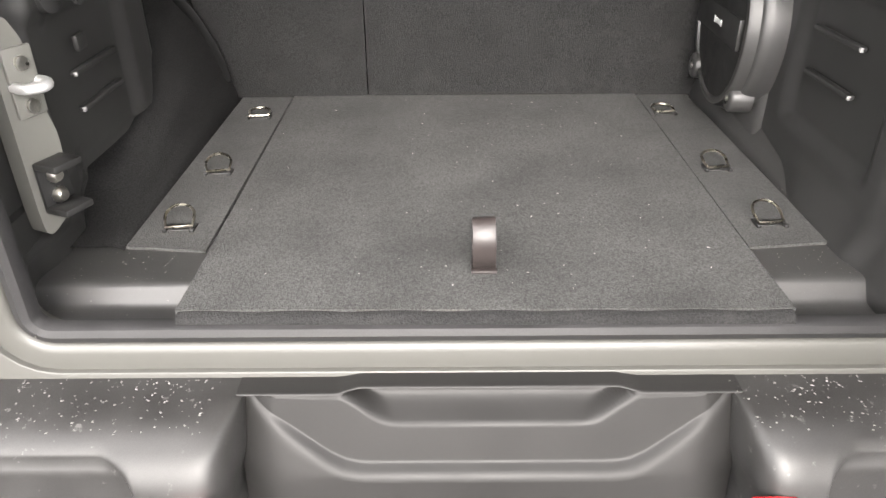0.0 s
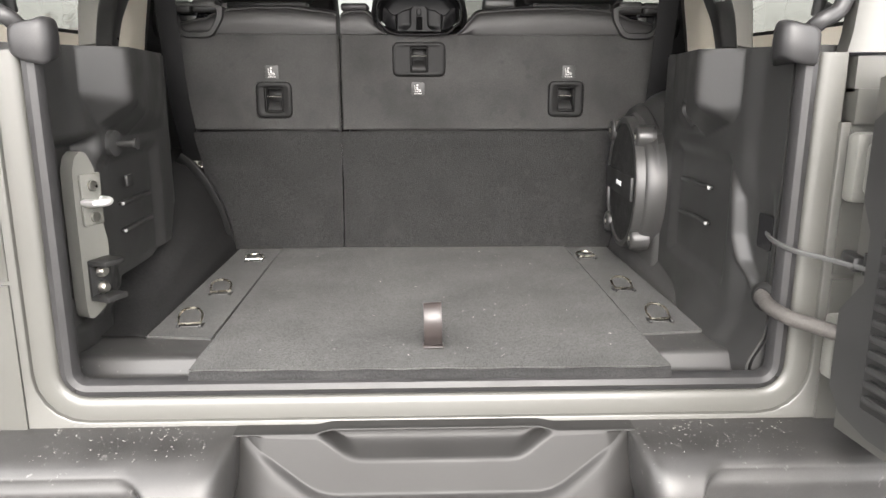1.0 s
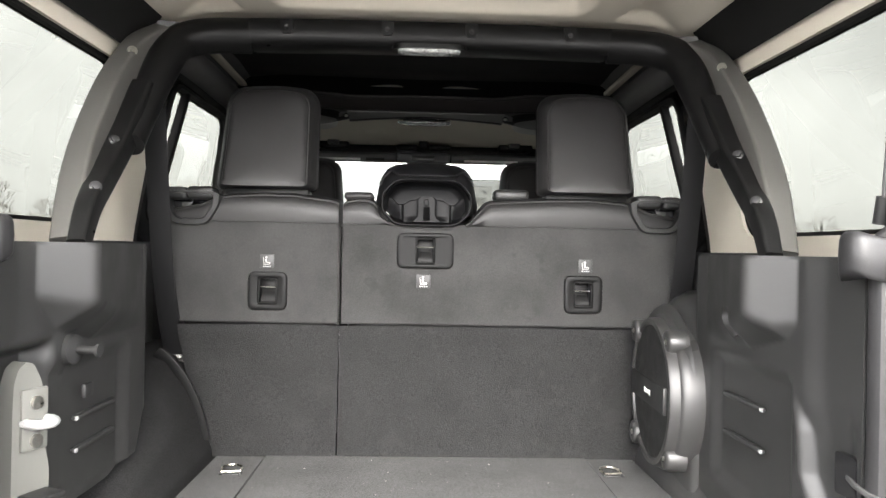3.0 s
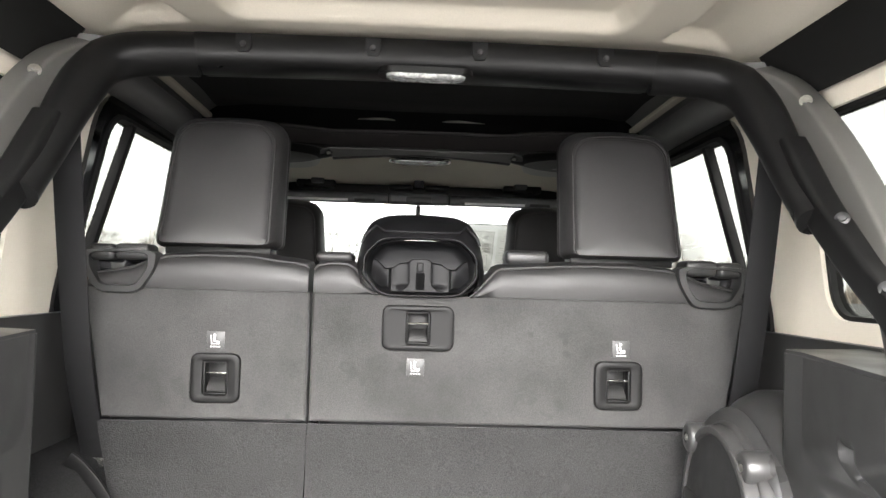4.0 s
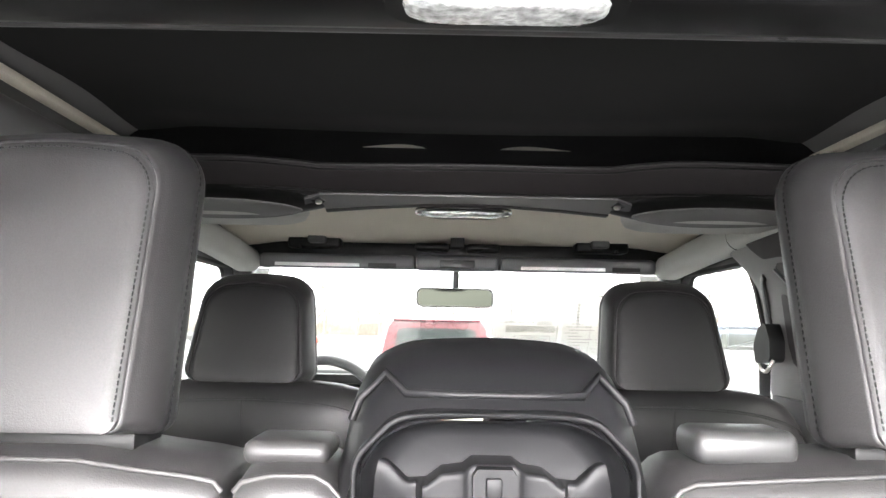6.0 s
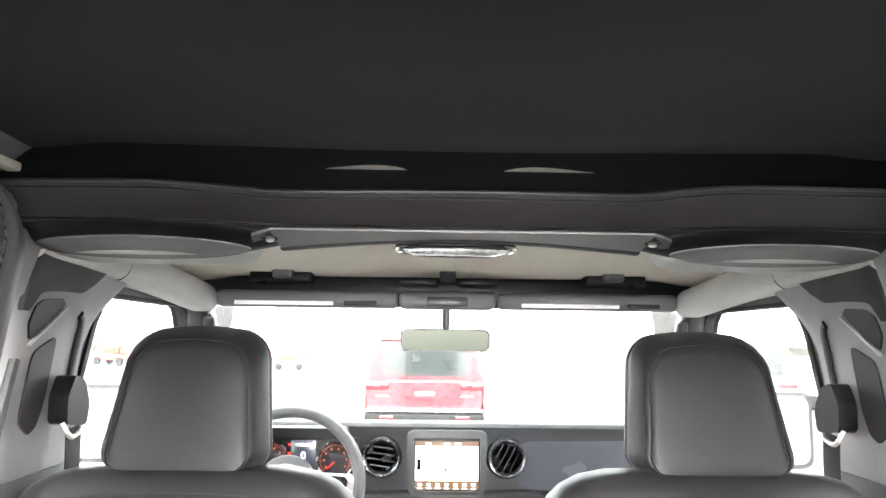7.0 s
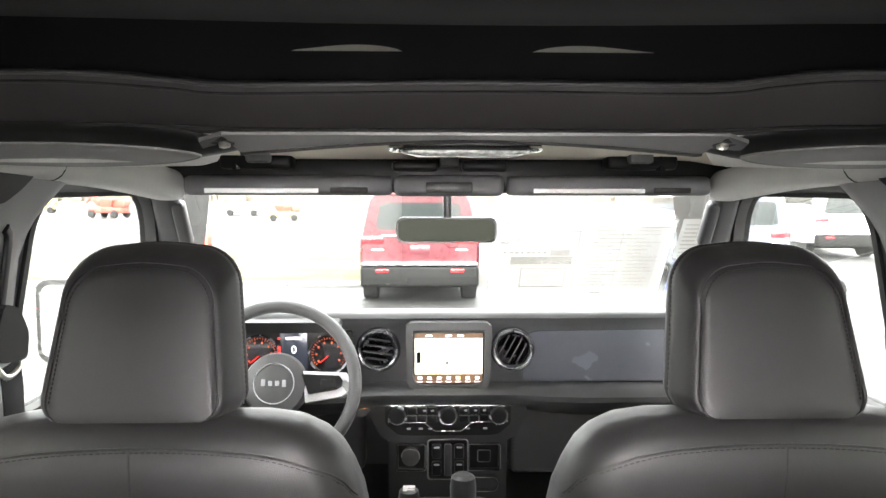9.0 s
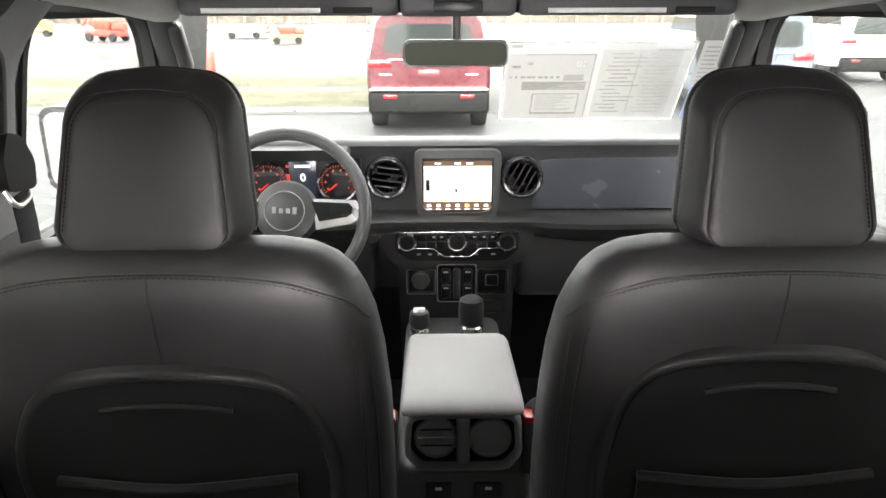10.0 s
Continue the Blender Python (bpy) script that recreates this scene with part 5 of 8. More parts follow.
for s in (-1, 1):
    bm = nb()
    slanted(bm, (opening_loop(0.02, 0.99, 1.34, 1.83, 0.02), opening_loop(0.10, 0.80, 1.385, 1.735, 0.05)), s)
    part("side_wall", bm, CREAM, ht)
    bm = nb()
    slanted(bm, (opening_loop(0.098, 0.802, 1.383, 1.737, 0.05), opening_loop(0.108, 0.792, 1.393, 1.727, 0.045)), s, 0.008, 0.030)
    part("window_seal", bm, BLACK_RUBBER, ht)
    bm = nb()
    bm.faces.new([bm.verts.new((s * (sx_(z) + 0.02), y, z)) for y, z in opening_loop(0.10, 0.80, 1.385, 1.735, 0.05)])
    part("side_glass", bm, GLASS_TINT, ht, "tinted side glass")
    # black strip along the ceiling's edge
    bm = nb()
    sheet(bm, lambda u, v: V((s * lerp(0.600, 0.655, v), lerp(0.06, 0.84, u), lerp(1.868, 1.768, v))), 4, 4, thick=0.006)
    part("edge_strip", bm, HEADLINER, ht, "black strip along the ceiling edge")
    # rear pillar of the hardtop with its body-coloured outside
    bm = nb()
    lo = []
    for z, xi, xo in ((1.335, 0.60, 0.80), (1.36, 0.605, 0.79), (1.45, 0.612, 0.77), (1.70, 0.595, 0.735), (1.90, 0.575, 0.71)):
        lo.append([V((s * x, y, z)) for x, y in ((xi, 0.055), (xi + 0.02, 0.040), (xo, 0.040), (xo, 0.13), (xi + 0.03, 0.13), (xi, 0.085))])
    loft(bm, lo)
    part("rear_pillar", bm, PAINT, ht, "body-coloured rear pillar")
    # curled rubber seal at the pillar foot
    sl = thing("pillar_seal", "grey rubber seal curling down the hardtop pillar", "weatherstrip", "pillar seals", at=(s * 0.59, 0.1, 1.35))
    bm = nb()
    sweep(bm, curve([(s * 0.585, 0.075, 1.90), (s * 0.597, 0.075, 1.70), (s * 0.607, 0.075, 1.52), (s * 0.606, 0.075, 1.44), (s * 0.592, 0.072, 1.395), (s * 0.565, 0.070, 1.378), (s * 0.555, 0.085, 1.362)], 6), rrect(0.024, 0.020, 0.009, 3), up=(0, -1, 0))
    part("seal_tube", bm, RUBBER, sl)
    bm = nb()
    x0 = s * 0.531 if s < 0 else 0.530
    # a soft round cap with the curled foot of the pillar seal beside it
    for dx, cy, rx, ry, z0, z1, dip in ((0.004, 0.072, 0.030, 0.024, 1.322, 1.374, 0.006),):
        rows = []
        for h, k in ((0.0, 0.90), (0.10, 0.99), (0.5, 1.02), (0.80, 0.99), (0.92, 0.93), (0.98, 0.80), (1.0, 0.55)):
            row = []
            for q in range(24):
                a = 2 * math.pi * q / 24
                z = lerp(z0, z1, h) + dip * (1 - h) * math.sin(2 * a + 0.6) - 0.006 * h * math.cos(a) * s
                row.append(V((x0 + s * dx + rx * k * math.copysign(abs(math.cos(a)) ** 0.6, math.cos(a)), cy + ry * k * math.copysign(abs(math.sin(a)) ** 0.7, math.sin(a)), z)))
            rows.append(row)
        t = nb()
        loft(t, rows)
        merge(bm, t)
    part("corner_boot", bm, RUBBER, sl, "folded rubber corner boot", smooth=70)
    # gas strut
    gs = thing("gas_strut", "black gas strut of the raised rear glass", "gas strut", "gas struts", at=(s * 0.605, 0.15, 1.40))
    bm = nb()
    tp = V((s * 0.607, 0.105, 1.95))
    ft = V((s * 0.607, 0.155, 1.405))
    sweep(bm, [ft, ft.lerp(tp, 0.75)], ring(0.0036, 10), up=(1, 0, 0))
    part("rod", bm, DARK_GREY, gs)
    bm = nb()
    sweep(bm, [ft.lerp(tp, 0.72), tp], ring(0.0075, 12), up=(1, 0, 0))
    part("cylinder", bm, SATIN, gs)
    bm = nb()
    sweep(bm, [ft + V((0, 0.006, -0.012)), ft.lerp(tp, 0.045)], ring(0.0095, 12), up=(1, 0, 0))
    lathe(bm, [(0.0, -0.004), (0.010, -0.004), (0.012, 0.004), (0.009, 0.012), (0.0, 0.014)], ft + V((s * 0.008, 0.004, -0.004)), (s, 0, 0), 14)
    part("ball_end", bm, SATIN, gs)


def ceiling(u, v):
    x, y = lerp(-0.63, 0.63, u), lerp(0.03, 0.90, v)
    z = 1.872 - 0.02 * sm(0.5, 0.63, abs(x))
    # pressed panel in the middle and pockets at the sides
    f = (1 - sm(0.322, 0.350, abs(x) + 0.30 * max(0, y - 0.74))) * (1 - sm(0.775, 0.805, y))
    z += 0.030 * f
    g = sm(0.440, 0.458, abs(x) + 0.25 * max(0, y - 0.72)) * (1 - sm(0.50, 0.59, abs(x))) * (1 - sm(0.835, 0.855, y + 0.3 * (0.5 - abs(x))))
    z += 0.028 * g
    return V((x, y, z))


bm = nb()
sheet(bm, ceiling, 180, 130)
solo("ceiling", bm, CREAM, "cream moulded inside of the hardtop roof", "ceiling", kind="structure", smooth=70)
bm = nb()
rbox(bm, (0, 1.26, 1.968), (1.44, 2.50, 0.03), 0.012)
for s in (-1, 1):
    rbox(bm, (s * 0.695, 1.26, 1.925), (0.03, 2.48, 0.08), 0.008)
rbox(bm, (0, 0.028, 1.927), (1.36, 0.03, 0.075), 0.008)
rbox(bm, (0, 2.49, 1.90), (1.36, 0.03, 0.13), 0.008)
solo("roof", bm, PAINT, "flat outer skin of the vehicle roof", "roof", kind="structure")

# the rear glass, swung up level with the roof
rg = thing("rear_glass", "tinted rear glass held open above the tailgate", "car window", at=(0, 0.02, 1.93))
bm = nb()
rbox(bm, (0, -0.27, 1.985), (1.10, 0.50, 0.005), 0.002, rot=(-9, 0, 0))
part("pane", bm, GLASS_TINT, rg)
bm = nb()
t = nb()
plate(t, rrect(1.16, 0.56, 0.04), rrect(1.06, 0.46, 0.03), "z", -0.006, 0.006)
merge(bm, t, pose(0, -0.27, 1.985, -9, 0, 0))
part("frame", bm, BLACK, rg, "black painted glass border")

# ---- roll bar ----
rb = thing("roll_bar", "black padded roll bar hoop behind the rear seats", "roll bar", at=(0, 0.85, 1.35))
flat = [(x, y + 0.002) for x, y in rrect(0.090, 0.061, 0.020, 4)]
BY, BZ = 0.868, 1.829


def sag(x):
    return 0.010 * (x / 0.4) ** 2


bm = nb()
sweep(bm, [(x, BY - 0.022 * (x / 0.4) ** 2, BZ - sag(x)) for x in [lerp(-0.402, 0.402, i / 16) for i in range(17)]], flat)
part("centre_pad", bm, BAR_BLACK, rb, "black moulded centre cover")
for s in (-1, 1):
    bm = nb()
    pts = curve([(s * 0.404, BY - 0.022, BZ - 0.010), (s * 0.47, BY - 0.032, BZ - 0.014), (s * 0.525, 0.818, 1.802), (s * 0.558, 0.79, 1.772), (s * 0.575, 0.742, 1.70), (s * 0.578, 0.668, 1.60), (s * 0.570, 0.60, 1.535)], 6)
    sweep(bm, pts, ring(0.039, 18), scale=[1 - 0.38 * sm(0.55, 1.0, i / (len(pts) - 1)) for i in range(len(pts))])
    part("corner_pad", bm, BAR_BLACK, rb, "black corner padding")
    bm = nb()
    pts = curve([(s * 0.584, 0.70, 1.66), (s * 0.584, 0.60, 1.55), (s * 0.570, 0.48, 1.462), (s * 0.552, 0.385, 1.405), (s * 0.544, 0.335, 1.342)], 6)
    sweep(bm, pts, rrect(0.046, 0.054, 0.010, 4), up=(0, -0.6, 0.8), scale=[lerp(1.0, 0.62, i / (len(pts) - 1)) for i in range(len(pts))])
    part("leg_cover", bm, BAR_BLACK, rb, "black bolted leg cover")
    # steel tube outboard of the padding
    bm = nb()
    pts = curve([(s * 0.582, 0.80, 1.795), (s * 0.614, 0.745, 1.752), (s * 0.626, 0.655, 1.66), (s * 0.620, 0.55, 1.545), (s * 0.598, 0.45, 1.445), (s * 0.580, 0.385, 1.34)], 6)
    sweep(bm, pts, rrect(0.046, 0.060, 0.007, 3), up=(0, -0.6, 0.8))
    part("leg_tube", bm, BAR_GREY, rb, "grey coated steel leg")
    for p in ((0.606, 0.695, 1.738), (0.577, 0.545, 1.535), (0.548, 0.405, 1.438)):
        bm = nb()
        lathe(bm, [(0.0, -0.004), (0.010, -0.004), (0.010, 0.002), (0.006, 0.003), (0.006, 0.008), (0.0, 0.009)], (s * p[0], p[1] - 0.005, p[2]), (-s * 0.5, -0.8, 0.3), 12)
        part("bolt", bm, STEEL if p[2] > 1.7 else SATIN, rb)
for x in (-0.318, -0.097, 0.091, 0.311):
    bm = nb()
    y, z = BY - 0.022 * (x / 0.4) ** 2 - 0.044, BZ - sag(x) + 0.008
    pl = [(x + a, z + b) for a, b in ((-0.0135, 0.016), (-0.0135, -0.006), (-0.008, -0.015), (0.008, -0.015), (0.0135, -0.006), (0.0135, 0.016))]
    prism(bm, pl, "y", y - 0.006, y + 0.02, 0.003)
    cp = part("panel_clip", bm, BAR_BLACK, rb, "black plastic clip")
    bm = nb()
    lathe(bm, [(0.0, 0.0), (0.0055, 0.0), (0.0055, 0.003), (0.0, 0.002)], (x, y - 0.006, z - 0.002), (0, -1, 0), 10)
    part("screw", bm, SATIN, cp)

for s in (-1, 1):
    bm = nb()
    sweep(bm, [(s * 0.4015, BY - 0.022, BZ - 0.010), (s * 0.405, BY - 0.0225, BZ - 0.0105)], [(x * 1.004, y * 1.004) for x, y in flat])
    part("joint_groove", bm, BLACK_RUBBER, rb)

# grey strip added as the highlight along the cover's lower edge
bm = nb()
sweep(bm, [(x, BY - 0.022 * (x / 0.4) ** 2 + 0.040, BZ - sag(x) - 0.022) for x in [lerp(-0.400, 0.400, i / 16) for i in range(17)]], rrect(0.012, 0.010, 0.004, 2))
part("lit_edge", bm, BEZEL, rb, "grey strip for the light on the centre cover's lower edge")

# lamp under the bar
dl = thing("cargo_lamp", "clear ribbed courtesy lamp under the roll bar", "lamp", at=(-0.003, 0.84, 1.79))
bm = nb()
prism(bm, [(-0.003 + a, 0.842 + b) for a, b in rrect(0.168, 0.060, 0.025, 5)], "z", 1.794, 1.805, 0.004)
part("bezel", bm, BAR_BLACK, dl)
bm = nb()
lo = []
for z, k in ((1.795, 1.0), (1.791, 0.97), (1.788, 0.86), (1.7865, 0.6)):
    lo.append([V((-0.003 + a * k, 0.840 + b * k, z)) for a, b in rrect(0.144, 0.044, 0.02, 6)])
loft(bm, lo)
part("lens", bm, LENS, dl, "clear faceted lens")

# ---- black headliner between the bars ----
def EDGE(u):
    """Where the cloth turns up into the hollow behind the cross bar."""
    return 1.568 - 0.008 * (abs(u - 0.5) * 2) ** 2 + 0.007 * math.sin(u * 13)


hl = thing("headliner", "black cloth headliner of the folding roof", "headliner", kind="structure", at=(0, 1.2, 1.88))
bm = nb()
sheet(bm, lambda u, v: V((lerp(-0.585, 0.585, u), lerp(0.86, 1.60, v), 1.902 + 0.003 * math.cos(u * math.pi * 2) + 0.002 * math.sin(v * 11) + 0.009 * (1 - sm(0.40, 0.49, abs(u - 0.5))) * sm(EDGE(u) - 0.10, EDGE(u) + 0.03, lerp(0.86, 1.60, v)))), 60, 60)
part("cloth", bm, HEADLINER, hl, smooth=70)
for s in (-1, 1):
    bm = nb()
    sweep(bm, [(s * 0.588, 0.92, 1.872), (s * 0.592, 1.25, 1.876), (s * 0.60, 1.60, 1.876)], rrect(0.022, 0.012, 0.003, 2))
    part("edge_rail", bm, CREAM, hl, "pale edge rail")


# valance with two shallow cut-outs above the cross bar
def arch(x):
    for a, b in ((-0.190, -0.075), (0.052, 0.174)):
        if a < x < b:
            k = (x - a) / (b - a)
            k = k if b < 0 else 1 - k
            return 0.0075 * math.sin(math.pi * min(1, k ** 1.4)) ** 0.8
    return 0.0


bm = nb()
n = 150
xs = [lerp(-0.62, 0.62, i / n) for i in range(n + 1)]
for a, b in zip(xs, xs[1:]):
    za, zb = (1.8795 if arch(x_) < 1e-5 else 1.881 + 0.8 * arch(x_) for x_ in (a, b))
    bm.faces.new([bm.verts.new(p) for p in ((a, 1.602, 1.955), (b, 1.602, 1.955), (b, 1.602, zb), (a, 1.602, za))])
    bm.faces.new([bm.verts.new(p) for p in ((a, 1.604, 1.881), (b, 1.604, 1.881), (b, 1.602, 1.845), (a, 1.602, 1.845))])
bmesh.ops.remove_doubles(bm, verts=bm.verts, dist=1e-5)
# the hollow's shade is put into the valance's colour
part("valance", bm, SHADE_BLACK, hl)

# ---- front cross bar with speaker pods ----
cb = thing("sound_bar", "dark padded cross bar with overhead speaker pods", "sound bar", at=(0, 1.64, 1.80))
top = [(-0.67, 1.860), (-0.54, 1.861), (-0.443, 1.862), (-0.378, 1.861), (-0.293, 1.855), (-0.235, 1.851), (0.0, 1.854), (0.219, 1.853), (0.29, 1.860), (0.368, 1.866), (0.50, 1.865), (0.67, 1.862)]
crest = [(p.x, p.y) for p in curve([(a, b, 0) for a, b in top], 5)]
bm = nb()
lo = []
for x, z in crest:
    up = 0.005 * sm(0.22, 0.36, abs(x))
    lo.append([V((x, *p)) for p in ((1.582, z - 0.004), (1.576, z - 0.008), (1.578, z - 0.014), (1.600, lerp(z, 1.804, 0.66) + 0.002), (1.612, 1.807 + up), (1.618, 1.8035 + up), (1.66, 1.804), (1.70, 1.808), (1.71, 1.825), (1.70, z), (1.60, z))])
loft(bm, lo)
part("pad", bm, DARK_TRIM, cb, "dark padded cover", smooth=50)
bm = nb()
sweep(bm, [(x, 1.5755, z - 0.0075) for x, z in crest], ring(0.0026, 8))
part("top_bead", bm, SATIN, cb)
bm = nb()
sweep(bm, [(x, 1.5795, z - 0.0155) for x, z in crest], ring(0.0020, 6))
part("bead_groove", bm, BLACK_RUBBER, cb)
bm = nb()
sweep(bm, [(lerp(-0.62, 0.62, i / 24), 1.6135, 1.8045 + 0.005 * sm(0.22, 0.36, abs(lerp(-0.62, 0.62, i / 24)))) for i in range(25)], ring(0.0022, 6))
part("lower_groove", bm, BLACK_RUBBER, cb)


def disc_z(y):
    """Height of the tilted loudspeaker disc."""
    return 1.793 - 0.21 * (y - 1.64)


def leaf(ax, ay, n=44):
    """Pointed oval in plan: its tip turned to the middle of the bar."""
    out = []
    for i in range(n):
        t = 2 * math.pi * i / n
        c, q = math.cos(t), math.sin(t)
        out.append((ax * c, ay * math.copysign(abs(q) ** (1.25 if c < 0 else 0.9), q)))
    return out


for s in (-1, 1):
    bm = nb()
    rows = []
    for k, drop in ((1.0, 0.0), (0.985, 0.25), (0.62, 0.62), (0.30, 0.88), (0.06, 1.0)):
        row = []
        for (a, b), (c, d) in zip(leaf(0.205, 0.082), leaf(0.152, 0.049)):
            x, y = lerp(0.455 + c, 0.448 + a, k), lerp(1.688 + d, 1.692 + b, k)
            z0 = 1.812 - 0.016 * sm(0.35, 0.245, 0.448 + a)
            row.append(V((s * x, y, lerp(z0, disc_z(1.688 + d), drop))))
        rows.append(row)
    loft(bm, rows)
    part("pod_body", bm, BLACK, cb, "satin black speaker pod", smooth=60)
    bm = nb()
    rows = []
    for k, d in ((1.0, 0.004), (1.0, -0.0015), (0.97, -0.0026), (0.5, -0.0028)):
        rows.append([V((s * (0.455 + a * k), 1.688 + b * k, disc_z(1.688 + b * k) + d)) for a, b in leaf(0.150, 0.0475)])
    loft(bm, rows)
    disc = part("speaker_disc", bm, POD, cb, "grey speaker grille disc", smooth=50)
    bm = nb()
    sweep(bm, [(s * (0.455 + a), 1.688 + b, disc_z(1.688 + b) - 0.0012) for a, b in leaf(0.1515, 0.0490)], ring(0.0014, 6), closed=True)
    part("disc_edge", bm, GREY_TRIM, disc)
    bm = nb()
    lo = []
    for z, k in ((1.806, 1.0), (1.792, 1.0), (1.780, 0.96), (1.775, 0.86), (1.773, 0.5)):
        lo.append([V((s * (0.475 + a * k), 1.785 + b * k, z)) for a, b in [(0.165 * math.copysign(abs(math.cos(t)) ** 0.7, math.cos(t)), 0.095 * math.copysign(abs(math.sin(t)) ** 0.8, math.sin(t))) for t in [2 * math.pi * i / 40 for i in range(40)]]])
    loft(bm, lo)
    part("pod_base", bm, PALE_TRIM, cb, "pale base of the speaker pod", smooth=60)
    # bevelled bolt seat at the pod's tip; its light is put into the grey
    bm = nb()
    loft(bm, [[V((s * x, y, z + d)) for x, y, z in ((0.262, 1.630, 1.802), (0.250, 1.654, 1.796), (0.267, 1.690, 1.790), (0.296, 1.676, 1.788), (0.292, 1.644, 1.795))] for d in (0.003, 0.0, -0.0012)])
    sock = part("bolt_seat", bm, VISOR, cb, "bevelled bolt seat with its light put into the grey", smooth=30)
    bm = nb()
    loft(bm, [[V((s * x, y, z + d)) for x, y, z in ((0.266, 1.636, 1.8000), (0.257, 1.655, 1.7945), (0.268, 1.676, 1.7905), (0.282, 1.652, 1.7950))] for d in (0.004, -0.0022)])
    part("bolt_well", bm, BLACK, sock)
    bm = nb()
    lathe(bm, [(0.0, -0.002), (0.0062, -0.002), (0.0062, 0.003), (0.0042, 0.0038), (0.0042, 0.002), (0.0, 0.002)], (s * 0.268, 1.655, 1.7925), (-s * 0.15, -0.3, -1), 14)
    part("bolt", bm, STEEL, sock)
    # pale underside and dark front lip between the pods
    bm = nb()

    def under(u, v):
        k = u
        return V((s * 0.262 * k, lerp(1.6215, 1.700, v), lerp(1.8028, 1.8035 - 0.016 * k ** 1.6, v)))

    sheet(bm, under, 12, 4, thick=0.003)
    part("underside", bm, GREY_TRIM, cb, "grey underside of the bar", smooth=60)
    bm = nb()
    sweep(bm, [under(i / 12, 1.0) + V((0, 0.008, -0.001)) for i in range(13)], rrect(0.026, 0.008, 0.003, 2))
    part("front_lip", bm, DARK_TRIM, cb)

# ---- padded side bars, pillars ----
for s in (-1, 1):
    sb = thing("side_bar", "grey padded bar along the roof side", "roll bar", "side bars", at=(s * 0.61, 1.6, 1.80))
    bm = nb()
    sweep(bm, curve([(s * 0.585, 0.84, 1.815), (s * 0.625, 1.0, 1.826), (s * 0.632, 1.3, 1.828), (s * 0.632, 1.60, 1.822)], 5), rrect(0.085, 0.06, 0.025, 4), up=(0, 0, 1))
    part("rear_length", bm, PILLAR_TRIM, sb)
    bm = nb()
    sweep(bm, curve([(s * 0.640, 1.70, 1.795), (s * 0.634, 1.95, 1.79), (s * 0.625, 2.2, 1.778), (s * 0.612, 2.47, 1.752)], 5), rrect(0.085, 0.066, 0.028, 4), up=(0, 0, 1))
    part("front_length", bm, PALE_TRIM, sb)
    bm = nb()
    sweep(bm, [(s * 0.6335, 1.985, 1.7885), (s * 0.633, 1.989, 1.788)], [(a * 1.012, b * 1.012) for a, b in rrect(0.085, 0.066, 0.028, 4)], up=(0, 0, 1))
    part("joint", bm, BLACK_RUBBER, sb)
    bm = nb()
    sheet(bm, lambda u, v: V((s * lerp(0.565, 0.705, v), lerp(0.84, 2.50, u), lerp(1.917, 1.780, v ** 1.3))), 6, 6, thick=0.006)
    part("cant_rail", bm, PILLAR_TRIM, sb, "grey trim above the door")
    for i in range(5):
        bm = nb()
        bmesh.ops.create_uvsphere(bm, u_segments=14, v_segments=8, radius=1.0)
        bmesh.ops.transform(bm, matrix=pose(s * 0.687, 1.125 + i * 0.066, 1.801, 0, s * 42, 0) @ Matrix.Diagonal((0.014, 0.028, 0.005, 1)), verts=bm.verts)
        part("louvre", bm, BLACK, sb, "dark louvre slot", smooth=70)
    # pillar beside the front seats
    bpil = thing("door_pillar", "grey pillar trim between the side doors", "pillar", "door pillars", kind="structure", at=(s * 0.69, 1.8, 1.0))

    def section(z, y0, y1, x0, x1):
        """One level of the pillar: flat towards the cabin, rounded off to the front door's window."""
        return [V((s * x, y, z)) for x, y in ((x0 + 0.02, y0), (x1, y0), (x1, y1 + 0.010), (lerp(x0, x1, 0.75), y1 - 0.004), (x0 + 0.024, y1 - 0.028), (x0 + 0.014, y1 - 0.046), (x0 + 0.006, y1 - 0.068), (x0, y1 - 0.096), (x0, y0 + 0.02))]

    def on_pillar(z, off):
        return run_of(z, [(1.44, 0.6445), (1.55, 0.642), (1.64, 0.638), (1.70, 0.630), (1.745, 0.618), (1.80, 0.600)]) - off

    def panel(nm, poly, mat, off, label=""):
        """A flat cover that follows the pillar's inner face."""
        bm = nb()
        loft(bm, [[V((s * on_pillar(z, d), y, z)) for y, z in dense(poly, 3, 0.2)] for d in (-0.004, off * 0.7, off)])
        return part(nm, bm, mat, bpil, label)

    bm = nb()
    loft(bm, [section(*q) for q in ((0.90, 1.70, 1.965, 0.66, 0.72), (1.20, 1.70, 1.970, 0.655, 0.712), (1.40, 1.70, 1.975, 0.648, 0.705), (1.445, 1.70, 1.974, 0.646, 0.70))])
    part("lower_trim", bm, DARK_GREY, bpil, "dark grey lower trim", smooth=50)
    bm = nb()
    loft(bm, [section(*q) for q in ((1.447, 1.70, 1.974, 0.6445, 0.70), (1.55, 1.70, 1.976, 0.642, 0.69), (1.64, 1.70, 1.990, 0.638, 0.682), (1.675, 1.70, 2.008, 0.634, 0.677), (1.70, 1.69, 2.032, 0.630, 0.674), (1.745, 1.66, 2.092, 0.618, 0.668), (1.80, 1.60, 2.18, 0.60, 0.66))])
    part("trim", bm, PILLAR_TRIM, bpil, smooth=60)
    panel("belt_panel", [(1.754, 1.629), (1.820, 1.655), (1.804, 1.552), (1.786, 1.516), (1.765, 1.506), (1.736, 1.527)], DARK_TRIM, 0.003, "dark belt slot panel")
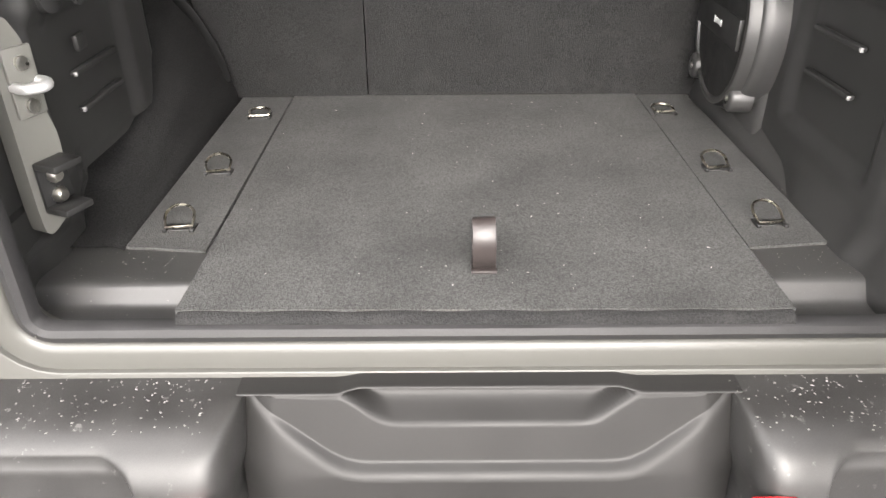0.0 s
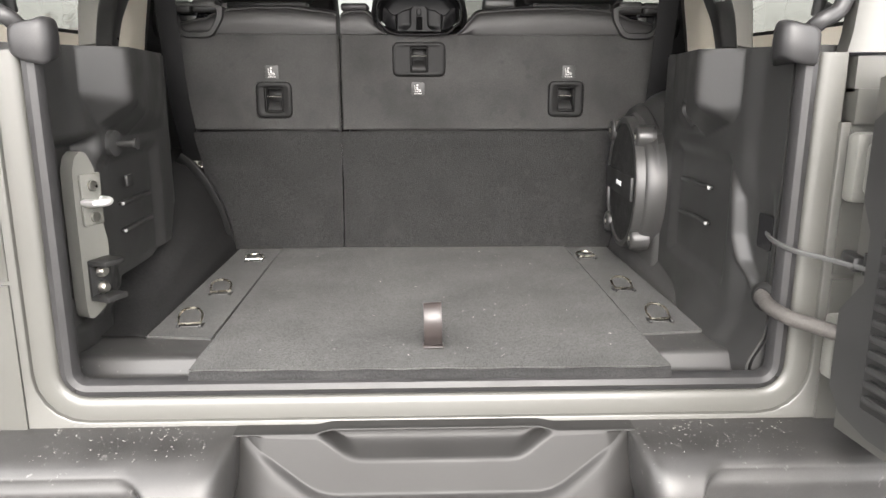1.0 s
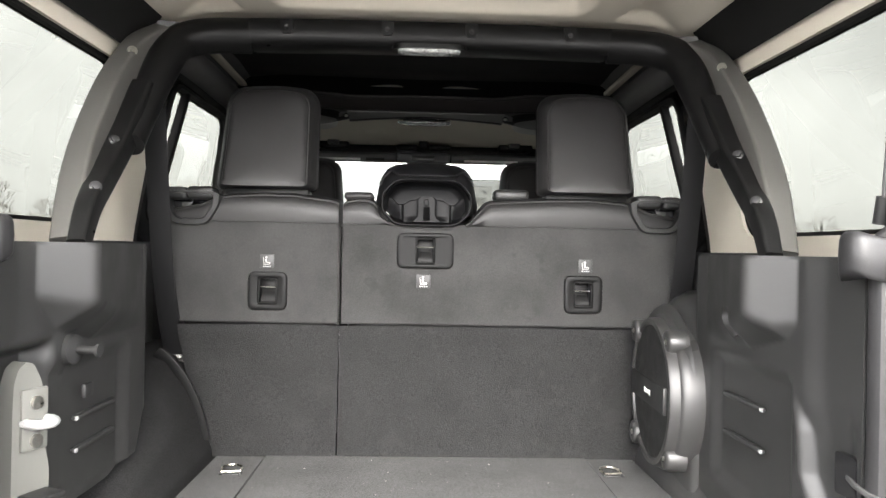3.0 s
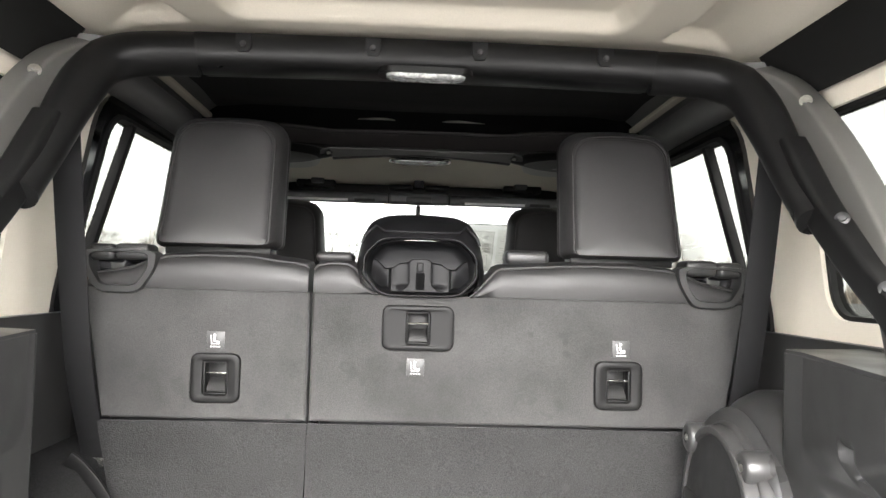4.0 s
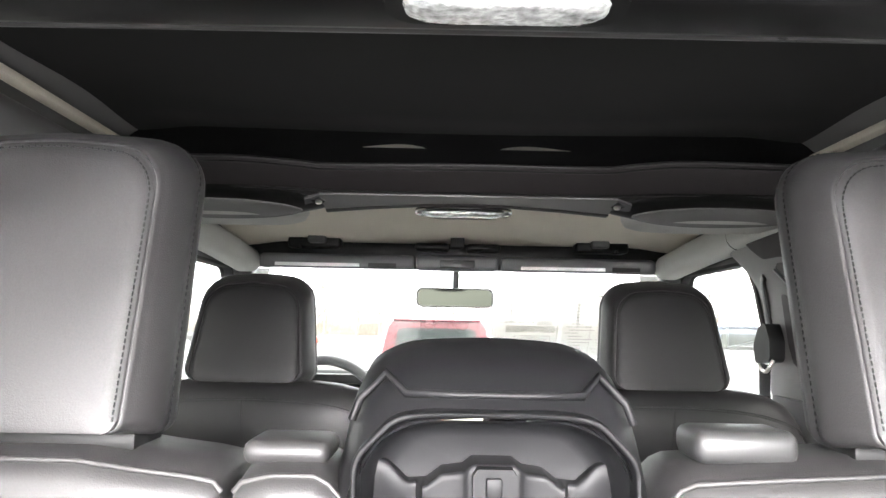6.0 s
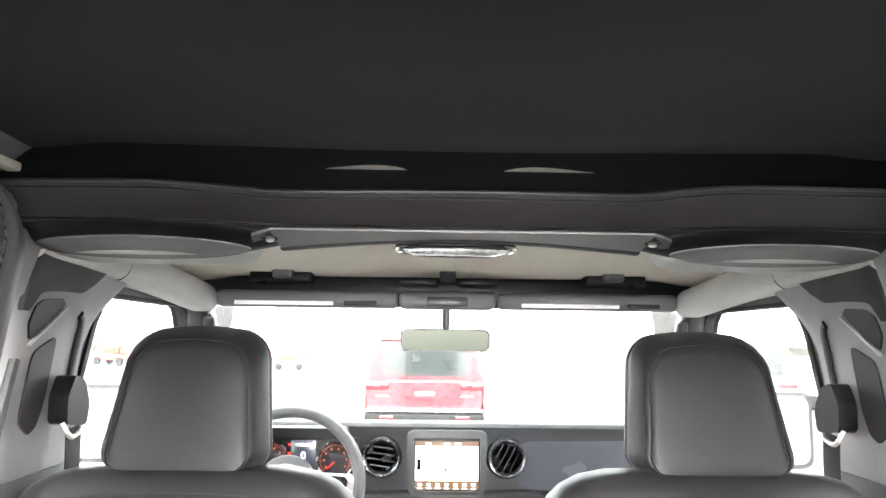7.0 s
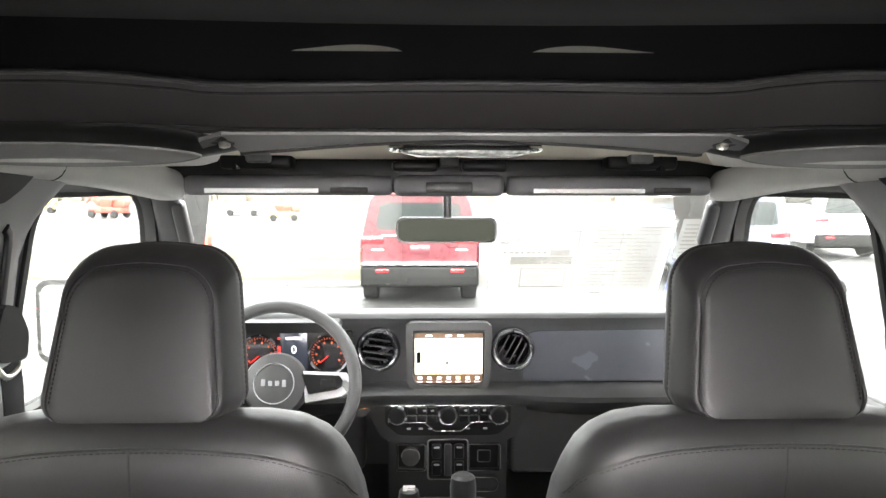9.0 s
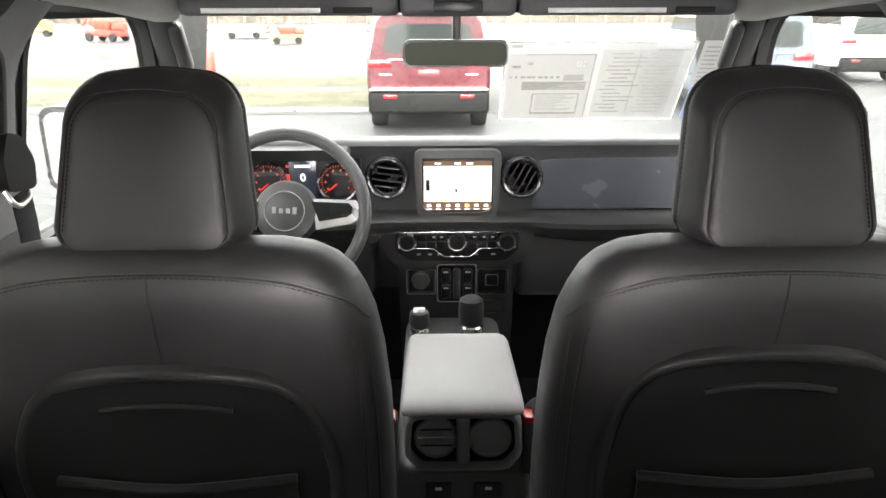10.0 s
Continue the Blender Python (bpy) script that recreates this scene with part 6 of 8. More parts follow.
    panel("adjuster_window", [(1.729, 1.671), (1.738, 1.698), (1.756, 1.710), (1.808, 1.713), (1.824, 1.703), (1.740, 1.645)], BLACK, 0.003, "black belt adjuster window")
    # dark sheet laid where the pod shades the pillar
    panel("upper_cover", [(1.700, 1.690), (1.720, 1.690), (1.738, 1.719), (1.80, 1.724), (1.86, 1.724), (1.895, 1.742), (1.925, 1.766), (1.925, 1.785), (1.700, 1.785)], DARK_TRIM, 0.005, "dark upper cover")
    bm = nb()
    sweep(bm, [(s * on_pillar(z, 0.0045), y, z) for y, z in ((1.736, 1.640), (1.78, 1.669), (1.826, 1.700))], rrect(0.006, 0.004, 0.0015, 2))
    part("adjuster_edge", bm, VENT_GREY, bpil, "pale metal edge")
    bm = nb()
    sweep(bm, [(s * on_pillar(z, 0.001), y, z) for y, z in ((1.882, 1.690), (1.890, 1.682), (1.892, 1.668), (1.884, 1.61), (1.876, 1.575))], rrect(0.016, 0.008, 0.003, 3), up=(-s, 0, 0))
    part("height_slot", bm, BLACK, bpil)
    bm = nb()
    sweep(bm, curve([(s * 0.640, 1.715, 1.62), (s * 0.644, 1.69, 1.52), (s * 0.648, 1.675, 1.42)], 5), ring(0.008, 8))
    part("edge_bead", bm, SATIN, bpil)
    # front belt: guide and webbing
    fb = thing("front_seat_belt", "black front seat belt hanging from the pillar guide", "seat belt", "front seat belts", at=(s * 0.63, 1.74, 1.0))
    bm = nb()
    a, b = sorted((s * 0.603, s * 0.634))
    prism(bm, dense([(1.826, 1.594), (1.858, 1.584), (1.880, 1.548), (1.874, 1.510), (1.808, 1.517), (1.806, 1.560)], 4, 0.25), "x", a, b, 0.010, 3)
    part("height_guide", bm, BLACK, fb, "black belt height guide")
    bm = nb()
    sweep(bm, curve([(s * 0.610, 1.806, 1.520), (s * 0.602, 1.808, 1.505), (s * 0.602, 1.824, 1.497), (s * 0.604, 1.852, 1.503), (s * 0.610, 1.860, 1.514)], 5), ring(0.0038, 10), up=(0, 0, 1))
    part("guide_ring", bm, STEEL, fb)
    bm = nb()
    sweep(bm, curve([(s * 0.606, 1.836, 1.512), (s * 0.610, 1.846, 1.43), (s * 0.622, 1.845, 1.30), (s * 0.635, 1.84, 0.95)], 6), rrect(0.0025, 0.048, 0.001, 2), up=(0, 1, 0))
    part("webbing", bm, BELT, fb)
    # rear belt
    rbelt = thing("rear_seat_belt", "black rear seat belt from roll bar to wheelhouse", "seat belt", "rear seat belts", at=(s * 0.575, 0.85, 0.95))
    bm = nb()
    tp = V((s * 0.585, 0.752, 1.668))
    sweep(bm, curve([tp, (s * 0.590, 0.81, 1.45), (s * 0.596, 0.875, 1.25), (s * 0.600, 0.955, 1.10), (s * 0.597, 0.985, 0.98)], 8), rrect(0.048, 0.003, 0.001, 2), up=(0, -1, 0.1))
    part("webbing", bm, BELT, rbelt)
    bm = nb()
    lathe(bm, [(0.0, -0.01), (0.020, -0.01), (0.022, 0.0), (0.018, 0.010), (0.0, 0.012)], tp + V((0, -0.005, 0.012)), (0, -1, 0), 16)
    part("guide", bm, GLOSS, rbelt)
    bm = nb()
    rbox(bm, (s * 0.601, 0.962, 1.078), (0.056, 0.010, 0.030), 0.003, 3, rot=(-28, 0, 0))
    part("belt_tongue", bm, CHROME, rbelt, "chrome belt tongue")
    bm = nb()
    rbox(bm, (s * 0.601, 0.975, 1.048), (0.050, 0.020, 0.040), 0.006, 3, rot=(-28, 0, 0))
    part("tongue_cover", bm, SATIN, rbelt)
    bm = nb()
    pth = curve([(s * 0.612, 0.878, 1.100), (s * 0.590, 0.880, 1.082), (s * 0.560, 0.884, 1.044), (s * 0.538, 0.888, 1.0), (s * 0.519, 0.892, 0.95), (s * 0.508, 0.896, 0.895)], 6)
    sweep(bm, pth, rrect(0.032, 0.008, 0.003, 2), up=(0, -1, 0))
    part("anchor", bm, BLACK, rbelt)

# ---- doors: window frames and glass ----
for s in (-1, 1):
    for nm, y0, y1, loop, lean in (("rear_door", 0.99, 1.735, (1.035, 1.675, 1.405, 1.772, 0.05), 0.03), ("front_door", 1.74, 2.96, (1.86, 2.58, 1.37, 1.74, 0.04), 0.0)):
        dr = thing(nm, "vehicle side door with black window frame and clear glass", "car door", nm + "s", kind="structure", at=(s * 0.71, (y0 + y1) / 2, 0.9))
        a0, a1, b0, b1, r = loop
        l0, l1 = (0.065, 0.0) if nm == "rear_door" else (0.19, -0.10)
        o = opening_loop(y0, y1, 1.30, 1.82, 0.02)
        i = opening_loop(a0, a1, b0, b1, r, lean0=l0, lean1=l1)
        if nm == "rear_door":
            o = opening_loop(1.0, 1.735, 1.30, 1.808, 0.085, lean0=0.055, lean1=0.0)
            i = opening_loop(1.035, 1.69, 1.405, 1.772, 0.06, lean0=0.065, lean1=0.0)
            n0 = 6
            # pale corner of the hardtop behind the door's round-shouldered frame
            arc = [o[k] for k in range(n0, 2 * n0)]
            pl = [(0.985, 1.34), (0.985, 1.83), (1.735, 1.83), (1.735, 1.806)] + arc + [(o[2 * n0][0], 1.34)]
            bm = nb()
            loft(bm, [[V((s * (sx_(z) + d), y, z)) for y, z in pl] for d in (0.010, 0.032)])
            part("quarter_corner", bm, CREAM, ht, "cream corner of the hardtop")
        if nm == "front_door":
            i = opening_loop(1.972, 2.69, b0, 1.738, 0.07, lean0=0.045, lean1=-0.17)
        bm = nb()
        slanted(bm, (o, i), s)
        part("frame", bm, PLASTIC if nm == "front_door" else GLOSS, dr)
        bm = nb()
        cyz = V((sum(p[0] for p in i) / len(i), sum(p[1] for p in i) / len(i)))
        j = [tuple(cyz + (V(p) - cyz) * 0.955) for p in i]
        slanted(bm, (i, j), s, -0.006, 0.03)
        part("window_seal", bm, BLACK_RUBBER, dr)
        bm = nb()
        bm.faces.new([bm.verts.new((s * (sx_(z) + 0.018), y, z)) for y, z in i])
        g = part("window", bm, GLASS if nm == "front_door" else GLASS_TINT, dr, "side window glass")
        g.visible_shadow = False
        if nm == "rear_door":
            bm = nb()
            sweep(bm, [(s * (sx_(1.40) + 0.012), 1.115, 1.40), (s * (sx_(1.77) + 0.012), 1.245, 1.77)], rrect(0.022, 0.024, 0.004, 2), up=(0, 1, 0))
            part("divider_bar", bm, BLACK_RUBBER, dr)
        bm = nb()
        rbox(bm, (s * 0.70, (y0 + y1) / 2, 1.12), (0.05, y1 - y0 - 0.02, 0.42), 0.02, 3)
        part("door_card", bm, PLASTIC, dr)

# ================= front roof =================
fr = thing("front_roof_panels", "pale cream removable roof panels over the front seats", "roof panel", kind="structure", at=(0, 2.0, 1.86))
for s in (-1, 1):
    bm = nb()
    sheet(bm, lambda u, v: V((s * lerp(-0.003, 0.62, u), lerp(1.612, 2.52, v), lerp(1.917, 1.815, sm(0.12, 1.0, v)) - 0.015 * sm(0.8, 1, u))), 14, 14, thick=0.008)
    part("panel", bm, CREAM, fr, smooth=60)
    lt = thing("roof_latch", "black roof panel latch above the sun visor", "latch", "roof latches", at=(s * 0.40, 2.42, 1.80))
    bm = nb()
    rbox(bm, (s * 0.405, 2.425, 1.802), (0.150, 0.06, 0.032), 0.010, 3)
    part("base", bm, BLACK, lt)
    bm = nb()
    rbox(bm, (s * 0.395, 2.39, 1.826), (0.050, 0.04, 0.056), 0.007, 3)
    part("lever", bm, DARK_GREY, lt)
    bm = nb()
    lathe(bm, [(0.0, 0.0), (0.010, 0.0), (0.010, 0.045), (0.0, 0.045)], (s * 0.445, 2.405, 1.785), (0, 0, 1), 12)
    part("knob", bm, GLOSS, lt)
    # sun visor
    sv_ = thing("sun_visor", "grey folded sun visor under the header", "sun visor", "sun visors", at=(s * 0.35, 2.45, 1.75))
    bm = nb()
    lo = []
    for x, k in ((0.125, 0.8), (0.130, 0.97), (0.15, 1.0), (0.45, 1.0), (0.545, 1.0), (0.558, 0.97), (0.565, 0.8)):
        lo.append([V((s * x, 2.452 + a, 1.752 + b)) for a, b in rrect(0.045 * k, 0.042 * k, 0.016 * k, 3)])
    loft(bm, lo)
    vb = part("visor_body", bm, VISOR, sv_)
    bm = nb()
    rbox(bm, (s * (0.40 if s < 0 else 0.30), 2.4285, 1.741), (0.24, 0.004, 0.010), 0.001)
    part("warning_label", bm, WHITE, vb, "white label strip")
    bm = nb()
    rbox(bm, (s * (0.215 if s < 0 else 0.48), 2.43, 1.742), (0.08, 0.006, 0.012), 0.002)
    part("mirror_cover", bm, DARK_TRIM, vb)
bm = nb()
lo = []
for x in (-0.66, 0.66):
    lo.append([V((x, 2.49 + a, 1.778 + b)) for a, b in rrect(0.07, 0.085, 0.02, 3)])
loft(bm, lo)
solo("windshield_header", bm, BLACK, "dark padded header above the windshield", "header", kind="structure")
oc = thing("overhead_console", "dark overhead console between the visors", "console", at=(0, 2.45, 1.76))
bm = nb()
rbox(bm, (-0.002, 2.445, 1.752), (0.235, 0.05, 0.045), 0.014, 3)
part("housing", bm, VISOR, oc)
bm = nb()
rbox(bm, (-0.002, 2.42, 1.748), (0.10, 0.012, 0.024), 0.004)
part("switch_panel", bm, SATIN, oc)
for s in (-1, 1):
    bm = nb()
    rbox(bm, (s * 0.072 - 0.002, 2.40, 1.792), (0.095, 0.05, 0.022), 0.009, 3)
    part("lamp_pod", bm, BLACK, oc)
bm = nb()
rbox(bm, (-0.003, 2.39, 1.815), (0.038, 0.05, 0.05), 0.004)
part("bracket", bm, BLACK_RUBBER, oc)
# front dome lamp
d2 = thing("dome_lamp", "chrome-rimmed dome lamp on the cross bar", "lamp", at=(-0.005, 1.76, 1.79))
bm = nb()
prism(bm, [(-0.005 + a, 1.765 + b) for a, b in rrect(0.186, 0.075, 0.03, 5)], "z", 1.793, 1.799, 0.002)
part("bezel", bm, BLACK, d2)
bm = nb()
sweep(bm, [(-0.005 + a, 1.765 + b, 1.7935) for a, b in rrect(0.182, 0.071, 0.028, 6)], ring(0.0032, 8), closed=True)
part("rim", bm, CHROME, d2, "chrome rim")
bm = nb()
lo = []
for z, k in ((1.794, 0.96), (1.788, 0.9), (1.784, 0.7)):
    lo.append([V((-0.005 + a * k, 1.763 + b * k, z)) for a, b in rrect(0.17, 0.06, 0.025, 6)])
loft(bm, lo)
part("lens", bm, LENS, d2)
bm = nb()
rbox(bm, (0, 1.765, 1.822), (0.08, 0.05, 0.046), 0.006)
part("mount", bm, DARK_TRIM, d2)
# interior mirror
im = thing("rear_view_mirror", "black-framed interior rear-view mirror on a stalk", "mirror", at=(-0.005, 2.5, 1.66))
bm = nb()
prism(bm, [(-0.006 + a, 1.655 + b) for a, b in rrect(0.222, 0.056, 0.016, 4)], "y", 2.462, 2.49, 0.006, 3)
part("shell", bm, SATIN, im)
bm = nb()
prism(bm, [(-0.006 + a, 1.655 + b) for a, b in rrect(0.212, 0.048, 0.014, 4)], "y", 2.4588, 2.4628)
for vert in bm.verts:
    vert.co.y += (vert.co.z - 1.655) * 0.012
part("glass", bm, DIM_MIRROR, im, "dimmed mirror glass")
bm = nb()
sweep(bm, [(-0.003, 2.49, 1.66), (-0.003, 2.505, 1.70), (-0.003, 2.49, 1.75)], rrect(0.022, 0.018, 0.005, 3), up=(1, 0, 0))
part("stalk", bm, SATIN, im)

# windshield and its pillars
ws = thing("windshield", "clear flat windshield in grey pillars", "windshield", kind="structure", at=(0, 2.75, 1.4))
WT, WB = V((0, 2.535, 1.735)), V((0, 2.80, 1.39))
bm = nb()
bm.faces.new([bm.verts.new(p) for p in ((-0.63, WT.y, WT.z), (0.63, WT.y, WT.z), (0.67, WB.y, WB.z), (-0.67, WB.y, WB.z))])
g = part("glass", bm, GLASS, ws)
g.visible_shadow = False
for s in (-1, 1):
    bm = nb()
    sweep(bm, [(s * 0.628, 2.50, 1.77), (s * 0.648, 2.62, 1.62), (s * 0.675, 2.79, 1.40), (s * 0.69, 2.88, 1.28)], rrect(0.06, 0.075, 0.018, 3), up=(0, 1, 0.4))
    part("pillar", bm, SATIN, ws)
    bm = nb()
    rbox(bm, (s * 0.606, 2.545, 1.665), (0.03, 0.03, 0.12), 0.01, 3, rot=(32, 0, 0))
    part("grab_handle_cover", bm, SATIN, ws)

# ================= dashboard =================
db = thing("dashboard", "black dashboard with dark grey satin panel", "dashboard", at=(0, 2.8, 1.0))
bm = nb()
prof = [(2.705, 1.416), (2.712, 1.424), (2.73, 1.428), (2.80, 1.425), (2.93, 1.405), (2.95, 1.35), (2.95, 1.0), (2.80, 1.0), (2.78, 1.20), (2.735, 1.225), (2.728, 1.30), (2.725, 1.39), (2.712, 1.405)]
loft(bm, [[V((x, *p)) for p in prof] for x in [lerp(-0.68, 0.68, i / 12) for i in range(13)]])
part("upper_body", bm, DASH, db, smooth=40)
DASHPANEL = surface("dark_grey_satin_panel", (0.055, 0.058, 0.066), 0.22, metal=0.3, var=0.05, bump=0.0)
bm = nb()
prism(bm, [(0.20, 1.258), (0.24, 1.25), (0.66, 1.25), (0.66, 1.385), (0.24, 1.38), (0.20, 1.37)], "y", 2.715, 2.74, 0.006, 3)
part("satin_panel", bm, DASHPANEL, db, "dark grey satin passenger panel")
bm = nb()
# soft ledge below the panels
lo = []
for x in [lerp(-0.68, 0.68, i / 16) for i in range(17)]:
    k = sm(0.20, 0.30, abs(x))
    lo.append([V((x, y, z)) for y, z in ((2.735, 1.243), (2.68 - 0.02 * k, 1.240), (2.665 - 0.03 * k, 1.228), (2.665 - 0.03 * k, 1.215), (2.70, 1.185 - 0.02 * k), (2.76, 1.16))])
loft(bm, lo)
part("ledge", bm, SATIN, db, "padded black ledge", smooth=50)
bm = nb()
rbox(bm, (0.40, 2.80, 1.09), (0.46, 0.12, 0.20), 0.02, 3)
part("glovebox", bm, DASH, db)
bm = nb()
rbox(bm, (-0.42, 2.80, 1.10), (0.42, 0.12, 0.20), 0.02, 3)
part("knee_panel", bm, DASH, db)
# instrument hood and cluster
bm = nb()
lo = []
for y, k in ((2.64, 1.0), (2.70, 1.02), (2.76, 1.0)):
    lo.append([V((-0.40 + a, y, 1.405 + b)) for a, b in rrect(0.270 * k, 0.026, 0.012, 3)])
loft(bm, lo)
part("cluster_hood", bm, BLACK, db)

ic = thing("instrument_cluster", "lit instrument cluster with two orange dials", "instrument cluster", at=(-0.42, 2.71, 1.3))
bm = nb()
rbox(bm, (-0.386, 2.722, 1.322), (0.296, 0.03, 0.124), 0.006)
part("face", bm, BLACK, ic)
DIAL = glowing("orange_dial_glow", (1.0, 0.20, 0.09), 0.0085)
REDGLOW = glowing("red_lamp_glow", (1.0, 0.03, 0.02), 0.05)
SCREENBLUE = glowing("cluster_display_glow", (0.035, 0.042, 0.06), 0.006)
WHITEGLOW = glowing("white_display_glow", (0.9, 0.92, 0.95), 0.05)
for sx, cx in ((-1, -0.474), (1, -0.298)):
    bm = nb()
    lathe(bm, [(0.049, 0.0), (0.052, 0.006), (0.0505, 0.013), (0.0485, 0.012), (0.047, 0.0)], (cx, 2.707, 1.325), (0, -1, 0), 32)
    dial = part("dial_rim", bm, DARK_CHROME, ic, "silver dial rim")
    bm = nb()
    lathe(bm, [(0.0, 0.0), (0.048, 0.0), (0.048, 0.003), (0.0, 0.003)], (cx, 2.708, 1.325), (0, -1, 0), 32)
    part("dial_face", bm, GLOSS, dial)
    bm = nb()
    for i in range(28):
        a = radians(220 - i * 9.6)
        rr = 0.041
        L = 0.007 if i % 4 == 0 else 0.004
        rbox(bm, (cx + math.cos(a) * rr, 2.7035, 1.325 + math.sin(a) * rr), (L, 0.001, 0.0013), 0, rot=(0, -math.degrees(a), 0))
    for i in range(8):
        a = radians(215 - i * 35)
        rbox(bm, (cx + math.cos(a) * 0.031, 2.7035, 1.325 + math.sin(a) * 0.031), (0.004, 0.001, 0.005), 0)
    part("dial_marks", bm, DIAL, dial)
    bm = nb()
    rbox(bm, (cx - 0.012, 2.702, 1.312), (0.028, 0.001, 0.002), 0, rot=(0, -40, 0))
    part("needle", bm, REDGLOW, dial)
bm = nb()
rbox(bm, (-0.386, 2.7065, 1.325), (0.070, 0.004, 0.11), 0.002)
dsp = part("centre_display", bm, SCREENBLUE, ic, "dim blue centre display")


def lettering(name, text, size, m, mat, parent, depth=0.0004):
    cu = bpy.data.curves.new(name, "FONT")
    cu.body, cu.size, cu.extrude, cu.align_x, cu.align_y = text, size, depth, "CENTER", "CENTER"
    tmp = bpy.data.objects.new("tmp", cu)
    scene.collection.objects.link(tmp)
    dg = bpy.context.evaluated_depsgraph_get()
    me = bpy.data.meshes.new_from_object(tmp.evaluated_get(dg))
    bpy.data.objects.remove(tmp)
    me.transform(m)
    bm = nb()
    bm.from_mesh(me)
    bpy.data.meshes.remove(me)
    return part(name, bm, mat, parent, smooth=0)


lettering("speed_digit", "0", 0.028, pose(-0.386, 2.704, 1.336, 90, 0, 0), WHITEGLOW, dsp)
bm = nb()
rbox(bm, (-0.386, 2.704, 1.366), (0.04, 0.0008, 0.006), 0)
part("text_bar", bm, WHITEGLOW, dsp)
bm = nb()
rbox(bm, (-0.386, 2.704, 1.287), (0.014, 0.0008, 0.004), 0)
part("text_bar", bm, WHITEGLOW, dsp)
bm = nb()
rbox(bm, (-0.4235, 2.703, 1.366), (0.006, 0.002, 0.006), 0.001)
rbox(bm, (-0.4245, 2.703, 1.336), (0.009, 0.002, 0.020), 0.001)
part("warning_lamp", bm, REDGLOW, ic, "red warning lamps")

# steering wheel
swh = thing("steering_wheel", "black leather three-spoke steering wheel with silver spokes", "steering wheel", at=(-0.40, 2.60, 1.29))
WC = V((-0.402, 2.545, 1.290))
WM = Matrix.Translation(WC) @ Euler((radians(-22), 0, 0)).to_matrix().to_4x4()


def wheel_part(name, fn, mat, label="", smooth=45):
    bm = nb()
    t = nb()
    fn(t)
    merge(bm, t, WM)
    return part(name, bm, mat, swh, label, smooth)


wheel_part("rim", lambda t: sweep(t, [(0.186 * math.cos(a), 0, 0.186 * math.sin(a)) for a in [2 * math.pi * i / 64 for i in range(64)]], ring(0.0155, 12), closed=True, up=(0, 1, 0)), WHEEL, "leather-wrapped rim", 60)
wheel_part("hub", lambda t: lathe(t, [(0.055, 0.06), (0.074, 0.035), (0.076, 0.008), (0.070, -0.008), (0.050, -0.016), (0.0, -0.019)], (0, 0, 0), (0, 1, 0), 36), WHEEL)
wheel_part("badge_ring", lambda t: lathe(t, [(0.0455, -0.012), (0.0475, -0.0175), (0.0465, -0.0200), (0.0450, -0.0185), (0.0445, -0.012)], (0, 0, 0), (0, 1, 0), 36), VENT_GREY, "silver ring of the hub badge")


def badge_bars(t):
    for i in range(4):
        rbox(t, (-0.024 + i * 0.016, -0.0205, 0.0 if i else 0.002), (0.009, 0.003, 0.016 if i in (0, 3) else 0.011), 0.001)


wheel_part("badge", badge_bars, VENT_GREY, "silver badge shapes")
for s in (-1, 1):
    def spoke(t):
        o = [(s * a, b) for a, b in ((0.062, 0.030), (0.165, 0.026), (0.176, 0.010), (0.174, -0.016), (0.155, -0.028), (0.072, -0.042))]
        prism(t, o, "y", -0.006, 0.012, 0.004)
    wheel_part("spoke", spoke, SILVER, "satin silver spoke")

    def pad(t):
        o = [(s * a, b) for a, b in ((0.062, 0.022), (0.150, 0.018), (0.158, 0.008), (0.156, -0.006), (0.144, -0.014), (0.080, -0.024))]
        prism(t, o, "y", -0.016, 0.0, 0.003)
        rbox(t, (s * 0.125, -0.013, -0.001), (0.036, 0.010, 0.022), 0.004)
    wheel_part("button_pad", pad, BLACK, "black button pad")
wheel_part("lower_spoke", lambda t: prism(t, [(-0.03, -0.05), (0.03, -0.05), (0.022, -0.178), (-0.022, -0.178)], "y", -0.002, 0.012, 0.004), SILVER)
wheel_part("column", lambda t: lathe(t, [(0.0, 0.03), (0.05, 0.03), (0.055, 0.15), (0.0, 0.15)], (0, 0, 0), (0, 1, 0), 20), DASH)

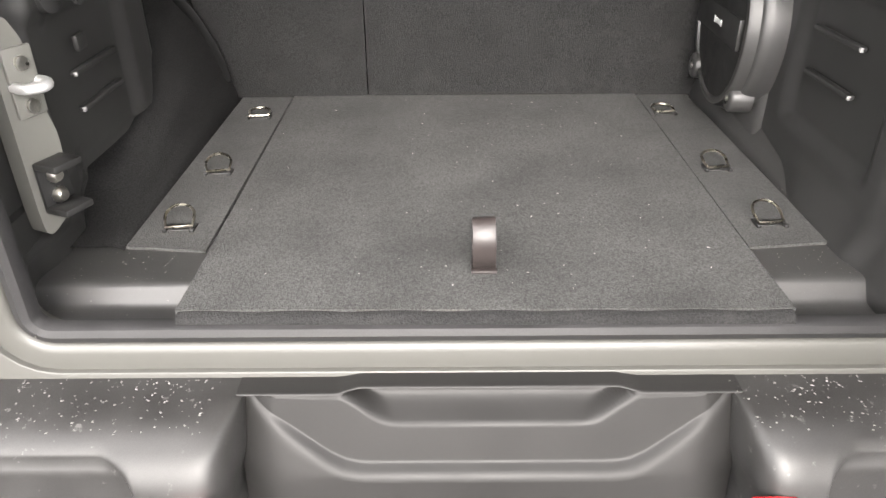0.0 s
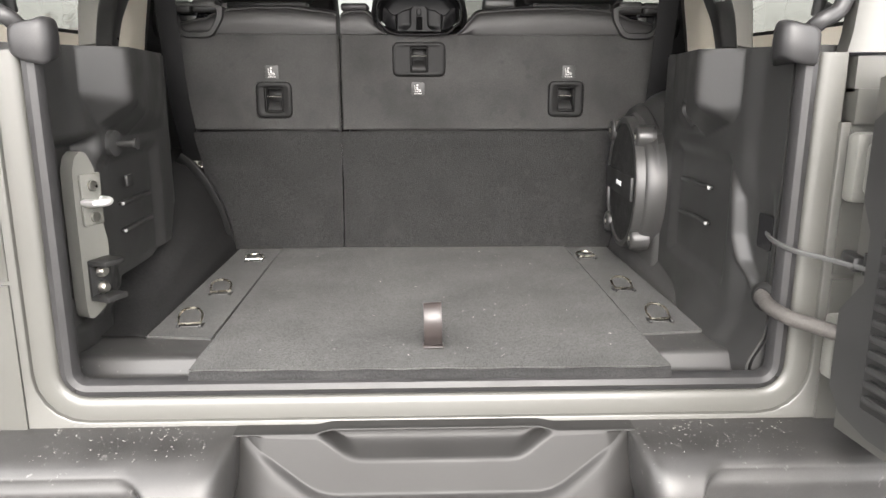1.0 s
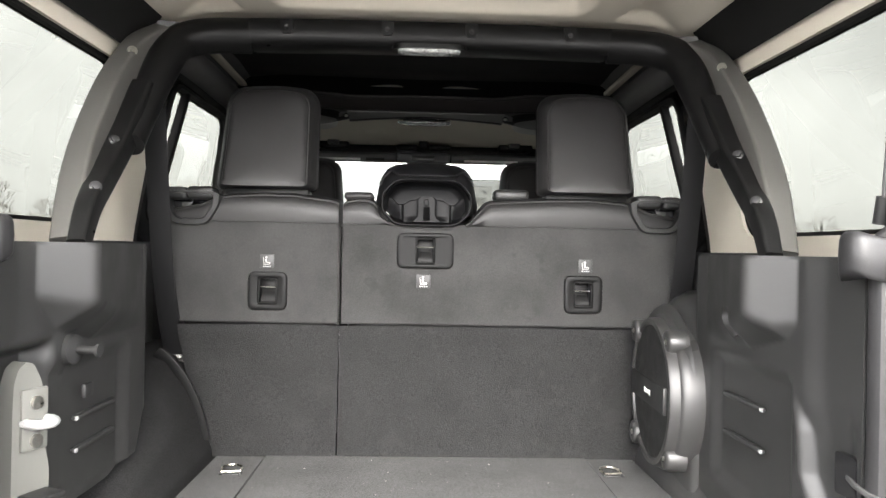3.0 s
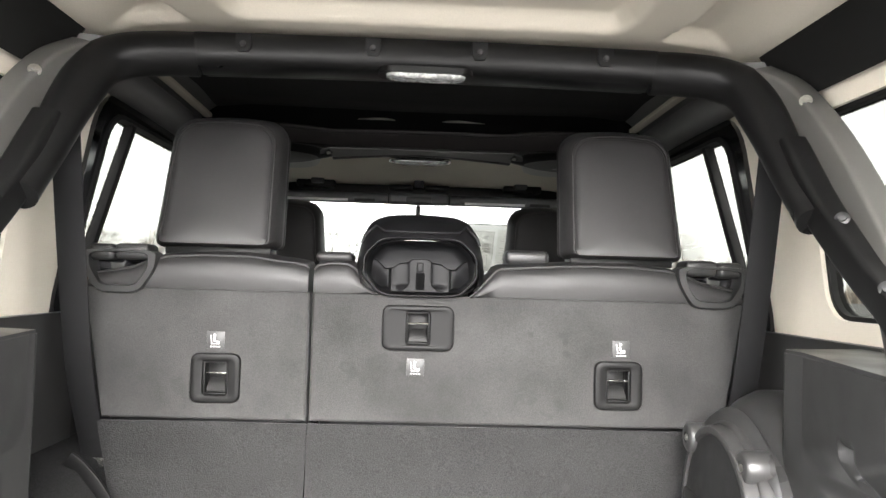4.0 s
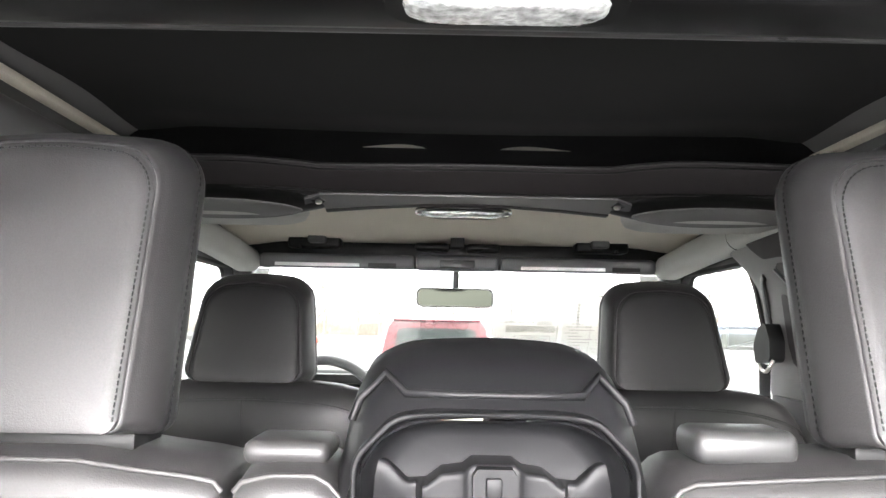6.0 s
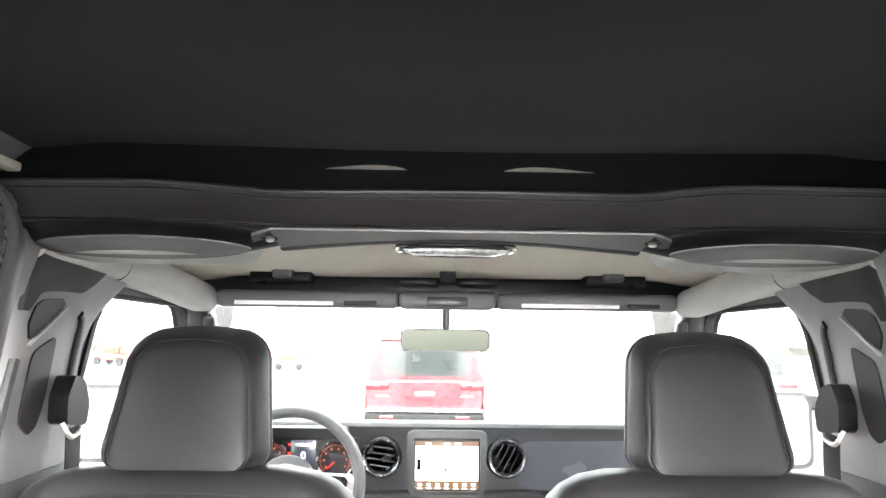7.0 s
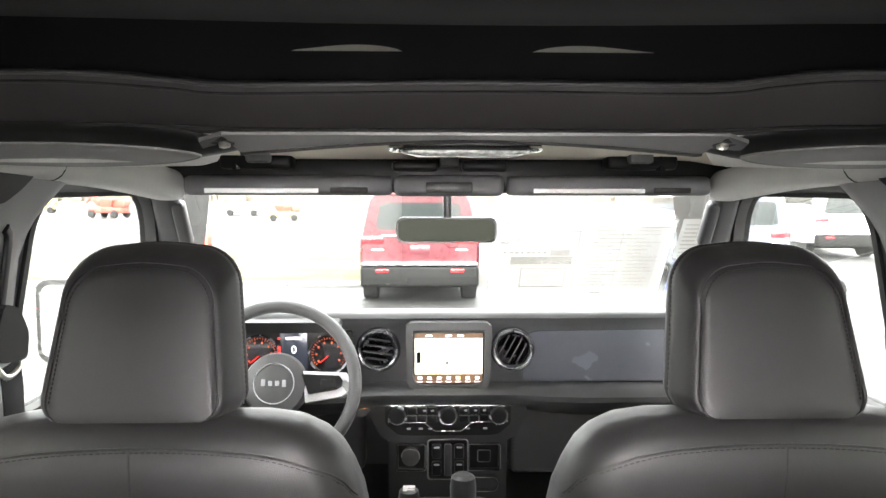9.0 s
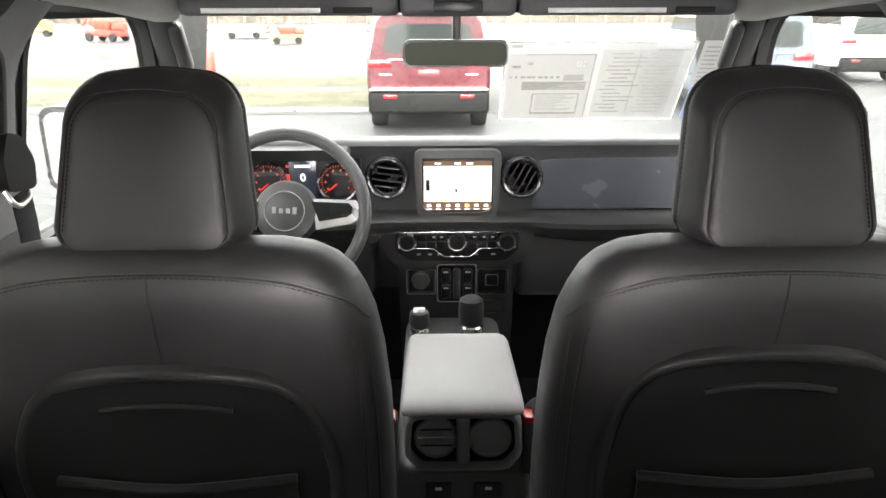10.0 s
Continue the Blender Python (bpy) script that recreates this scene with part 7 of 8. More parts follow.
# round vents
def vent(cx, tilt):
    v = thing("air_vent", "round dashboard vent with chrome ring", "air vent", "dashboard vents", at=(cx, 2.71, 1.335))
    c = (cx, 2.715, 1.335)
    bm = nb()
    lathe(bm, [(0.0465, 0.0), (0.0485, 0.013), (0.0500, 0.017), (0.0488, 0.0195), (0.0468, 0.018), (0.0455, 0.0)], c, (0, -1, 0), 40)
    part("chrome_ring", bm, DARK_CHROME, v, "chrome ring")
    bm = nb()
    lathe(bm, [(0.055, -0.02), (0.0575, 0.0), (0.057, 0.010), (0.0535, 0.015), (0.0505, 0.014), (0.049, 0.0), (0.049, -0.02)], c, (0, -1, 0), 40)
    part("surround", bm, GLOSS, v)
    bm = nb()
    lathe(bm, [(0.0462, 0.0), (0.0458, 0.015), (0.0435, 0.0165), (0.0400, 0.012), (0.0385, 0.0), (0.0385, -0.008)], c, (0, -1, 0), 40)
    part("inner_ring", bm, GLOSS, v)
    bm = nb()
    lathe(bm, [(0.0, -0.008), (0.043, -0.008), (0.043, -0.004), (0.0, -0.004)], c, (0, -1, 0), 32)
    part("throat", bm, BLACK, v)
    for i in (-1.5, -0.5, 0.5, 1.5):
        bm = nb()
        h = math.sqrt(max(0.0, 0.038 ** 2 - (i * 0.0165) ** 2))
        t = nb()
        rbox(t, (0, 0, i * 0.0165), (2 * h, 0.014, 0.0026), 0.001)
        merge(bm, t, Matrix.Translation((cx, 2.708, 1.335)) @ Euler((0, radians(tilt), 0)).to_matrix().to_4x4())
        part("vane", bm, SATIN, v)


vent(-0.1725, 8)
vent(0.1725, -62)

# screen
hu = thing("infotainment_screen", "lit map touchscreen in a dark bezel on the dashboard", "screen", at=(0.006, 2.70, 1.30))
bm = nb()
SX, SZ = 0.0075, 1.318
plate(bm, [(SX + a, SZ + b) for a, b in dense([(0.104, -0.088), (0.110, 0.08), (0.095, 0.092), (-0.095, 0.092), (-0.110, 0.08), (-0.104, -0.088)], 4, 0.2)], [(SX + a, SZ + b) for a, b in dense([(0.091, -0.07), (0.091, 0.067), (0.09, 0.0715), (-0.09, 0.0715), (-0.091, 0.067), (-0.091, -0.07)], 4, 0.2)], "y", 2.682, 2.73)
part("bezel", bm, SATIN, hu)
bm = nb()
rbox(bm, (SX, 2.70, SZ), (0.188, 0.012, 0.148), 0.002)
part("black_border", bm, BLACK, hu)
MAPGLOW = glowing("map_screen_glow", (0.86, 0.87, 0.73), 0.036)
BARGLOW = glowing("dark_bar_glow", (0.06, 0.035, 0.02), 0.06)
ORANGE = glowing("orange_icon_glow", (0.9, 0.35, 0.12), 0.10)
bm = nb()
rbox(bm, (SX, 2.6925, SZ + 0.003), (0.172, 0.002, 0.092), 0)
part("map", bm, MAPGLOW, hu, "bright map view")
bm = nb()
rbox(bm, (SX, 2.6925, SZ + 0.056), (0.172, 0.002, 0.012), 0)
part("menu_bar", bm, BARGLOW, hu)
bm = nb()
rbox(bm, (SX, 2.6925, SZ - 0.055), (0.172, 0.002, 0.022), 0)
part("menu_bar", bm, BARGLOW, hu)
for i in range(7):
    bm = nb()
    rbox(bm, (SX - 0.073 + i * 0.0243, 2.691, SZ - 0.053), (0.010, 0.001, 0.007), 0)
    part("icon", bm, WHITEGLOW, hu)
    bm = nb()
    rbox(bm, (SX - 0.073 + i * 0.0243, 2.691, SZ - 0.0625), (0.014, 0.001, 0.002), 0)
    part("caption_bar", bm, WHITEGLOW, hu)
for x in (-0.05, 0.0, 0.03):
    bm = nb()
    rbox(bm, (SX + x, 2.691, SZ + 0.056), (0.016, 0.001, 0.004), 0)
    part("caption_bar", bm, WHITEGLOW, hu)
bm = nb()
rbox(bm, (SX - 0.035, 2.691, SZ - 0.040), (0.03, 0.001, 0.004), 0)
rbox(bm, (SX + 0.045, 2.691, SZ - 0.040), (0.02, 0.001, 0.004), 0)
rbox(bm, (SX + 0.0243, 2.6905, SZ - 0.053), (0.011, 0.001, 0.008), 0)
part("orange_icon", bm, ORANGE, hu)
bm = nb()
rbox(bm, (SX - 0.076, 2.691, SZ + 0.0), (0.010, 0.001, 0.028), 0)
rbox(bm, (SX - 0.004, 2.691, SZ - 0.014), (0.005, 0.001, 0.011), 0)
part("map_marker", bm, GLOSS, hu)

# climate panel
cp = thing("climate_panel", "black climate control panel with silver-rimmed knobs", "control panel", at=(0.006, 2.72, 1.17))
bm = nb()
prism(bm, dense([(0.006 + a, 1.170 + b) for a, b in ((0.19, 0.05), (0.205, 0.0), (0.17, -0.062), (0.10, -0.075), (-0.10, -0.075), (-0.17, -0.062), (-0.20, 0.0), (-0.19, 0.05))], 4, 0.22), "y", 2.69, 2.80, 0.006, 3)
part("surround", bm, SATIN, cp, "black surround")
bm = nb()
prism(bm, dense([(0.006 + a, 1.170 + b) for a, b in ((0.160, 0.030), (0.160, -0.022), (0.125, -0.052), (-0.125, -0.052), (-0.160, -0.022), (-0.160, 0.030))], 3, 0.15), "y", 2.683, 2.70, 0.004)
part("face", bm, BLACK, cp)
bm = nb()
y = 2.6815
line = [(-0.150, 0.026), (0.150, 0.026), (0.152, -0.016), (0.060, -0.018), (0.034, -0.040), (-0.034, -0.040), (-0.060, -0.018), (-0.152, -0.016)]
sweep(bm, [(0.006 + a, y, 1.170 + b) for a, b in line], rrect(0.0024, 0.003, 0.0009, 2), closed=True, up=(0, -1, 0))
part("silver_outline", bm, DARK_CHROME, cp)
for dx, r in ((-0.129, 0.021), (0.0, 0.021), (0.129, 0.021)):
    bm = nb()
    lathe(bm, [(r * 1.18, 0.0), (r * 1.18, 0.010), (r * 1.1, 0.0125), (r * 0.98, 0.012), (r * 0.98, 0.0)], (0.006 + dx, 2.683, 1.172), (0, -1, 0), 24)
    part("knob_ring", bm, DARK_CHROME, cp)
    bm = nb()
    lathe(bm, [(r, 0.0), (r * 0.97, 0.016), (r * 0.85, 0.019), (0.0, 0.019)], (0.006 + dx, 2.683, 1.172), (0, -1, 0), 24)
    part("knob", bm, BLACK, cp)
for sgn in (-1, 1):
    for i in range(3):
        for j in range(2):
            bm = nb()
            rbox(bm, (0.006 + sgn * (0.040 + i * 0.026), 2.682, 1.183 - j * 0.021), (0.024, 0.006, 0.018), 0.002)
            part("button", bm, BLACK, cp)
for x in (-0.10, -0.07, -0.045, 0.05, 0.095):
    bm = nb()
    rbox(bm, (0.006 + x, 2.6825, 1.136), (0.010, 0.002, 0.004), 0)
    part("button_print", bm, VENT_GREY, cp)
for x in (-0.06, -0.04, 0.045, 0.07, 0.092):
    bm = nb()
    rbox(bm, (0.006 + x, 2.678, 1.184), (0.008, 0.001, 0.004), 0)
    part("button_print", bm, VENT_GREY, cp)
bm = nb()
lathe(bm, [(0.0, 0.0), (0.021, 0.0), (0.020, 0.008), (0.0, 0.009)], (-0.215, 2.70, 1.185), (0, -1, 0), 20)
stt = solo("start_button", bm, DASH, "round black engine start button with orange lamp", "button")
bm = nb()
rbox(bm, (-0.207, 2.690, 1.192), (0.004, 0.002, 0.010), 0.0005)
part("lamp", bm, ORANGE, stt)

# lower stack
stck = thing("switch_panel", "black window switch panel below the climate controls", "switch panel", at=(0.006, 2.69, 1.05))
bm = nb()
prism(bm, dense([(0.006 + a, 1.02 + b) for a, b in ((0.155, 0.10), (0.15, -0.22), (-0.15, -0.22), (-0.155, 0.10))], 3, 0.1), "y", 2.71, 2.84, 0.01, 3)
part("stack_body", bm, SATIN, stck)
for x, w in ((-0.088, 0.078), (0.10, 0.085)):
    bm = nb()
    plate(bm, [(x + a, 1.055 + b) for a, b in rrect(w, 0.072, 0.008)], [(x + a, 1.055 + b) for a, b in rrect(w - 0.004, 0.068, 0.006)], "y", 2.694, 2.715)
    part("frame", bm, CHROME, stck)
    bm = nb()
    rbox(bm, (x, 2.708, 1.055), (w - 0.01, 0.012, 0.062), 0.003)
    part("insert", bm, BLACK, stck)
bm = nb()
lathe(bm, [(0.0, 0.0), (0.024, 0.0), (0.023, 0.010), (0.019, 0.012), (0.0, 0.012)], (-0.090, 2.702, 1.057), (0, -1, 0), 24)
part("socket_cap", bm, PLASTIC, stck, "round socket cap")
bm = nb()
plate(bm, [(0.10 + a, 1.057 + b) for a, b in rrect(0.036, 0.034, 0.006)], [(0.10 + a, 1.057 + b) for a, b in rrect(0.030, 0.028, 0.004)], "y", 2.70, 2.704)
part("port_outline", bm, CHROME, stck)
bm = nb()
prism(bm, dense([(0.006 + a, 1.052 + b) for a, b in ((0.05, 0.052), (0.05, -0.05), (-0.05, -0.05), (-0.05, 0.052))], 3, 0.12), "y", 2.69, 2.715, 0.003)
part("switch_bezel", bm, BLACK, stck)
bm = nb()
plate(bm, [(0.006 + a, 1.053 + b) for a, b in rrect(0.106, 0.108, 0.008)], [(0.006 + a, 1.053 + b) for a, b in rrect(0.099, 0.101, 0.007)], "y", 2.687, 2.70)
part("switch_outline", bm, CHROME, stck)
for x in (-0.028, 0.030):
    for z in (1.075, 1.030):
        bm = nb()
        rbox(bm, (0.005 + x, 2.688, z), (0.024, 0.016, 0.038), 0.005, 3)
        part("window_switch", bm, BLACK, stck)
        bm = nb()
        rbox(bm, (0.005 + x, 2.6795, z + 0.012), (0.014, 0.001, 0.004), 0)
        part("switch_print", bm, VENT_GREY, stck)
bm = nb()
rbox(bm, (0.006, 2.688, 1.052), (0.018, 0.014, 0.085), 0.004)
part("lock_switch", bm, DASH, stck)
bm = nb()
plate(bm, [(0.10 + a, 0.985 + b) for a, b in rrect(0.075, 0.04, 0.016)], [(0.10 + a, 0.985 + b) for a, b in rrect(0.070, 0.035, 0.0145)], "y", 2.69, 2.715)
part("lower_bezel", bm, CHROME, stck)

# shifters
def shifter(x, y, z, r, h, label):
    s = thing("gear_lever", label, "gear lever", "gear levers", at=(x, y, z - 0.15))
    bm = nb()
    lathe(bm, [(r * 0.75, 0.0), (r, 0.012), (r * 1.02, h * 0.6), (r * 0.92, h * 0.9), (r * 0.6, h), (0.0, h)], (x, y, z), (0, 0, 1), 24)
    part("knob", bm, DASH, s, "black leather knob")
    bm = nb()
    lathe(bm, [(0.0, -0.05), (r * 0.62, -0.05), (r * 0.66, -0.02), (r * 0.95, -0.015), (r * 0.97, 0.0), (r * 0.8, 0.006), (0, 0.006)], (x, y, z), (0, 0, 1), 24)
    part("chrome_collar", bm, CHROME, s, "chrome collar")
    bm = nb()
    lathe(bm, [(r * 1.3, -0.2), (r * 0.9, -0.11), (r * 0.66, -0.05), (0, -0.05)], (x, y, z), (0, 0, 1), 20)
    part("gaiter", bm, DASH, s)


shifter(0.035, 2.50, 1.015, 0.030, 0.075, "main gear lever with black leather knob")
shifter(-0.090, 2.50, 1.008, 0.024, 0.048, "short transfer lever with black knob")
bm = nb()
rbox(bm, (-0.090, 2.50, 1.0565), (0.028, 0.028, 0.003), 0.001)
solo("lever_cap", bm, SILVER, "silver cap on the transfer lever", "cap")

# console
cs = thing("centre_console", "black centre console with padded armrest and rear vents", "centre console", at=(0, 2.2, 0.65))
bm = nb()
rbox(bm, (-0.005, 2.36, 0.80), (0.25, 0.72, 0.30), 0.03, 3)
part("tunnel", bm, DARK_GREY, cs)
bm = nb()
lo = []
for y, k, top in ((1.986, 0.93, 1.0795), (1.9875, 0.965, 1.0825), (1.992, 0.988, 1.0862), (2.002, 1.0, 1.0900), (2.020, 1.002, 1.0932), (2.05, 1.0, 1.0955), (2.14, 0.985, 1.099), (2.24, 0.955, 1.103), (2.26, 0.92, 1.102), (2.272, 0.86, 1.099), (2.278, 0.78, 1.094)):
    h = top - 1.076
    lo.append([V((-0.006 + a * k, y, 1.076 + h / 2 + b)) for a, b in rrect(0.216, h, min(0.011, h * 0.48), 5)])
loft(bm, lo)
part("armrest", bm, ARMREST, cs, "padded armrest lid with daylight put into its grey", smooth=60)
VC, VZ = -0.004, 1.020
bm = nb()
oc_ = dense([(VC + a, VZ + b) for a, b in ((0.101, 0.054), (0.106, -0.028), (0.080, -0.064), (-0.080, -0.064), (-0.106, -0.028), (-0.101, 0.054))], 4, 0.2)
ic_ = dense([(VC + a, VZ + b) for a, b in ((0.089, 0.043), (0.094, -0.024), (0.072, -0.052), (-0.072, -0.052), (-0.094, -0.024), (-0.089, 0.043))], 4, 0.2)
t = nb()
mid = [tuple(V(p).lerp(V(q), 0.35)) for p, q in zip(oc_, ic_)]
loft(t, [[V((a, y, b)) for a, b in q] for q, y in ((oc_, 2.06), (oc_, 1.998), (mid, 1.992), ([tuple(V(p).lerp(V(q), 0.75)) for p, q in zip(oc_, ic_)], 1.993), (ic_, 2.0), (ic_, 2.06))], cap=False)
merge(bm, t)
part("vent_surround", bm, VENT_TRIM, cs, "dark grey vent surround")
bm = nb()
prism(bm, ic_, "y", 2.010, 2.05)
part("vent_face", bm, BLACK, cs)
bm = nb()
rbox(bm, (VC, 2.006, VZ - 0.003), (0.024, 0.024, 0.094), 0.008, 3)
part("vent_bridge", bm, VENT_TRIM, cs)
for sgn in (-1, 1):
    c = (VC + sgn * 0.0475, 2.008, VZ)
    bm = nb()
    lathe(bm, [(0.0335, -0.004), (0.039, -0.004), (0.039, 0.006), (0.036, 0.008), (0.0335, 0.004)], c, (0, -1, 0), 32)
    part("vent_ring", bm, VENT_TRIM, cs)
    bm = nb()
    if sgn < 0:
        lathe(bm, [(0.0, -0.012), (0.034, -0.012), (0.034, -0.010), (0.0, -0.010)], c, (0, -1, 0), 32)
        part("vent_throat", bm, SHADE_BLACK, cs)
        for i in (-1, 0, 1):
            bm = nb()
            h = math.sqrt(0.033 ** 2 - (i * 0.016) ** 2)
            rbox(bm, (c[0], c[1] - 0.001, c[2] + i * 0.016), (2 * h, 0.010, 0.003), 0.001, rot=(-25, 0, 0))
            part("vent_vane", bm, GLOSS if i else SILVER, cs)
    else:
        lathe(bm, [(0.0, 0.002), (0.027, 0.002), (0.031, 0.0), (0.0335, -0.002)], c, (0, -1, 0), 32)
        part("vent_disc", bm, SATIN, cs)
bm = nb()
rbox(bm, (-0.003, 2.03, 0.887), (0.21, 0.05, 0.12), 0.01, 3)
part("rear_face", bm, DARK_GREY, cs)
for sgn in (-1, 1):
    bm = nb()
    rbox(bm, (-0.003 + sgn * 0.045, 2.0, 0.915), (0.05, 0.012, 0.03), 0.004)
    sw_ = part("rear_switch", bm, DASH, cs)
    bm = nb()
    rbox(bm, (-0.003 + sgn * 0.045, 1.993, 0.922), (0.012, 0.001, 0.006), 0)
    part("switch_print", bm, WHITE, sw_)

# ================= front seats =================
def front_seat(cx):
    s = thing("bucket_seat", "black leather front bucket seat with stitched back", "car seat", "front seats", at=(cx, 1.95, 0.75))
    m = 1 if cx < 0 else -1   # inner side
    # backrest from below: shoulders rounded, leaning back towards the rear
    bm = nb()
    lo = []
    for z, w, y0, d in ((0.80, 0.56, 1.79, 0.14), (0.95, 0.57, 1.765, 0.15), (1.10, 0.572, 1.742, 0.155), (1.22, 0.568, 1.726, 0.15), (1.30, 0.556, 1.717, 0.145), (1.36, 0.535, 1.713, 0.14), (1.395, 0.512, 1.713, 0.13), (1.420, 0.485, 1.717, 0.12), (1.438, 0.45, 1.723, 0.105), (1.452, 0.40, 1.732, 0.085), (1.461, 0.33, 1.742, 0.06), (1.465, 0.25, 1.752, 0.03)):
        lo.append([V((cx + a, y0 + d / 2 + b, z)) for a, b in rrect(w, d, min(0.055, d * 0.42), 6)])
    loft(bm, lo)
    back = part("backrest", bm, SHADED_LEATHER, s, "black leather backrest", smooth=60)
    shape = nb()
    loft(shape, lo)
    seam = snap(shape, [p for p in curve([(cx - 0.262, 1.73, 1.365), (cx - 0.232, 1.73, 1.400), (cx - 0.165, 1.73, 1.424), (cx - 0.06, 1.73, 1.434), (cx + 0.06, 1.73, 1.434), (cx + 0.165, 1.73, 1.424), (cx + 0.232, 1.73, 1.400), (cx + 0.262, 1.73, 1.365)], 10)], (0, 1, 0), 0.0004)
    bm = nb()
    dashes(bm, [p + V((0, -0.0004, -0.0045)) for p in seam], 0.0075, 0.005, 0.0017)
    part("stitching", bm, STITCH, back)
    bm = nb()
    sweep(bm, seam, rrect(0.0034, 0.0014, 0.0005, 2), up=(0, -1, 0.2))
    part("seam", bm, BLACK_RUBBER, back)
    bm = nb()
    sweep(bm, snap(shape, [(cx - m * 0.008 + m * 0.010 * k, 1.73, lerp(1.432, 1.308 + (0.0 if cx < 0 else 0.02), k)) for k in [i / 12 for i in range(13)]], (0, 1, 0), 0.0003), rrect(0.003, 0.0014, 0.0005, 2), up=(0, -1, 0))
    part("seam", bm, BLACK_RUBBER, back)
    for q, dx in ((m, 0.246), (m, 0.262), (-m, 0.250)):
        ln = snap(shape, curve([(cx + q * (dx - 0.006), 1.73, 1.362), (cx + q * dx, 1.73, 1.32), (cx + q * (dx + 0.006), 1.73, 1.20), (cx + q * (dx + 0.006), 1.73, 0.95)], 10), (0, 1, 0), 0.0006)
        bm = nb()
        sweep(bm, ln, ring(0.0019, 6))
        part("side_piping", bm, BLACK_RUBBER if dx < 0.26 else SHADED_LEATHER, back)
    shape.free()
    # map pocket: a padded arch over a soft net pocket
    bm = nb()
    dz = 0.0 if cx < 0 else 0.022
    ar_ = curve([(cx - 0.205, 1.742, 1.06), (cx - 0.208, 1.728, 1.16), (cx - 0.186, 1.722, 1.235 + dz), (cx - 0.150, 1.717, 1.279 + dz), (cx - 0.085, 1.7095, 1.300 + dz), (cx, 1.709, 1.305 + dz), (cx + 0.085, 1.7095, 1.300 + dz), (cx + 0.150, 1.717, 1.279 + dz), (cx + 0.186, 1.722, 1.235 + dz), (cx + 0.208, 1.728, 1.16), (cx + 0.205, 1.742, 1.06)], 6)
    sweep(bm, ar_, [(-0.008, 0.0), (-0.006, 0.005), (0.0, 0.0065), (0.006, 0.005), (0.010, 0.0), (0.012, -0.006), (-0.012, -0.006)], up=(0, -1, 0))
    part("pocket_frame", bm, SHADED_LEATHER, back, smooth=60)
    # hard shell panel inside the arch
    bm = nb()
    shell = [(p.x, p.z) for p in ar_]
    prism(bm, [(cx + (a - cx) * 0.97, b - 0.004) for a, b in shell], "y", 1.7115, 1.76)
    for vert in bm.verts:
        vert.co.y += 0.13 * max(0.0, 1.25 - vert.co.z)
    part("back_shell", bm, BLACK, back, "dark hard shell of the seat back")
    bm = nb()
    sweep(bm, curve([(cx - 0.085, 1.711, 1.252 + dz), (cx - 0.05, 1.709, 1.259 + dz), (cx, 1.708, 1.262 + dz), (cx + 0.05, 1.709, 1.259 + dz), (cx + 0.085, 1.711, 1.252 + dz)], 6), rrect(0.008, 0.006, 0.0025, 2), up=(0, -1, 0))
    part("grip_edge", bm, SHADED_LEATHER, back)
    bm = nb()
    sheet(bm, lambda u, v: V((cx + lerp(-0.158, 0.158, u), 1.724 + 0.035 * (1 - v) - 0.008 * math.sin(math.pi * u), lerp(0.88, 1.140, v) - 0.006 * math.sin(math.pi * u))), 12, 8, thick=0.006)
    part("map_pocket", bm, BLACK, back, "soft black map pocket")
    bm = nb()
    sweep(bm, curve([(cx - 0.16, 1.720, 1.142), (cx, 1.710, 1.134), (cx + 0.16, 1.720, 1.142)], 8), ring(0.007, 8))
    part("pocket_hem", bm, SHADED_LEATHER, back)
    bm = nb()
    rbox(bm, (cx, 2.12, 0.86), (0.48, 0.46, 0.14), 0.05, 4)
    part("cushion", bm, SHADED_LEATHER, s)
    # headrest
    hx = cx - 0.010 if cx < 0 else cx + 0.008
    hr = head_cushion(s, hx, 1.7325, 1.456, 0.292, 0.252, 0.224, 0.214, 0.060, 0.100, 0.023, 0.028, SHADED_LEATHER)
    for q in (-1, 1):
        bm = nb()
        lathe(bm, [(0.0, 0.0), (0.006, 0.0), (0.006, 0.06), (0.0, 0.06)], (hx + q * 0.062, 1.79, 1.415), (0, 0.1, 1), 10)
        part("post", bm, CHROME, hr)
    # buckle on the inner side
    bk = thing("belt_buckle", "black belt buckle with red button beside the console", "buckle", "belt buckles", at=(cx + m * 0.268, 2.05, 0.93))
    bm = nb()
    rbox(bm, (cx + m * 0.268, 2.03, 0.995), (0.022, 0.05, 0.11), 0.006, 3)
    part("case", bm, PLASTIC, bk)
    bm = nb()
    rbox(bm, (cx + m * 0.268, 2.022, 1.054), (0.018, 0.035, 0.012), 0.003)
    part("button", bm, RED, bk, "red release button")


front_seat(-0.400)
front_seat(0.380)

# outside mirrors
for s in (-1, 1):
    om = thing("door_mirror", "black exterior door mirror", "mirror", "door mirrors", at=(s * 0.90, 2.62, 1.35))
    bm = nb()
    prism(bm, [(s * 0.878 + a, 1.43 + b) for a, b in rrect(0.19, 0.20, 0.03, 4)], "y", 2.60, 2.68, 0.015, 3)
    part("shell", bm, PLASTIC, om)
    bm = nb()
    prism(bm, [(s * 0.878 + a, 1.43 + b) for a, b in rrect(0.165, 0.175, 0.025, 4)], "y", 2.594, 2.602)
    part("glass", bm, MIRROR, om)
    bm = nb()
    rbox(bm, (s * 0.77, 2.66, 1.38), (0.10, 0.05, 0.05), 0.015, 3)
    part("arm", bm, PLASTIC, om)

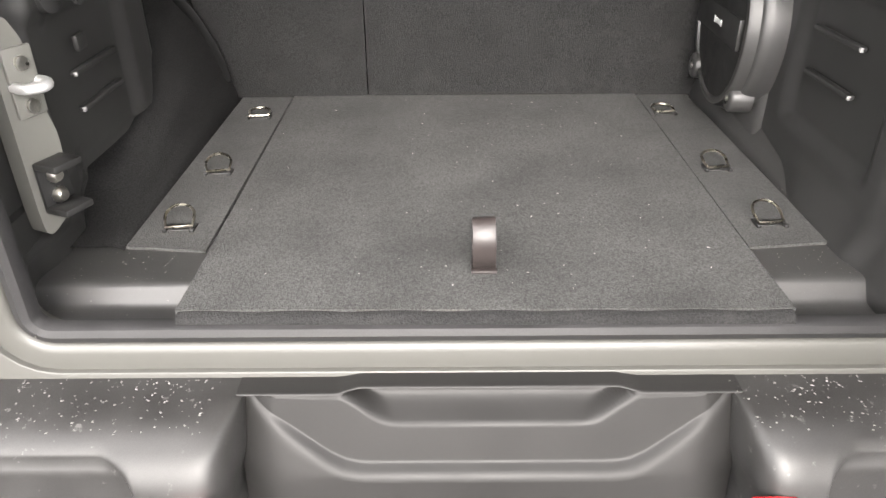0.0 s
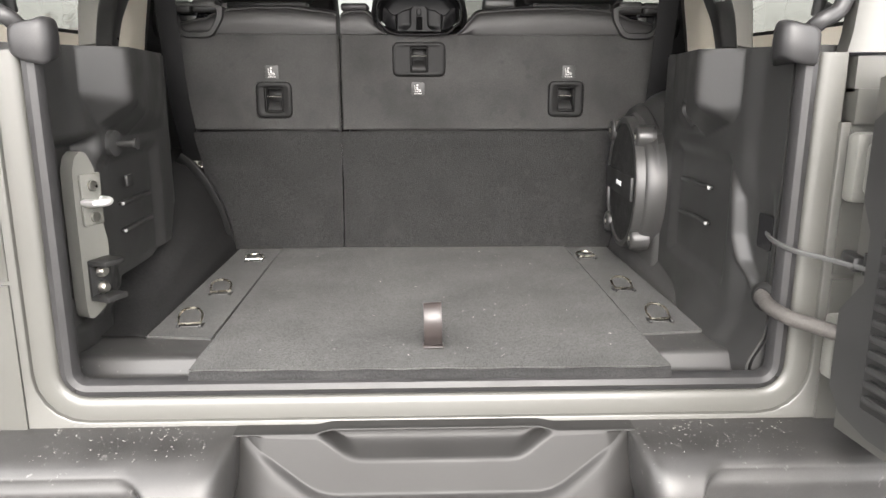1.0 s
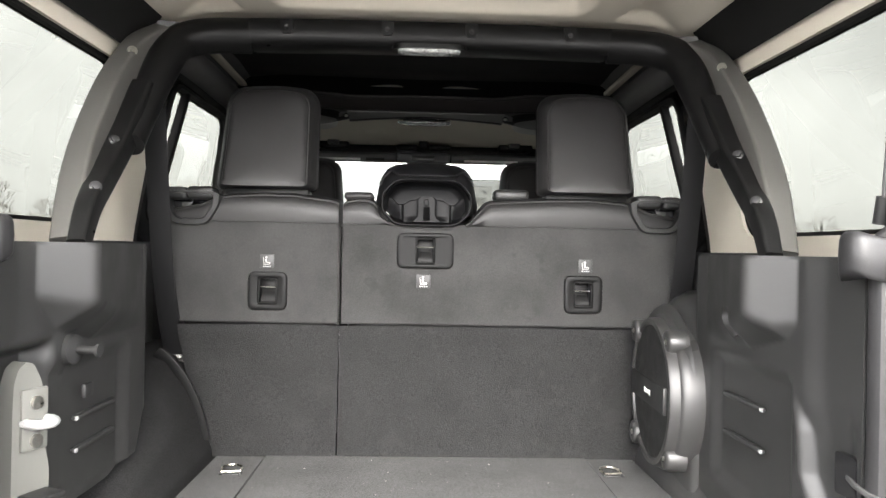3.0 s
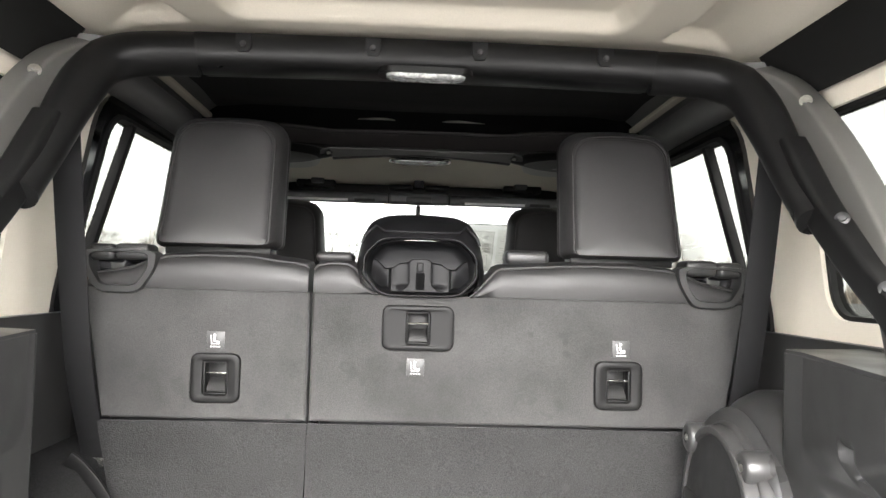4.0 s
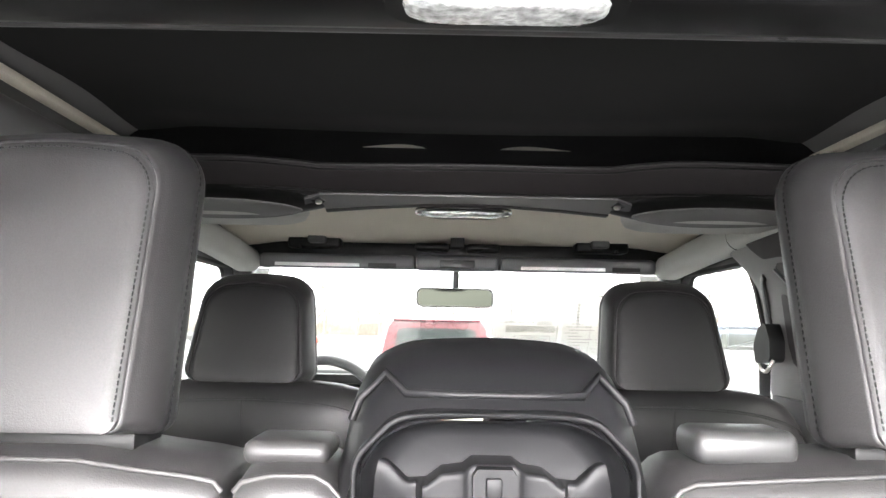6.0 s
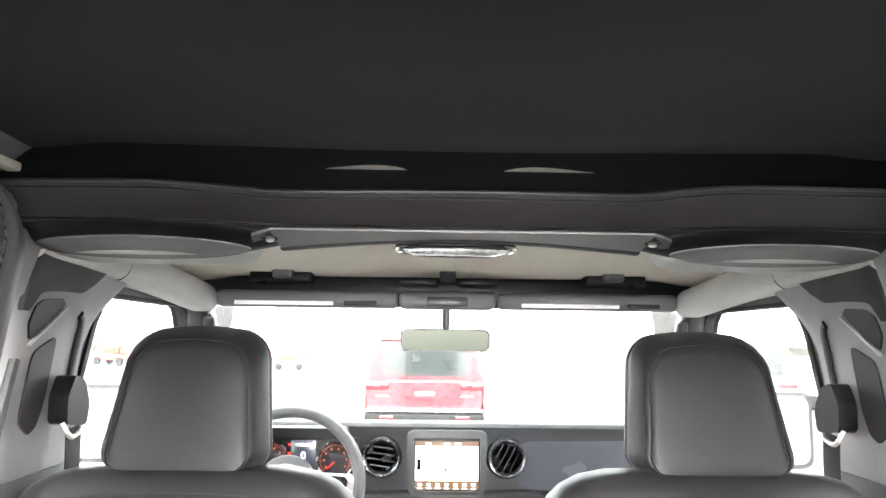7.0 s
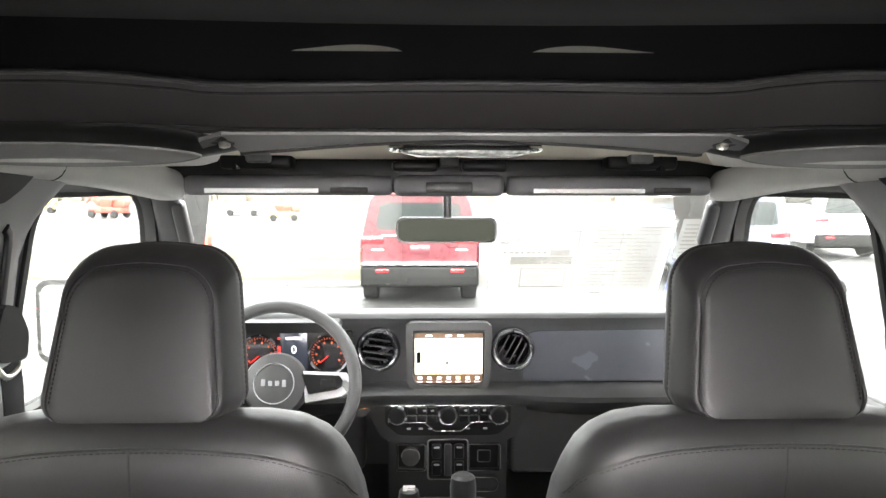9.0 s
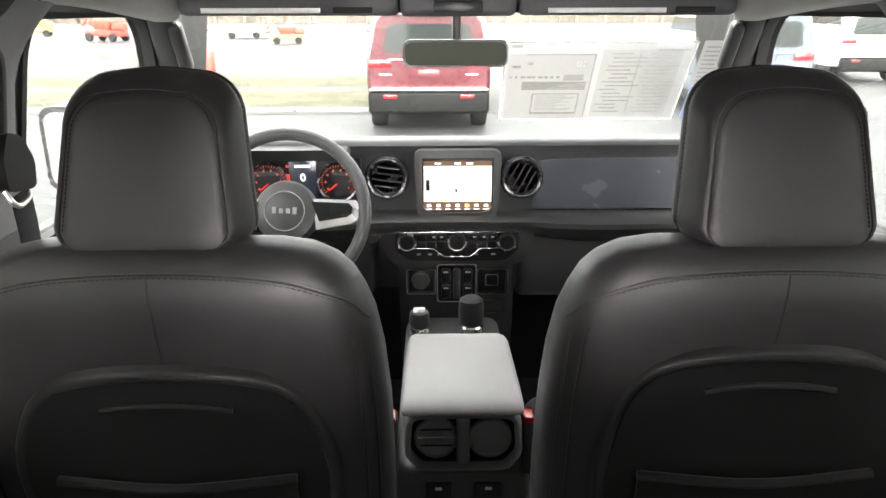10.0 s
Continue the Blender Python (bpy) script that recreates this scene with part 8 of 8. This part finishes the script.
# ================= outside =================
GRASS = surface("winter_grass", (0.072, 0.068, 0.036), 0.95, var=0.35, var_scale=0.8, grain=14, bump=0.8, bump_dist=0.03, spots=((0.13, 0.118, 0.065), 1.3, 0.52, 0.7))
CONCRETE = surface("pale_concrete", (0.24, 0.235, 0.225), 0.85, var=0.15, var_scale=0.8, grain=25, bump=0.3, bump_dist=0.004)
GRAVEL = surface("pale_gravel", (0.085, 0.083, 0.08), 0.95, var=0.25, var_scale=0.5, grain=9, bump=0.6, bump_dist=0.02)
bm = nb()
sheet(bm, lambda u, v: V((lerp(-60, 1.2, u), lerp(20.5, 23.3, v) + 0.15 * math.sin(u * 60), GZ + 0.03 * math.sin(math.pi * v) + 0.01)), 60, 6)
solo("grass_verge", bm, GRASS, "thin strip of winter grass across the lot", "grass", kind="stuff")
bm = nb()
sheet(bm, lambda u, v: V((lerp(-60, 1.2, u), lerp(16.5, 19.4, v) + 0.12 * math.sin(u * 45), GZ + 0.02 * math.sin(math.pi * v) + 0.01)), 60, 6)
solo("grass_verge", bm, GRASS, "yellowed grass edge beside the paved lot", "grass", kind="stuff")
bm = nb()
sheet(bm, lambda u, v: V((lerp(-60, 1.6, u), lerp(15.2, 37.0, v), GZ + 0.006)), 20, 2)
solo("gravel_path", bm, GRAVEL, "pale gravel strip under and beyond the verges", "gravel", kind="structure")
for i in range(14):
    bm = nb()
    rbox(bm, (-40 + i * 3.0 - 0.3, 15.6, GZ + 0.03), (2.96, 0.15, 0.10), 0.02)
    solo("kerb", bm, CONCRETE, "pale concrete kerb stone at the lot edge", "kerb", "kerb stones", kind="structure")


def tree(x, y, h, seed):
    rnd = random.Random(seed)
    t = thing("tree", "bare grey-brown winter tree at the far field edge", "tree", "far trees", at=(x, y, GZ))
    bm = nb()
    sweep(bm, [(x, y, GZ), (x + rnd.uniform(-.2, .2), y, GZ + h * 0.4), (x + rnd.uniform(-.4, .4), y, GZ + h * 0.85)], ring(0.22, 6), scale=[1, 0.7, 0.2])
    for i in range(9):
        a, z0 = rnd.uniform(0, 6.28), h * rnd.uniform(0.25, 0.7)
        L = h * rnd.uniform(0.18, 0.32)
        sweep(bm, [(x, y, GZ + z0), (x + math.cos(a) * L * 0.5, y + math.sin(a) * L * 0.5, GZ + z0 + L * 0.45), (x + math.cos(a) * L, y + math.sin(a) * L, GZ + z0 + L)], ring(0.08, 5), scale=[1, 0.6, 0.2])
    part("trunk", bm, BARK, t)
    bm = nb()
    for i in range(260):
        a, r = rnd.uniform(0, 6.28), h * 0.36 * math.sqrt(rnd.random())
        z = GZ + h * rnd.uniform(0.28, 1.0)
        r *= math.sqrt(max(0.05, 1 - ((z - GZ) / h - 0.55) ** 2 * 4.2))
        p = V((x + math.cos(a) * r, y + math.sin(a) * r, z))
        d = V((math.cos(a) * 0.6, math.sin(a) * 0.6, 1)).normalized() * rnd.uniform(0.4, 1.0)
        q = d.orthogonal().normalized() * 0.05
        bm.faces.new([bm.verts.new(v) for v in (p - q, p + q, p + d)])
    part("crown", bm, HAZY_TWIG, t, "bare twigs")


BARK = surface("grey_bark", (0.21, 0.185, 0.16), 0.95, var=0.2, var_scale=3, grain=40, bump=0.4)
# twigs are lightened: the haze of distance is put into their colour
HAZY_TWIG = surface("hazy_brown_twigs", (0.24, 0.21, 0.18), 0.95, var=0.3, var_scale=2, grain=20, bump=0.0)
rnd = random.Random(4)
for i in range(46):
    tree(-95 + i * 3.6 + rnd.uniform(-1, 1), 108 + rnd.uniform(-8, 10), rnd.uniform(6.5, 10.5), i)
for i in range(14):
    tree(-190 + rnd.uniform(-10, 10), 20 + i * 17 + rnd.uniform(-5, 5), rnd.uniform(6, 9), 100 + i)
for i in range(14):
    tree(200 + rnd.uniform(-10, 10), 20 + i * 17 + rnd.uniform(-5, 5), rnd.uniform(6, 9), 200 + i)
bm = nb()
rnd = random.Random(9)
for i in range(5200):
    k = rnd.random()
    x, y = (lerp(-100, 90, rnd.random()), 116 + rnd.uniform(-3, 10))
    h = rnd.uniform(1.2, 3.4)
    w = rnd.uniform(0.12, 0.4)
    a = rnd.uniform(-0.3, 0.3)
    bm.faces.new([bm.verts.new(v) for v in ((x - w, y, GZ), (x + w, y, GZ), (x + a, y, GZ + h))])
solo("far_wood", bm, HAZY_TWIG, "brown leafless wood behind the lot", "woods", kind="stuff")

TYRE = surface("tyre_rubber", (0.02, 0.02, 0.02), 0.8, var=0.15, bump=0.3)
DARKGLASS = surface("dark_car_glass", (0.03, 0.035, 0.035), 0.06, var=0.03, bump=0.0, coat=1.0)
REDPAINT = surface("dark_red_paint", (0.085, 0.006, 0.013), 0.3, var=0.0, bump=0.0, coat=1.0)
WHITEPAINT = surface("white_paint", (0.75, 0.75, 0.74), 0.3, var=0.03, bump=0.0, coat=1.0)
GREYPAINT = surface("blue_grey_paint", (0.12, 0.14, 0.18), 0.3, var=0.03, bump=0.0, coat=1.0)
LAMPRED = surface("red_tail_lamp", (0.5, 0.01, 0.015), 0.15, var=0.1, bump=0.0, coat=1.0)


def big_suv(name, x, y, paint, label, yaw=0.0, dark_low=True):
    """A boxy sport utility vehicle seen from behind: local x across, y ahead, z up."""
    s = thing(name, label, "car", "parked cars", at=(x, y, GZ))
    M = pose(x, y, GZ, 0, 0, yaw)

    def put(nm, fn, mat, parent=None, lab="", smooth=40):
        bm, t = nb(), nb()
        fn(t)
        merge(bm, t, M)
        return part(nm, bm, mat, parent or s, lab, smooth)

    def shell(t):
        lo = []
        for yy, w0, w1, z0, z1, w2, z2 in ((0.0, 0.93, 0.95, 0.50, 1.18, 0.80, 1.84), (0.06, 0.98, 1.0, 0.45, 1.20, 0.82, 1.88), (0.5, 1.0, 1.02, 0.42, 1.22, 0.83, 1.90), (2.6, 1.0, 1.02, 0.42, 1.22, 0.83, 1.90), (3.4, 1.0, 1.02, 0.42, 1.22, 0.80, 1.55), (3.9, 0.99, 1.0, 0.42, 1.20, 0.92, 1.24), (5.2, 0.96, 0.96, 0.45, 1.10, 0.88, 1.15)):
            lo.append([V((a, yy, b)) for a, b in ((-w0, z0), (w0, z0), (w1, 0.85), (w1, z1), (w2 + 0.03, z2 - 0.10), (w2 - 0.06, z2), (-w2 + 0.06, z2), (-w2 - 0.03, z2 - 0.10), (-w1, z1), (-w1, 0.85))])
        loft(t, lo)
    put("body", shell, paint)
    put("rear_window", lambda t: prism(t, dense([(0.74, 1.27), (0.66, 1.72), (-0.66, 1.72), (-0.74, 1.27)], 3, 0.12), "y", -0.012, 0.03, 0.0), DARKGLASS)
    put("roof_spoiler", lambda t: rbox(t, (0, 0.05, 1.86), (1.5, 0.24, 0.05), 0.02), paint)
    put("rear_bumper", lambda t: rbox(t, (0, -0.06, 0.50), (1.96, 0.22, 0.36), 0.06, 3), BLACK_RUBBER if dark_low else paint)
    put("bumper_strip", lambda t: rbox(t, (0, -0.09, 0.705), (1.92, 0.16, 0.05), 0.015), CHROME)
    put("trim_bar", lambda t: rbox(t, (0, -0.01, 1.17), (1.3, 0.03, 0.02), 0.004), CHROME)
    put("plate", lambda t: rbox(t, (0, -0.012, 0.93), (0.34, 0.02, 0.16), 0.006), paint)
    for q in (-1, 1):
        put("tail_lamp", lambda t: rbox(t, (q * 0.79, -0.005, 1.10), (0.38, 0.05, 0.13), 0.02), LAMPRED, lab="red tail lamp")
        put("bumper_reflector", lambda t: rbox(t, (q * 0.62, -0.172, 0.60), (0.22, 0.02, 0.06), 0.01), LAMPRED)
        put("side_window", lambda t: prism(t, [(0.25, 1.26), (3.3, 1.26), (2.6, 1.78), (0.35, 1.78)], "x", q * 0.90, q * 0.94), DARKGLASS)
        for yy in (0.85, 4.05):
            w = put("wheel", lambda t: lathe(t, [(0.24, -0.14), (0.38, -0.13), (0.40, -0.10), (0.40, 0.10), (0.38, 0.13), (0.24, 0.14)], (q * 0.86, yy, 0.40), (1, 0, 0), 28), TYRE, lab="black tyre")
            put("rim", lambda t: lathe(t, [(0.0, 0.10), (0.25, 0.12), (0.25, -0.12), (0.0, -0.1)], (q * 0.86, yy, 0.40), (1, 0, 0), 20), SILVER, w)
    put("underbody", lambda t: rbox(t, (0, 2.5, 0.38), (1.7, 4.6, 0.2), 0.05), BLACK_RUBBER)
    bm, t = nb(), nb()
    for q in (-1, 1):
        rbox(t, (q * 0.70, -0.006, 0.93), (0.20, 0.01, 0.03), 0.002)
    merge(bm, t, M)
    part("name_bar", bm, CHROME, s)
    return s


big_suv("sport_utility_vehicle", -0.12, 13.0, REDPAINT, "dark red sport utility vehicle parked ahead on the lot")
big_suv("sport_utility_vehicle", 11.9, 21.0, WHITEPAINT, "white sport utility vehicle parked on the far lot", -4)
big_suv("sport_utility_vehicle", 5.95, 14.6, GREYPAINT, "blue-grey sport utility vehicle parked on the far lot", -3)
big_suv("sport_utility_vehicle", 12.4, 29.0, WHITEPAINT, "white sport utility vehicle half hidden behind others", -2)

# greyed red: dust, and distance haze put into the paint
MACHINE_RED = surface("dusty_hazed_red_paint", (0.50, 0.085, 0.06), 0.45, var=0.1, bump=0.05)
MACHINE_YELLOW = surface("yellow_machine_paint", (0.62, 0.40, 0.10), 0.45, var=0.1, bump=0.05)


def machine(x, y, paint, other, label, yaw, w=2.2, size=0.6):
    """A farm machine: chassis, cab or hopper, boom, wheels."""
    s = thing("farm_machine", label, "machine", "farm machines", at=(x, y, GZ))
    M = pose(x, y, GZ, 0, 0, yaw) @ Matrix.Scale(size, 4)

    def put(nm, fn, mat):
        bm, t = nb(), nb()
        fn(t)
        merge(bm, t, M)
        part(nm, bm, mat, s)
    put("chassis", lambda t: rbox(t, (0, 0, 0.62), (w * 1.5, 1.2, 0.45), 0.08), other)
    put("hopper", lambda t: loft(t, [[V((a * k * w * 0.5, b * 0.7 * k, z)) for a, b in ((-1, -1), (1, -1), (1, 1), (-1, 1))] for k, z in ((0.6, 0.9), (0.95, 1.45), (0.9, 1.6))]), paint)
    put("engine_hood", lambda t: rbox(t, (w * 0.62, 0, 1.15), (w * 0.5, 0.8, 0.55), 0.12, 3), paint)
    put("boom", lambda t: sweep(t, [(-w * 0.3, 0, 1.4), (-w * 0.75, 0, 1.9), (-w * 1.05, 0, 1.2)], rrect(0.14, 0.18, 0.03, 2)), paint)
    for sx in (-0.5, 0.55):
        for sy in (-1, 1):
            put("wheel", lambda t: lathe(t, [(0.12, -0.15), (0.31, -0.13), (0.34, 0), (0.31, 0.13), (0.12, 0.15)], (sx * w, sy * 0.7, 0.34), (0, 1, 0), 18), TYRE)


machine(-8.6, 45.6, MACHINE_RED, MACHINE_YELLOW, "red and yellow farm machine on the far lot", 10, 1.9, 0.62)
machine(-20.9, 49.8, MACHINE_RED, MACHINE_RED, "red farm machine parked far across the lot", -20, 2.2, 0.8)
machine(-30.0, 58.9, MACHINE_YELLOW, MACHINE_YELLOW, "yellow farm machine parked far across the lot", 15, 1.8, 0.75)
machine(-27, 24, MACHINE_YELLOW, MACHINE_RED, "yellow and red farm machine beside the field", 80)
machine(26, 30, MACHINE_YELLOW, MACHINE_YELLOW, "yellow farm machine beyond the parked cars", 60)
# low flat trailers and sedans by the wood
for x, y, w in ((-13.1, 54.5, 3.0), (-17.8, 58.1, 1.5), (-3.2, 58, 3.6)):
    s = thing("flat_trailer", "low pale flatbed trailer on the far lot", "trailer", "trailers", at=(x, y, GZ))
    bm = nb()
    rbox(bm, (x, y, GZ + 0.44), (w, 1.8, 0.16), 0.05)
    part("deck", bm, GREYPAINT if x > -7 else CONCRETE, s)
    bm = nb()
    rbox(bm, (x, y, GZ + 0.62), (w * 0.7, 1.5, 0.22), 0.05, 3)
    part("load", bm, GREYPAINT if x > -7 else CONCRETE, s)
    for q in (-1, 1):
        bm = nb()
        lathe(bm, [(0.08, -0.1), (0.22, -0.1), (0.22, 0.1), (0.08, 0.1)], (x + q * w * 0.28, y - 0.8, GZ + 0.22), (0, 1, 0), 16)
        part("wheel", bm, TYRE, s)
# small red box sign by the verge
bm = nb()
rbox(bm, (-6.7, 22.7, GZ + 0.42), (0.62, 0.4, 0.84), 0.04)
solo("red_bin", bm, MACHINE_RED, "small red bin at the lot edge", "bin")

# window stickers on the windshield
def on_glass(x, k, off=0.004):
    """A place on the inner side of the windshield: x across, k from its foot up to its top."""
    p = WB.lerp(WT, k)
    return V((x, p.y - off * 0.8, p.z - off * 0.6))


def paper(name, through_col, glow_col, share):
    """Thin paper against the light: partly see-through, the rest scattering what falls on its far side."""
    m = bpy.data.materials.new(name)
    m.use_nodes = True
    nt = m.node_tree
    nt.nodes.clear()
    o = nt.nodes.new("ShaderNodeOutputMaterial")
    tr = nt.nodes.new("ShaderNodeBsdfTransparent")
    tr.inputs["Color"].default_value = (*through_col, 1)
    tl_ = nt.nodes.new("ShaderNodeBsdfTranslucent")
    tl_.inputs["Color"].default_value = (*glow_col, 1)
    mx = nt.nodes.new("ShaderNodeMixShader")
    mx.inputs[0].default_value = share
    nt.links.new(tr.outputs[0], mx.inputs[1])
    nt.links.new(tl_.outputs[0], mx.inputs[2])
    nt.links.new(mx.outputs[0], o.inputs["Surface"])
    return m


PAPER = paper("thin_printed_paper", (0.34, 0.338, 0.328), (0.22, 0.219, 0.212), 0.36)
PRINT = pane("printed_area", (0.86, 0.855, 0.83), 0.2)
PRINT_DARK = pane("dark_printed_area", (0.68, 0.675, 0.655), 0.2)
PRINT_BLUE = paper("blue_printed_border", (0.22, 0.26, 0.48), (0.2, 0.23, 0.4), 0.5)
stk = thing("window_sticker", "large pale printed price sheet stuck on the windshield", "sticker", at=(0.36, 2.68, 1.5))


def sheet_on(nm, x0, x1, k0, k1, mat, parent, off):
    bm = nb()
    bm.faces.new([bm.verts.new(on_glass(x, k, off)) for x, k in ((x0, k0), (x1, k0), (x1, k1), (x0, k1))])
    ob = part(nm, bm, mat, parent)
    ob.visible_shadow = False
    return ob


K0, K1 = 0.27, 0.83
pp = sheet_on("paper", 0.112, 0.545, K0, K1, PAPER, stk, 0.004)
bm = nb()
for (xa, ka), (xb, kb) in zip(((0.112, K0), (0.545, K0), (0.545, K1), (0.112, K1)), ((0.545, K0), (0.545, K1), (0.112, K1), (0.112, K0))):
    sweep(bm, [on_glass(xa, ka, 0.006), on_glass(xb, kb, 0.006)], ring(0.002, 6))
part("paper_edge", bm, WHITE, pp)
PRINT_TAN = pane("tan_printed_bar", (0.57, 0.56, 0.53), 0.2)
blocks = [(0.120, 0.322, 0.281, 0.755, PRINT), (0.158, 0.3105, 0.50, 0.561, PRINT_TAN), (0.185, 0.30, 0.315, 0.33, PRINT_TAN), (0.185, 0.189, 0.33, 0.47, PRINT_DARK), (0.297, 0.30, 0.33, 0.47, PRINT_DARK), (0.185, 0.30, 0.466, 0.474, PRINT_DARK),
          (0.130, 0.150, 0.655, 0.675, PRINT_TAN), (0.165, 0.178, 0.68, 0.70, PRINT_DARK), (0.254, 0.302, 0.568, 0.612, PRINT_DARK), (0.318, 0.322, 0.30, 0.755, PRINT_DARK), (0.16, 0.322, 0.745, 0.755, PRINT_DARK),
          (0.125, 0.15, 0.795, 0.815, PRINT_TAN), (0.335, 0.52, 0.30, 0.78, PRINT), (0.42, 0.425, 0.32, 0.76, PRINT), (0.46, 0.535, 0.775, 0.785, PRINT_TAN)]
rnd = random.Random(3)
for i in range(16):
    k = 0.33 + i * 0.028
    a = 0.335 + rnd.uniform(0, 0.03)
    blocks.append((a, a + rnd.uniform(0.04, 0.085), k, k + 0.009, PRINT_DARK))
    a = 0.43 + rnd.uniform(0, 0.02)
    blocks.append((a, a + rnd.uniform(0.03, 0.09), k, k + 0.009, PRINT))
for i in range(9):
    a = 0.125 + i * 0.014
    blocks.append((a, a + rnd.uniform(0.006, 0.012), 0.585, 0.60, PRINT_TAN))
for i in range(10):
    k = 0.345 + i * 0.012
    blocks.append((0.195, 0.195 + rnd.uniform(0.05, 0.095), k, k + 0.005, PRINT_DARK))
for x0, x1, k0, k1, mt in blocks:
    sheet_on("printed_block", x0, x1, k0, k1, mt, pp, 0.007)
up_ = (WT - WB).normalized()
face = V((-1, 0, 0)).cross(up_)
mtx = Matrix.Translation(on_glass(0.291, 0.685, 0.008)) @ Matrix(((-1, up_.x, face.x), (0, up_.y, face.y), (0, up_.z, face.z))).to_4x4()
lettering("printed_number", "20", 0.024, mtx, DARK_GREY, pp, 0.0002)
sk2 = thing("window_sticker", "small blue-bordered fuel label stuck on the windshield", "sticker", at=(0.6, 2.68, 1.5))
p2 = sheet_on("paper", 0.565, 0.655, 0.28, 0.52, PRINT_BLUE, sk2, 0.004)
sheet_on("printed_block", 0.575, 0.65, 0.31, 0.42, PRINT, p2, 0.007)

PAPER_GREY = paper("grey_printed_paper", (0.30, 0.30, 0.29), (0.20, 0.20, 0.19), 0.4)
sk3 = thing("window_sticker", "narrow grey printed sheet beside the price sheet", "sticker", at=(0.6, 2.62, 1.6))
p3 = sheet_on("paper", 0.560, 0.640, 0.54, 0.835, PAPER_GREY, sk3, 0.004)
for i in range(9):
    sheet_on("printed_block", 0.568, 0.60 + 0.03 * rnd.random(), 0.56 + i * 0.029, 0.57 + i * 0.029, PRINT_DARK, p3, 0.007)
